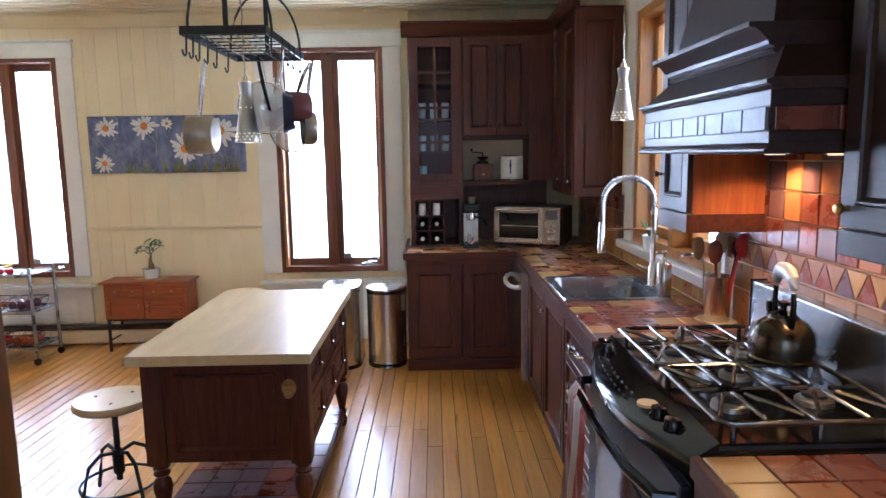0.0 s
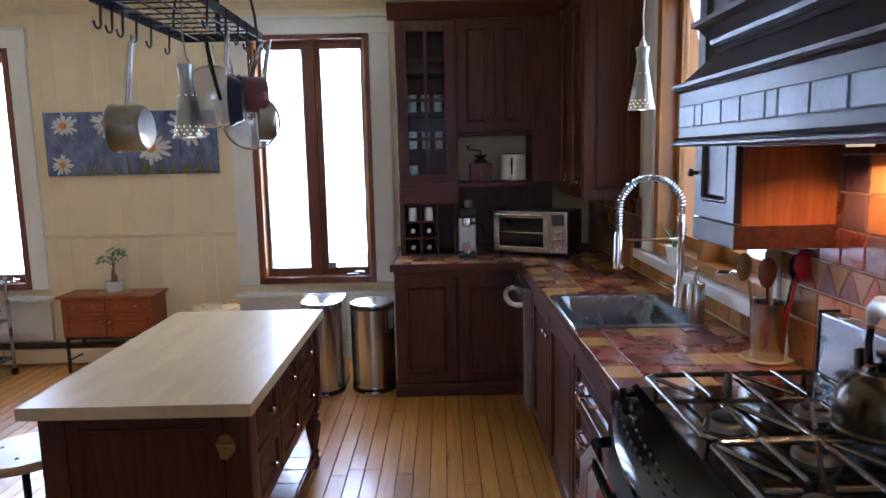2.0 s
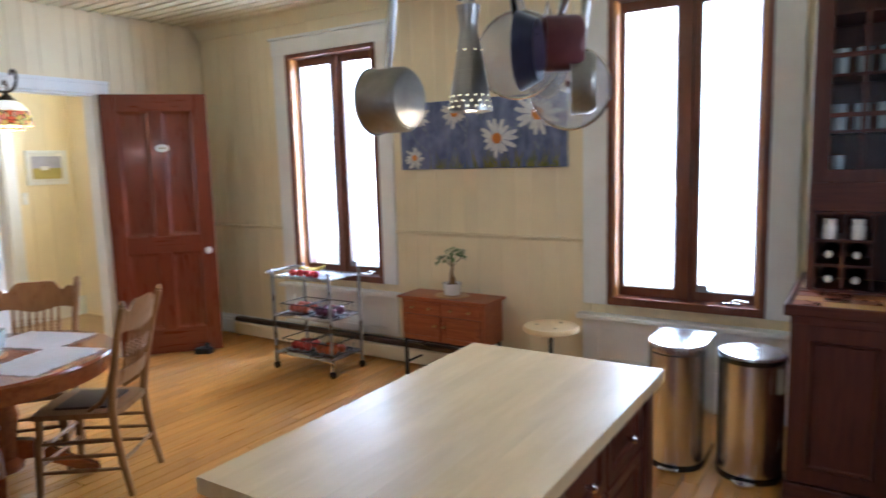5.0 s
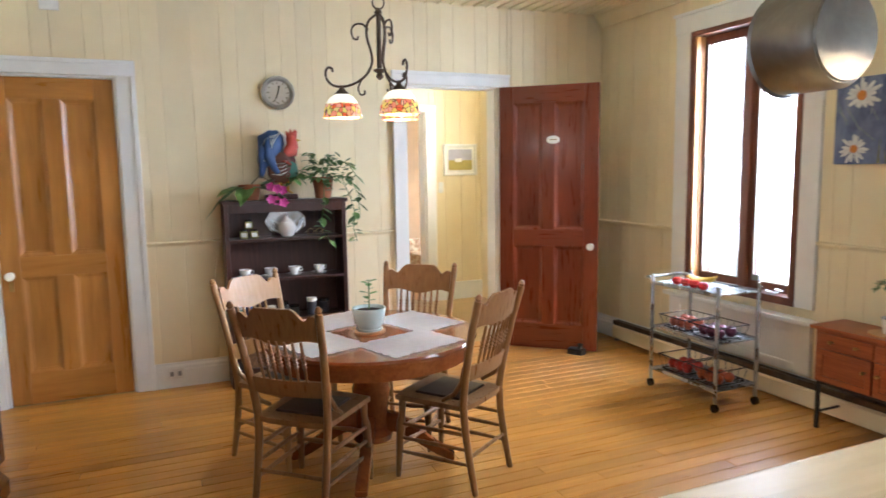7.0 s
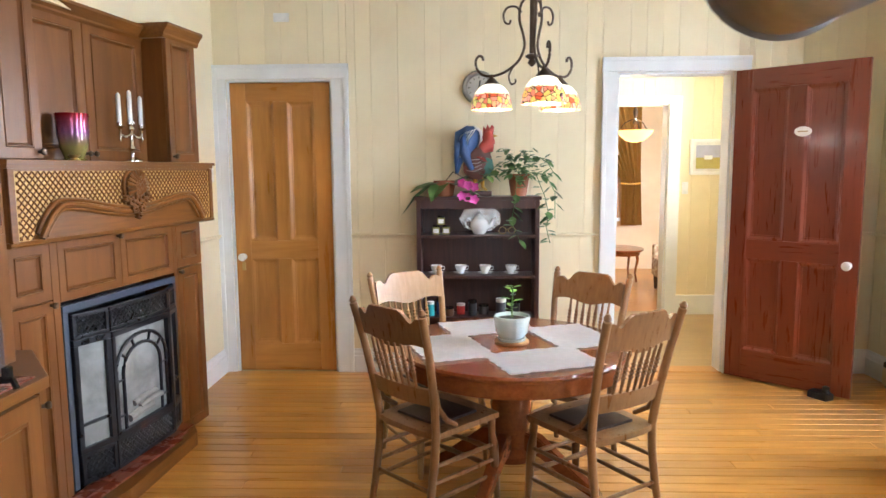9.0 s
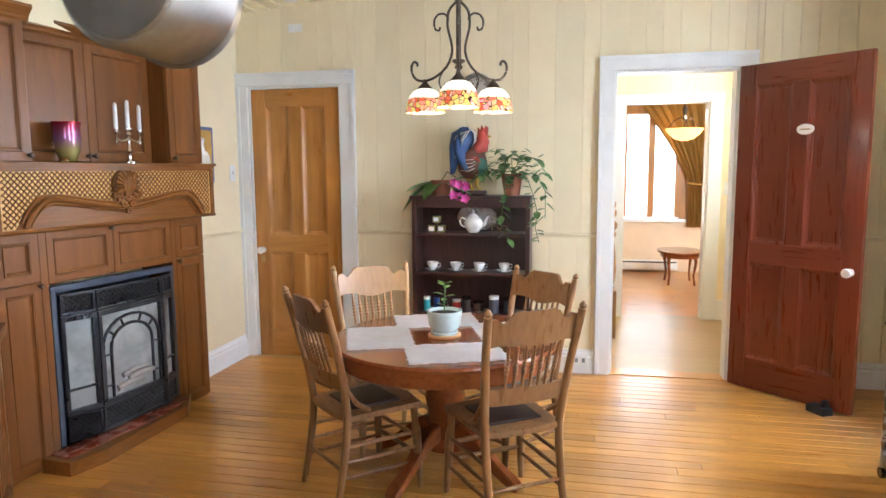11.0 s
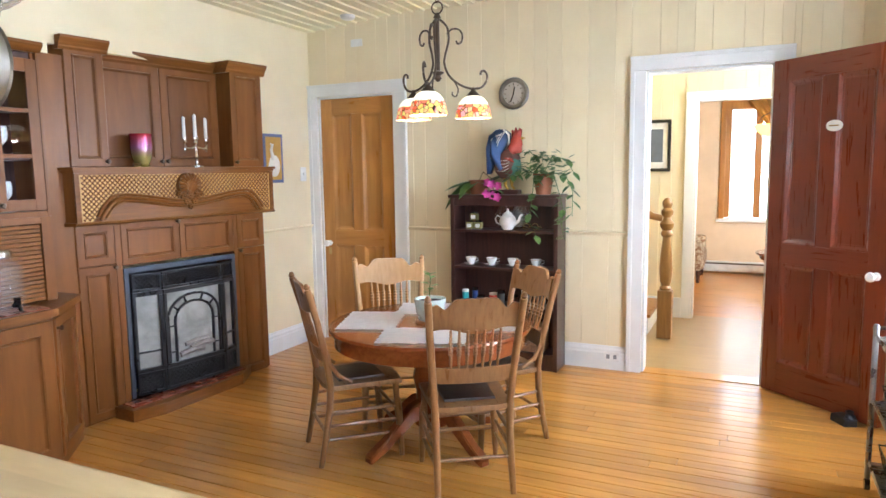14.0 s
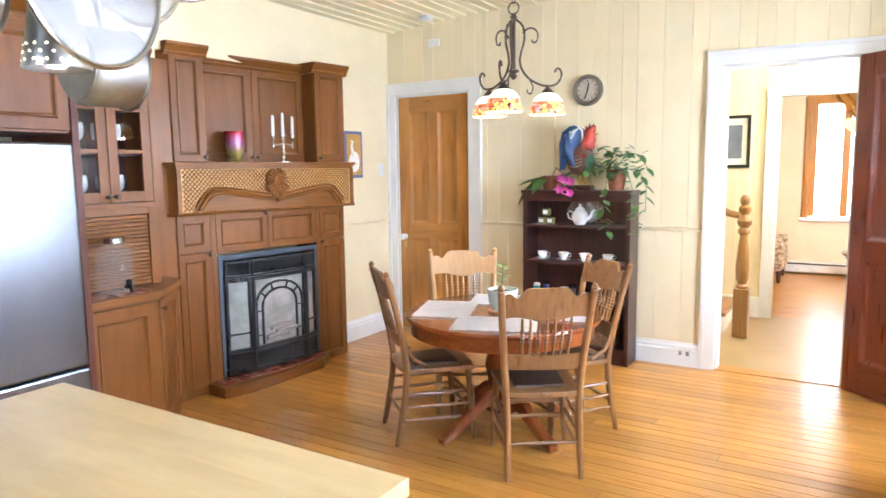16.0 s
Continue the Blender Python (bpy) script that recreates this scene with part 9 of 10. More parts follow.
def chair(label, wood):
    """Pressed-back oak chair: seat front looks to -y, back at +y."""
    c = thing("dining_chair", label, "chair", 0, 0, 0, 0, "chairs round the table")
    sh = 0.415
    part("seat", prism(bmesh.new(), [(-0.20, -0.20), (-0.08, -0.215), (0.08, -0.215), (0.20, -0.20), (0.185, 0.17), (0.10, 0.19), (-0.10, 0.19), (-0.185, 0.17)], sh - 0.025, sh, 0.007), wood, c, smooth=True)
    part("seat_pad", prism(bmesh.new(), [(-0.13, -0.13), (0.13, -0.13), (0.12, 0.11), (-0.12, 0.11)], sh - 0.002, sh + 0.012, 0.008), M["leather"], c, "embossed dark leather seat pad", True)
    for s in (-1, 1):
        part("front_leg", tube(bmesh.new(), [(s * 0.175, -0.175, sh - 0.02), (s * 0.178, -0.178, sh - 0.10), (s * 0.182, -0.183, sh - 0.14), (s * 0.185, -0.187, 0.20), (s * 0.19, -0.193, 0.08), (s * 0.193, -0.197, 0.0)], [0.019, 0.015, 0.021, 0.020, 0.016, 0.012], 12), wood, c, "turned leg", True)
        part("back_leg", tube(bmesh.new(), [(s * 0.175, 0.225, 0.0), (s * 0.172, 0.195, 0.15), (s * 0.172, 0.172, 0.30), (s * 0.175, 0.165, sh), (s * 0.185, 0.185, 0.56), (s * 0.20, 0.225, 0.75), (s * 0.212, 0.27, 0.915), (s * 0.212, 0.27, 0.917), (s * 0.2125, 0.272, 0.928), (s * 0.213, 0.276, 0.945)], [0.014, 0.017, 0.018, 0.018, 0.018, 0.017, 0.017, 0.011, 0.017, 0.007], 12), wood, c, "bent back post", True)
        part("bent_arm", tube(bmesh.new(), [(s * 0.185, 0.18, 0.55), (s * 0.195, 0.13, 0.47), (s * 0.185, 0.06, 0.425)], [0.011, 0.012, 0.010], 8), wood, c, "bent seat brace", True)
        for z_ in (0.13, 0.20, 0.27):
            part("side_stretcher", tube(bmesh.new(), [(s * 0.187, -0.187, z_), (s * 0.18, 0.0, z_ + 0.003), (s * 0.173, 0.185 - 0.02 * z_, z_ + 0.006)], [0.008, 0.011, 0.008], 8), wood, c, "", True)
    for z_ in (0.16, 0.24):
        part("front_stretcher", tube(bmesh.new(), [(-0.185, -0.187, z_), (-0.09, -0.188, z_), (-0.03, -0.188, z_), (0.03, -0.188, z_), (0.09, -0.188, z_), (0.185, -0.187, z_)], [0.008, 0.013, 0.009, 0.009, 0.013, 0.008], 10), wood, c, "", True)
    part("back_stretcher", tube(bmesh.new(), [(-0.172, 0.192, 0.17), (0.172, 0.192, 0.17)], 0.009, 8), wood, c, "", True)

    def board(name, zc, hgt, yf, top):
        bm = bmesh.new()
        n_ = 48
        f0, f1, b0, b1 = [], [], [], []
        for i in range(n_ + 1):
            u = i / n_ * 2 - 1
            x_ = u * 0.196
            y_ = yf + 0.028 * (1 - u * u)
            zt = zc + hgt / 2 + (top(u) if top else 0)
            zb = zc - hgt / 2 - (0.012 * math.cos(u * 4.5) if top else 0)
            lean = 0.22
            f0.append(bm.verts.new((x_, y_ - 0.009 + lean * (zb - zc), zb)))
            f1.append(bm.verts.new((x_, y_ - 0.009 + lean * (zt - zc), zt)))
            b0.append(bm.verts.new((x_, y_ + 0.009 + lean * (zb - zc), zb)))
            b1.append(bm.verts.new((x_, y_ + 0.009 + lean * (zt - zc), zt)))
        for i in range(n_):
            for a, b in ((f0, f1), (f1, b1), (b1, b0), (b0, f0)):
                bm.faces.new((a[i], a[i + 1], b[i + 1], b[i]))
        for q in (0, -1):
            bm.faces.new((f0[q], f1[q], b1[q], b0[q]))
        return part(name, bm, wood, c, "pressed and scalloped top rail" if top else "", True)

    board("crest_rail", 0.835, 0.115, 0.235, lambda u: 0.036 / (1 + math.exp((abs(u) - 0.55) * 26)) + 0.0025 * (abs(u) < 0.5) * math.cos(u * 60) - 0.014 * math.exp(-((abs(u) - 0.70) / 0.075) ** 2) + 0.008 * math.exp(-((abs(u) - 0.88) / 0.08) ** 2))
    board("lower_rail", 0.565, 0.075, 0.175, None)
    for i in range(7):
        u = (i - 3) / 3.6
        x_ = u * 0.135
        bow = 0.028 * (1 - u * u * 0.5)
        pts_, rad_ = [], []
        for q in range(33):
            t_ = q / 32
            pts_.append((x_ * (0.94 + 0.06 * t_), 0.183 + bow + 0.048 * t_ + 0.004, 0.60 + 0.185 * t_))
            rad_.append(0.0055 + 0.0045 * (math.cos(q * 2.1) > 0.3) * (10 < q < 22) + 0.0022 * math.sin(t_ * 3.14))
        part("spindle", tube(bmesh.new(), pts_, rad_, 8), wood, c, "turned spindle", True)
    return c


def seat_at(x0, y0, x1, y1):
    """Pose of a chair from the tops of its two back posts; it looks at the table."""
    mx_, my_ = (x0 + x1) / 2, (y0 + y1) / 2
    d = Vector((x1 - x0, y1 - y0))
    nrm = Vector((-d.y, d.x)).normalized()
    if nrm.dot(Vector((TX - mx_, TY - my_))) < 0:
        nrm = -nrm
    rz = math.degrees(math.atan2(nrm.x, -nrm.y))
    return pose(mx_ + nrm.x * 0.27, my_ + nrm.y * 0.27, 0, 0, 0, rz)


c1 = chair("oak pressed-back dining chair with a dark leather seat", M["chairwood"])
c1.matrix_basis = seat_at(-2.877, 2.139, -2.588, 2.452)
copy_thing(c1, seat_at(-2.518, 3.133, -2.756, 3.482))
copy_thing(c1, seat_at(-3.716, 3.138, -3.476, 3.425))
c4 = chair("paler oak pressed-back dining chair with a dark leather seat", M["chairpale"])
c4.matrix_basis = seat_at(-3.537, 2.134, -3.756, 2.456)

# ---------------------------------------------------------------- chandelier
cl = thing("chandelier", "dark scrolled iron chandelier with three stained-glass shades", "chandelier", -3.12, 2.91, 0)
HZ = 1.955
part("stem", lathe(bmesh.new(), [(0.006, HZ - 0.035), (0.02, HZ - 0.02), (0.012, HZ - 0.005), (0.03, HZ + 0.005), (0.03, HZ + 0.012), (0.012, HZ + 0.02), (0.011, HZ + 0.27), (0.02, HZ + 0.28), (0.008, HZ + 0.30)], 16), M["bronze"], cl, smooth=True)
part("ring", tube(bmesh.new(), [(0, 0.03 * math.cos(a * 0.5236), HZ + 0.325 + 0.03 * math.sin(a * 0.5236)) for a in range(12)], 0.004, 6, True), M["bronze"], cl, smooth=True)
z_ = HZ + 0.35
k = 0
while z_ < CZ - 0.03:
    ax = (1, 0) if k % 2 else (0, 1)
    part("chain_link", tube(bmesh.new(), [(ax[0] * 0.008 * math.cos(a * 0.7854), ax[1] * 0.008 * math.cos(a * 0.7854), z_ + 0.014 + 0.017 * math.sin(a * 0.7854)) for a in range(8)], 0.0025, 5, True), M["bronze"], cl)
    z_ += 0.026
    k += 1
part("canopy", lathe(bmesh.new(), [(0.01, CZ - 0.03), (0.05, CZ - 0.022), (0.06, CZ - 0.006)], 20), M["bronze"], cl, smooth=True)


def flowing(pts, n_=6):
    """A smooth run through the points of a bent bar."""
    out = []
    for i in range(len(pts) - 1):
        p0, p1, p2, p3 = (Vector(pts[max(0, min(len(pts) - 1, j))]) for j in (i - 1, i, i + 1, i + 2))
        for k in range(n_):
            t = k / n_
            out.append(0.5 * (2 * p1 + (p2 - p0) * t + (2 * p0 - 5 * p1 + 4 * p2 - p3) * t * t + (3 * p1 - p0 - 3 * p2 + p3) * t ** 3))
    return out + [Vector(pts[-1])]


sg_mat = bpy.data.materials.new("stained_glass_shade")
sg_mat.use_nodes = True
_n2, _l2 = sg_mat.node_tree.nodes, sg_mat.node_tree.links
_tc, _vo, _sp, _rp, _rp2, _mx, _mth = (_n2.new("ShaderNodeTexCoord"), _n2.new("ShaderNodeTexVoronoi"), _n2.new("ShaderNodeSeparateXYZ"), _n2.new("ShaderNodeValToRGB"), _n2.new("ShaderNodeValToRGB"), _n2.new("ShaderNodeMix"), _n2.new("ShaderNodeMapRange"))
_vo.feature = "DISTANCE_TO_EDGE"
_vo.inputs["Scale"].default_value = 42
_l2.new(_tc.outputs["Object"], _vo.inputs["Vector"])
_l2.new(_tc.outputs["Object"], _sp.inputs[0])
_mth.inputs[1].default_value, _mth.inputs[2].default_value = 0.0, 0.115
_l2.new(_sp.outputs[2], _mth.inputs[0])
_l2.new(_mth.outputs[0], _rp.inputs[0])
for i, (p_, c_) in enumerate(((0.0, (0.75, 0.16, 0.05)), (0.28, (0.85, 0.30, 0.08)), (0.5, (0.95, 0.62, 0.25)), (0.62, (1.0, 0.90, 0.66)), (1.0, (1.0, 0.94, 0.78)))):
    e_ = _rp.color_ramp.elements[i] if i < 2 else _rp.color_ramp.elements.new(p_)
    e_.position, e_.color = p_, (*c_, 1)
_rp2.color_ramp.elements[0].position, _rp2.color_ramp.elements[1].position = 0.03, 0.06
_l2.new(_vo.outputs["Distance"], _rp2.inputs[0])
_gt = _n2.new("ShaderNodeMath")
_gt.operation, _gt.inputs[1].default_value = "GREATER_THAN", 0.60
_l2.new(_mth.outputs[0], _gt.inputs[0])
_mxm = _n2.new("ShaderNodeMath")
_mxm.operation = "MAXIMUM"
_l2.new(_rp2.outputs[0], _mxm.inputs[0])
_l2.new(_gt.outputs[0], _mxm.inputs[1])
_mx.data_type = "RGBA"
_mx.inputs["A"].default_value = (0.03, 0.015, 0.01, 1)
_l2.new(_mxm.outputs[0], _mx.inputs["Factor"])
_vc, _rp3, _mx3, _lt = _n2.new("ShaderNodeTexVoronoi"), _n2.new("ShaderNodeValToRGB"), _n2.new("ShaderNodeMix"), _n2.new("ShaderNodeMath")
_vc.inputs["Scale"].default_value = 42
_l2.new(_tc.outputs["Object"], _vc.inputs["Vector"])
_l2.new(_vc.outputs["Color"], _rp3.inputs[0])
for i, (p_, c_) in enumerate(((0.2, (0.62, 0.10, 0.03)), (0.4, (0.85, 0.33, 0.20)), (0.5, (0.80, 0.42, 0.08)), (0.65, (0.55, 0.48, 0.12)), (0.85, (0.80, 0.30, 0.28)))):
    e_ = _rp3.color_ramp.elements[i] if i < 2 else _rp3.color_ramp.elements.new(p_)
    e_.position, e_.color = p_, (*c_, 1)
_lt.operation, _lt.inputs[1].default_value = "LESS_THAN", 0.56
_l2.new(_mth.outputs[0], _lt.inputs[0])
_mx3.data_type = "RGBA"
_l2.new(_lt.outputs[0], _mx3.inputs["Factor"])
_l2.new(_rp.outputs[0], _mx3.inputs["A"])
_l2.new(_rp3.outputs[0], _mx3.inputs["B"])
_l2.new(_mx3.outputs["Result"], _mx.inputs["B"])
_b2 = _n2["Principled BSDF"]
_l2.new(_mx.outputs["Result"], _b2.inputs["Base Color"])
_l2.new(_mx.outputs["Result"], _b2.inputs["Emission Color"])
_b2.inputs["Emission Strength"].default_value = 0.85
_b2.inputs["Roughness"].default_value = 0.25
for k in range(3):
    az = 10 + 120 * k
    mk = pose(0, 0, 0, 0, 0, az)
    arm = [(0.012, HZ + 0.27), (0.05, HZ + 0.235), (0.058, HZ + 0.17), (0.04, HZ + 0.10), (0.035, HZ + 0.05), (0.06, HZ - 0.005), (0.11, HZ - 0.045), (0.17, HZ - 0.065), (0.225, HZ - 0.06), (0.255, HZ - 0.03), (0.26, HZ + 0.005), (0.245, HZ + 0.025), (0.228, HZ + 0.018), (0.226, HZ + 0.004)]
    part("arm", tube(bmesh.new(), flowing([(x_, 0, z_) for x_, z_ in arm]), 0.006, 8), M["bronze"], cl, "scrolled iron arm", True, mk)
    sc1 = [(0.05, HZ + 0.20), (0.075, HZ + 0.225), (0.11, HZ + 0.225), (0.13, HZ + 0.20), (0.125, HZ + 0.165), (0.105, HZ + 0.155), (0.098, HZ + 0.17)]
    part("scroll", tube(bmesh.new(), flowing([(x_, 0, z_) for x_, z_ in sc1]), 0.0048, 8), M["bronze"], cl, "", True, mk)
    sc2 = [(0.085, HZ - 0.03), (0.105, HZ - 0.07), (0.095, HZ - 0.105), (0.075, HZ - 0.10), (0.075, HZ - 0.085)]
    part("scroll", tube(bmesh.new(), flowing([(x_, 0, z_) for x_, z_ in sc2]), 0.004, 8), M["bronze"], cl, "", True, mk)
    x_ = 0.185
    part("cap", lathe(bmesh.new(), [(0.008, HZ - 0.06), (0.012, HZ - 0.075), (0.035, HZ - 0.10), (0.036, HZ - 0.104)], 18, (x_, 0, 0)), M["bronze"], cl, "", True, mk)
    p_ = part("shade", lathe(bmesh.new(), [(0.032, 0.112), (0.055, 0.10), (0.075, 0.075), (0.088, 0.04), (0.094, 0.0), (0.092, 0.0), (0.086, 0.04), (0.073, 0.074), (0.054, 0.098), (0.032, 0.11)], 36), sg_mat, cl, "cream and amber stained-glass shade", True, pose(0, 0, 0, 0, 0, az) @ pose(x_, 0, HZ - 0.215))
    c_, s_ = math.cos(radians(az)) * x_, math.sin(radians(az)) * x_
    bulb(-3.12 + c_, 2.91 + s_, HZ - 0.205, 5.0, (1.0, 0.86, 0.66))

# ---------------------------------------------------------------- hall beyond the open door
HX0, HX1 = -6.86, WX - 0.14
struct("floor_hall", boxm(HX0 - 0.14, HX1 + 0.14, 0.6, 5.45, -0.10, -0.002), M["floor_hall"], "honey-coloured hall floor", "floor")
hwal = wall_core("wall_hall", "y", HX0, HX0 - 0.14, 0.6, 5.45, CZ, [(3.85, 4.63, 0.0, 2.11)], M["wall"], "cream panelled hall wall with a doorway")
wall_boards(hwal, "y", HX0, 1, 3.2, 5.31, 0.18, CZ, [(3.765, 4.75, 0, 2.18)], 15)
# unseen opening, cut only to let the hall fill in
wall_core("wall_hall_north", "x", 5.31, 5.45, HX0, HX1, CZ, [(-6.4, -5.4, 1.6, 2.5)], M["wall"], "cream hall end wall")
wall_core("wall_hall_south", "x", 0.6, 0.46, HX0 - 0.14, HX1, CZ, [], M["wall"], "cream hall end wall")
struct("ceiling_hall", boxm(-10.3, HX1, 0.46, 7.2, CZ, CZ + 0.1), M["ceil"], "cream ceiling over hall and living room", "ceiling")
bm = bmesh.new()
box(bm, HX0 + T, HX0 + T + 0.022, 3.76, 3.85, 0, 2.11, 0.004)
box(bm, HX0 + T, HX0 + T + 0.022, 4.63, 4.75, 0, 2.11, 0.004)
box(bm, HX0 + T, HX0 + T + 0.024, 3.755, 4.755, 2.11, 2.18, 0.004)
box(bm, HX0 - 0.142, HX0 + T, 3.851, 3.866, 0, 2.095)
box(bm, HX0 - 0.142, HX0 + T, 4.614, 4.629, 0, 2.095)
box(bm, HX0 - 0.142, HX0 + T, 3.851, 4.629, 2.095, 2.109)
struct("trim_hall", bm, M["white"], "white casing round the living room doorway", "door casing")
bm = boxm(HX0 + T, HX0 + T + 0.02, 4.75, 5.31, 0, 0.2, bevel=0.004)
box(bm, HX0 + T, HX0 + T + 0.02, 3.2, 3.76, 0, 0.2, 0.004)
struct("baseboard_hall", bm, M["white"], "white hall baseboard", "baseboard")
struct("threshold", boxm(WX - 0.14, WX + 0.004, 3.675, 4.47, -0.002, 0.006), M["floor"], "worn wooden door threshold", "threshold")
for y0_, y1_, z0_, z1_, lab, fk, key, inner in ((3.345, 3.63, 1.437, 1.933, "black-framed photograph on the hall wall", "black", "offwhite", "greyphoto"), (4.845, 5.255, 1.41, 1.76, "white-framed landscape picture on the hall wall", "white", "offwhite", "landscape")):
    hp_ = thing("framed_picture", lab, "picture")
    hp_.matrix_basis = pose(HX0 + T, y0_, 0, 0, 0, 90)
    w_ = y1_ - y0_
    bm = bmesh.new()
    for a in ((0, 0.03, z0_, z1_), (w_ - 0.03, w_, z0_, z1_), (0.03, w_ - 0.03, z0_, z0_ + 0.03), (0.03, w_ - 0.03, z1_ - 0.03, z1_)):
        box(bm, a[0], a[1], -0.024, 0, a[2], a[3], 0.004)
    part("picture_frame", bm, M[fk], hp_)
    part("mount", boxm(0.03, w_ - 0.03, -0.010, 0, z0_ + 0.03, z1_ - 0.03), M[key], hp_)
    if inner == "greyphoto":
        part("photo", boxm(0.075, w_ - 0.075, -0.012, -0.009, z0_ + 0.09, z1_ - 0.09), M_of("grey_photo", (0.13, 0.15, 0.18), 0.3, scale=9), hp_)
    else:
        part("painted_field", boxm(0.06, w_ - 0.06, -0.012, -0.009, z0_ + 0.06, z0_ + 0.17), M_of("ochre_field", (0.40, 0.33, 0.08), 0.5, scale=12), hp_)
        part("painted_sky", boxm(0.06, w_ - 0.06, -0.012, -0.009, z0_ + 0.17, z1_ - 0.06), M_of("lilac_sky", (0.38, 0.38, 0.48), 0.5, scale=6), hp_)
        part("painted_house", boxm(0.14, 0.22, -0.014, -0.0115, z0_ + 0.15, z0_ + 0.19), M["offwhite"], hp_)
hs = thing("light_switch", "white light switch plate in the hall", "light switch")
hs.matrix_basis = pose(HX0 + T, 4.72, 0, 0, 0, 90)
part("plate", boxm(0.06, 0.12, -0.008, 0, 1.22, 1.34, bevel=0.003), M["offwhite"], hs)
nw = thing("newel_post", "turned oak newel post with a ball finial", "newel post", -5.98, 3.708, 0)
part("post", lathe(bmesh.new(), [(0.042, 0.42), (0.05, 0.44), (0.035, 0.46), (0.048, 0.50), (0.056, 0.60), (0.048, 0.74), (0.034, 0.86), (0.034, 0.88), (0.05, 0.90), (0.05, 0.92), (0.036, 0.94), (0.058, 0.97), (0.06, 1.0), (0.036, 1.03), (0.03, 1.05), (0.05, 1.08), (0.05, 1.11), (0.03, 1.13), (0.042, 1.155), (0.042, 1.185), (0.02, 1.215), (0.0001, 1.22)], 24), M["newel"], nw, smooth=True)
part("block", boxm(-0.06, 0.06, -0.06, 0.06, 0, 0.42, bevel=0.006), M["newel"], nw)
hr = thing("stair_rail", "oak handrail rising beside the stairs", "handrail", 0, 0, 0)
part("rail", tube(bmesh.new(), [(-5.98, 3.67, 1.04), (-5.98, 3.58, 1.06), (-5.98, 3.47, 1.14), (-5.98, 3.2, 1.33), (-5.98, 1.8, 2.3)], 0.03, 10), M["newel"], hr, smooth=True)
for i in range(10):
    y_ = 3.42 - 0.15 * i
    part("baluster", lathe(bmesh.new(), [(0.016, 0.18 * (i // 1.6)), (0.014, 1.07 + max(0, (3.42 - y_)) * 0.66)], 8, (-5.98, y_, 0)), M["white"], hr, smooth=True)
sr = thing("staircase", "wooden staircase with white risers", "stairs", 0, 0, 0)
for i in range(9):
    y1_ = 3.58 - 0.24 * i
    part("tread", boxm(HX0 + T, -6.02, y1_ - 0.27, y1_, 0.18 * (i + 1) - 0.03, 0.18 * (i + 1), bevel=0.004), M["pine"], sr)
    part("riser", boxm(HX0 + T, -6.04, y1_ - 0.25, y1_ - 0.02, 0.18 * i, 0.18 * (i + 1) - 0.031), M["white"], sr)

# ---------------------------------------------------------------- living room glimpsed through the far doorway
LX = -10.0
struct("floor_living", boxm(LX - 0.2, HX0 - 0.14, 1.5, 7.2, -0.10, -0.002), M["floor"], "honey-coloured living room floor", "floor")
wall_core("wall_living_west", "y", LX, LX - 0.2, 1.5, 7.2, CZ, [(4.0, 4.80, 0.76, 2.24)], M["peach"], "peach painted living room wall with a window")
wall_core("wall_living_north", "x", 6.6, 6.75, LX, HX0 - 0.14, CZ, [], M["peach"], "peach painted living room wall")
wall_core("wall_living_south", "x", 1.6, 1.45, LX, HX0 - 0.14, CZ, [], M["peach"], "peach painted living room wall")
lw = thing("window_4", "tall pine-framed living room window with a gold curtain", "window", kind="structure")
bm = bmesh.new()
for a in ((3.93, 4.0, 0.76, 2.36), (4.80, 4.88, 0.76, 2.36), (4.0, 4.80, 2.24, 2.36), (4.0, 4.07, 0.78, 2.24), (4.73, 4.80, 0.78, 2.24), (4.36, 4.45, 0.78, 2.24)):
    box(bm, LX - (0.1 if a[2] > 0.77 and a[3] < 2.3 else 0.0), LX + 0.03, a[0], a[1], a[2], a[3], 0.004)
part("window_frame", bm, M["pine"], lw)
part("window_sill", boxm(LX - 0.1, LX + 0.06, 3.90, 4.91, 0.715, 0.76, bevel=0.006), M["white"], lw)
for a, b in ((4.07, 4.36), (4.45, 4.73)):
    p_ = part("pane", boxm(LX - 0.08, LX - 0.074, a, b, 0.78, 2.24), M["pane"], lw)
    p_.visible_shadow = False
cu = thing("curtain", "gold curtain gathered by a tieback", "curtain", 0, 0, 0)
bm = bmesh.new()
rows_ = []
for j in range(17):
    z_ = 2.45 - j * 0.112
    up = max(0.0, (z_ - 1.25) / 1.2)
    left = 4.90 - 0.74 * up ** 1.3
    right = 5.16 if z_ > 1.45 else 5.16 + 0.05 * (1.45 - z_)
    yc, half = (left + right) / 2, (right - left) / 2
    rows_.append([bm.verts.new((LX + 0.09 + 0.025 * math.sin(i * 1.9), yc + half * (i / 12 - 0.5) * 2 * 0.9, z_)) for i in range(25)][:25])
    for i, v_ in enumerate(rows_[-1]):
        v_.co.y = yc + half * (i / 24 - 0.5) * 2
for a, b in zip(rows_, rows_[1:]):
    for i in range(24):
        bm.faces.new((a[i], a[i + 1], b[i + 1], b[i]))
bmesh.ops.solidify(bm, geom=bm.faces[:], thickness=0.006)
part("drape", bm, M["curtain"], cu, smooth=True)
part("tieback", tube(bmesh.new(), [(LX + 0.12, 4.88, 1.27), (LX + 0.14, 5.02, 1.25), (LX + 0.12, 5.17, 1.27)], 0.016, 8), M["curtain"], cu, smooth=True)
lh = thing("baseboard_heater", "white living room baseboard heater", "heater", LX + 0.01, 3.2, 0)
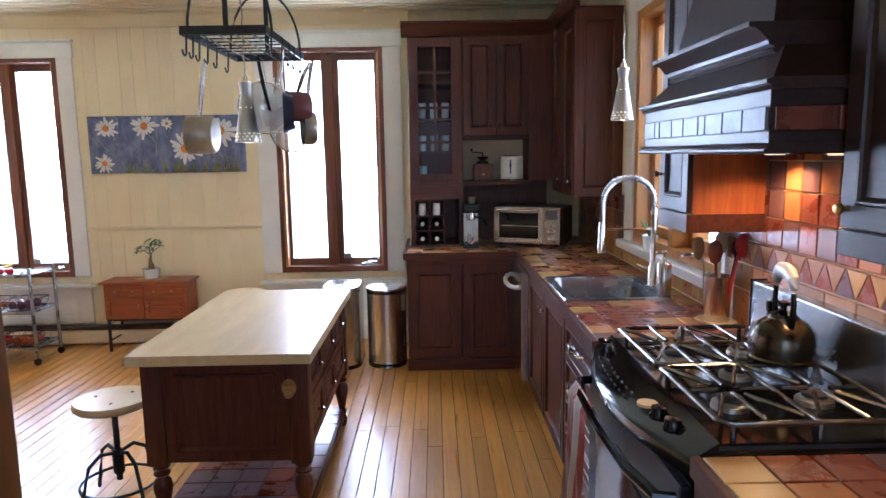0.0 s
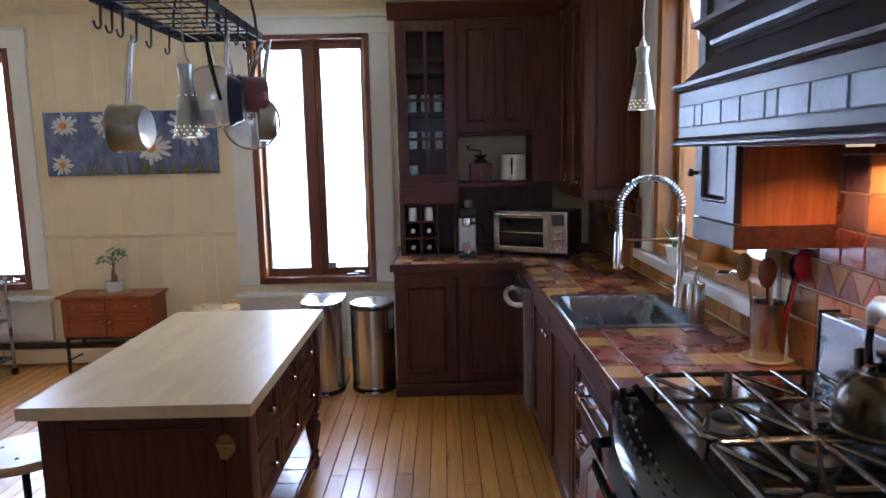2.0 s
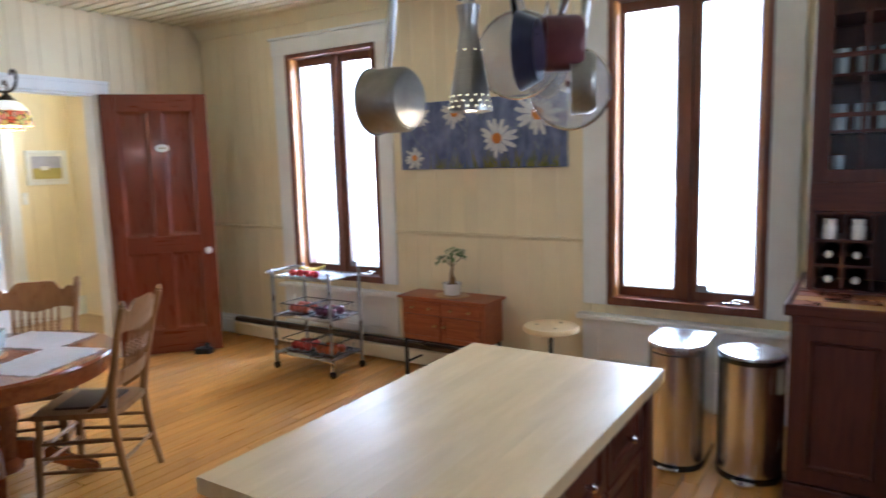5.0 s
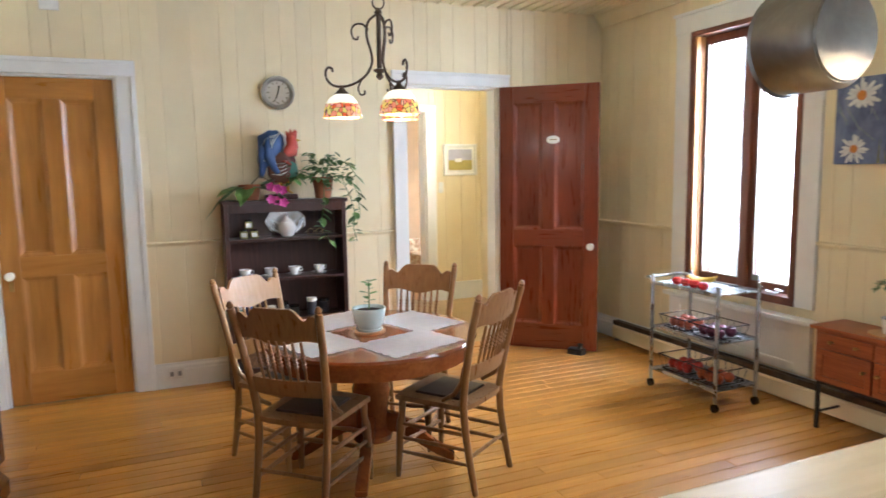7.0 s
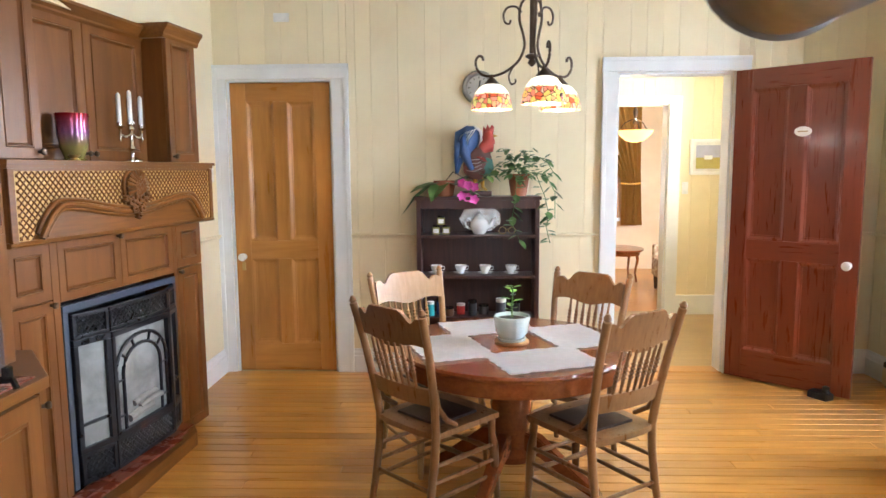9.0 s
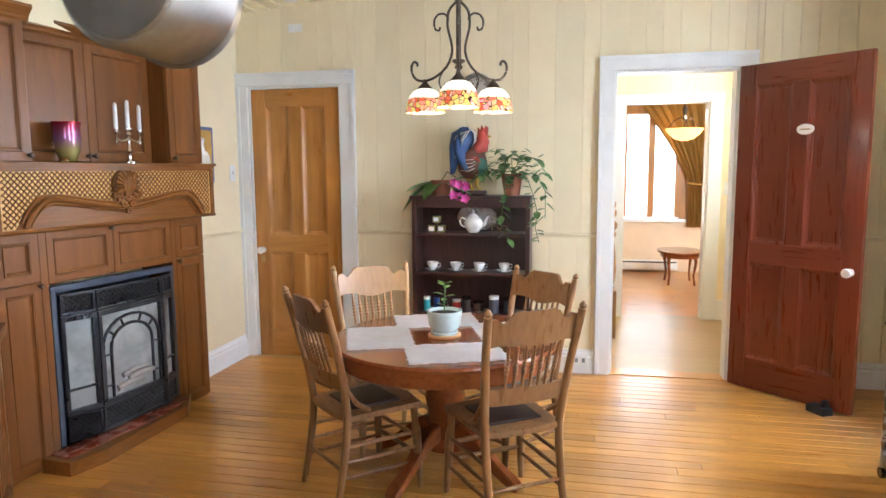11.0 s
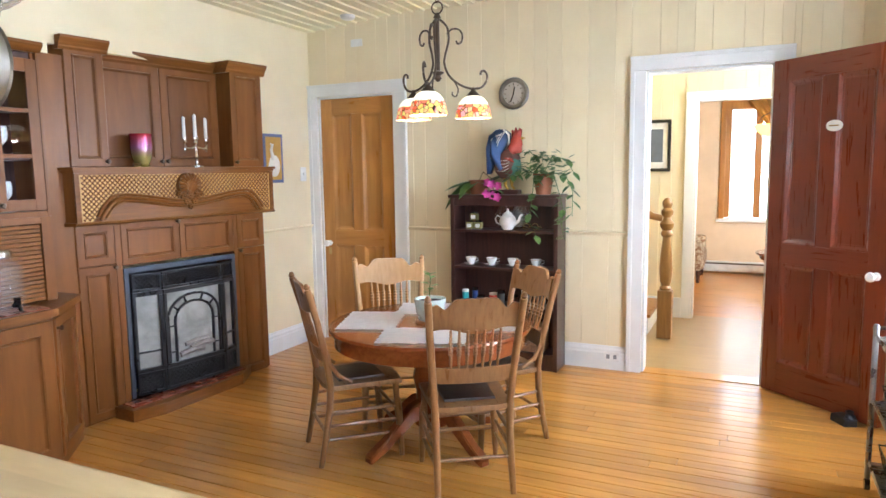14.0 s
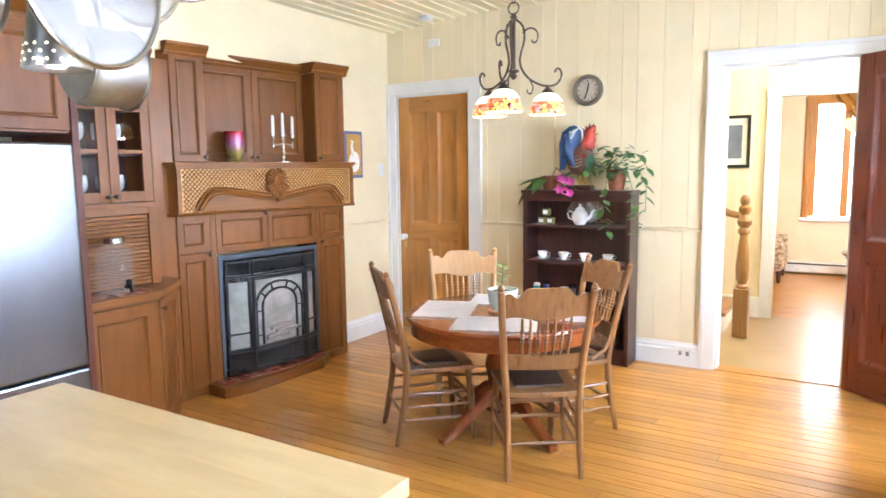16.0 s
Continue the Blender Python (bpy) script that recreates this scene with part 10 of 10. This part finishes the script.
part("body", boxm(0, 0.06, 0, 1.6, 0.03, 0.17, bevel=0.006), M["offwhite"], lh)
part("slot", boxm(0.06, 0.063, 0.02, 1.58, 0.13, 0.15), M["bronze"], lh)
tt = thing("side_table", "oval dark wooden side table on curved legs", "side table", -9.0, 4.70, 0)
part("tabletop", lathe(bmesh.new(), [(0.36, 0.40), (0.38, 0.41), (0.38, 0.43), (0.0001, 0.432)], 32, (0, 0, 0), "z", 0.75), M["table"], tt, smooth=True)
for a in (45, 135, 225, 315):
    c_, s_ = math.cos(radians(a)), 0.75 * math.sin(radians(a))
    part("leg", tube(bmesh.new(), [(0.28 * c_, 0.28 * s_, 0.41), (0.31 * c_, 0.31 * s_, 0.30), (0.27 * c_, 0.27 * s_, 0.12), (0.30 * c_, 0.30 * s_, 0.0)], [0.022, 0.02, 0.012, 0.014], 8), M["table"], tt, "curved leg", True)
part("apron", lathe(bmesh.new(), [(0.32, 0.35), (0.33, 0.40)], 28, (0, 0, 0), "z", 0.75), M["table"], tt)
for x_, y_, rz_, lab in ((-9.35, 3.52, 0, "flowered armchair with a rolled wooden back"), (-8.0, 5.22, 180, "tapestry armchair beside the doorway")):
    ar = thing("armchair", lab, "armchair", x_, y_, 0, rz_)
    part("seat", boxm(-0.32, 0.32, -0.34, 0.30, 0.16, 0.40, bevel=0.05), M["tapestry"], ar, smooth=True)
    part("backrest", boxm(-0.32, 0.32, -0.46, -0.30, 0.30, 0.72, bevel=0.05), M["tapestry"], ar, smooth=True)
    for s in (-1, 1):
        part("armrest", boxm(s * 0.37 - 0.06, s * 0.37 + 0.06, -0.40, 0.28, 0.16, 0.55, bevel=0.04), M["tapestry"], ar, smooth=True)
        for y_l in (-0.36, 0.24):
            part("leg", lathe(bmesh.new(), [(0.02, 0), (0.03, 0.16)], 10, (s * 0.33, y_l, 0)), M["walnut"], ar)
    part("crest", tube(bmesh.new(), [(-0.32, -0.40, 0.72), (0, -0.42, 0.76), (0.32, -0.40, 0.72)], 0.035, 10), M["walnut"], ar, smooth=True)
ll = thing("bowl_pendant", "amber glass bowl pendant with a bronze stem", "ceiling lamp", -7.75, 4.53, -0.09)
am = glow("amber_bowl_glass", (1.0, 0.55, 0.15), 2.2)
part("bowl", lathe(bmesh.new(), [(0.03, 1.86), (0.10, 1.88), (0.17, 1.94), (0.20, 1.99), (0.195, 1.99), (0.16, 1.945), (0.0001, 1.88)], 32), am, ll, "glowing amber glass bowl", True)
part("stem", lathe(bmesh.new(), [(0.012, 1.9), (0.012, 2.05), (0.03, 2.08), (0.015, 2.12), (0.03, 2.2), (0.012, 2.25), (0.01, CZ + 0.07), (0.06, CZ + 0.086)], 14), M["bronze"], ll, smooth=True)
for a in (0, 120, 240):
    part("arm", tube(bmesh.new(), [(0.02, 0, 2.12), (0.12, 0, 2.08), (0.19, 0, 1.99)], 0.006, 6), M["bronze"], ll, "", True, pose(0, 0, 0, 0, 0, a))
bulb(-7.75, 4.53, 2.03, 12, (1.0, 0.8, 0.5), 0.05)
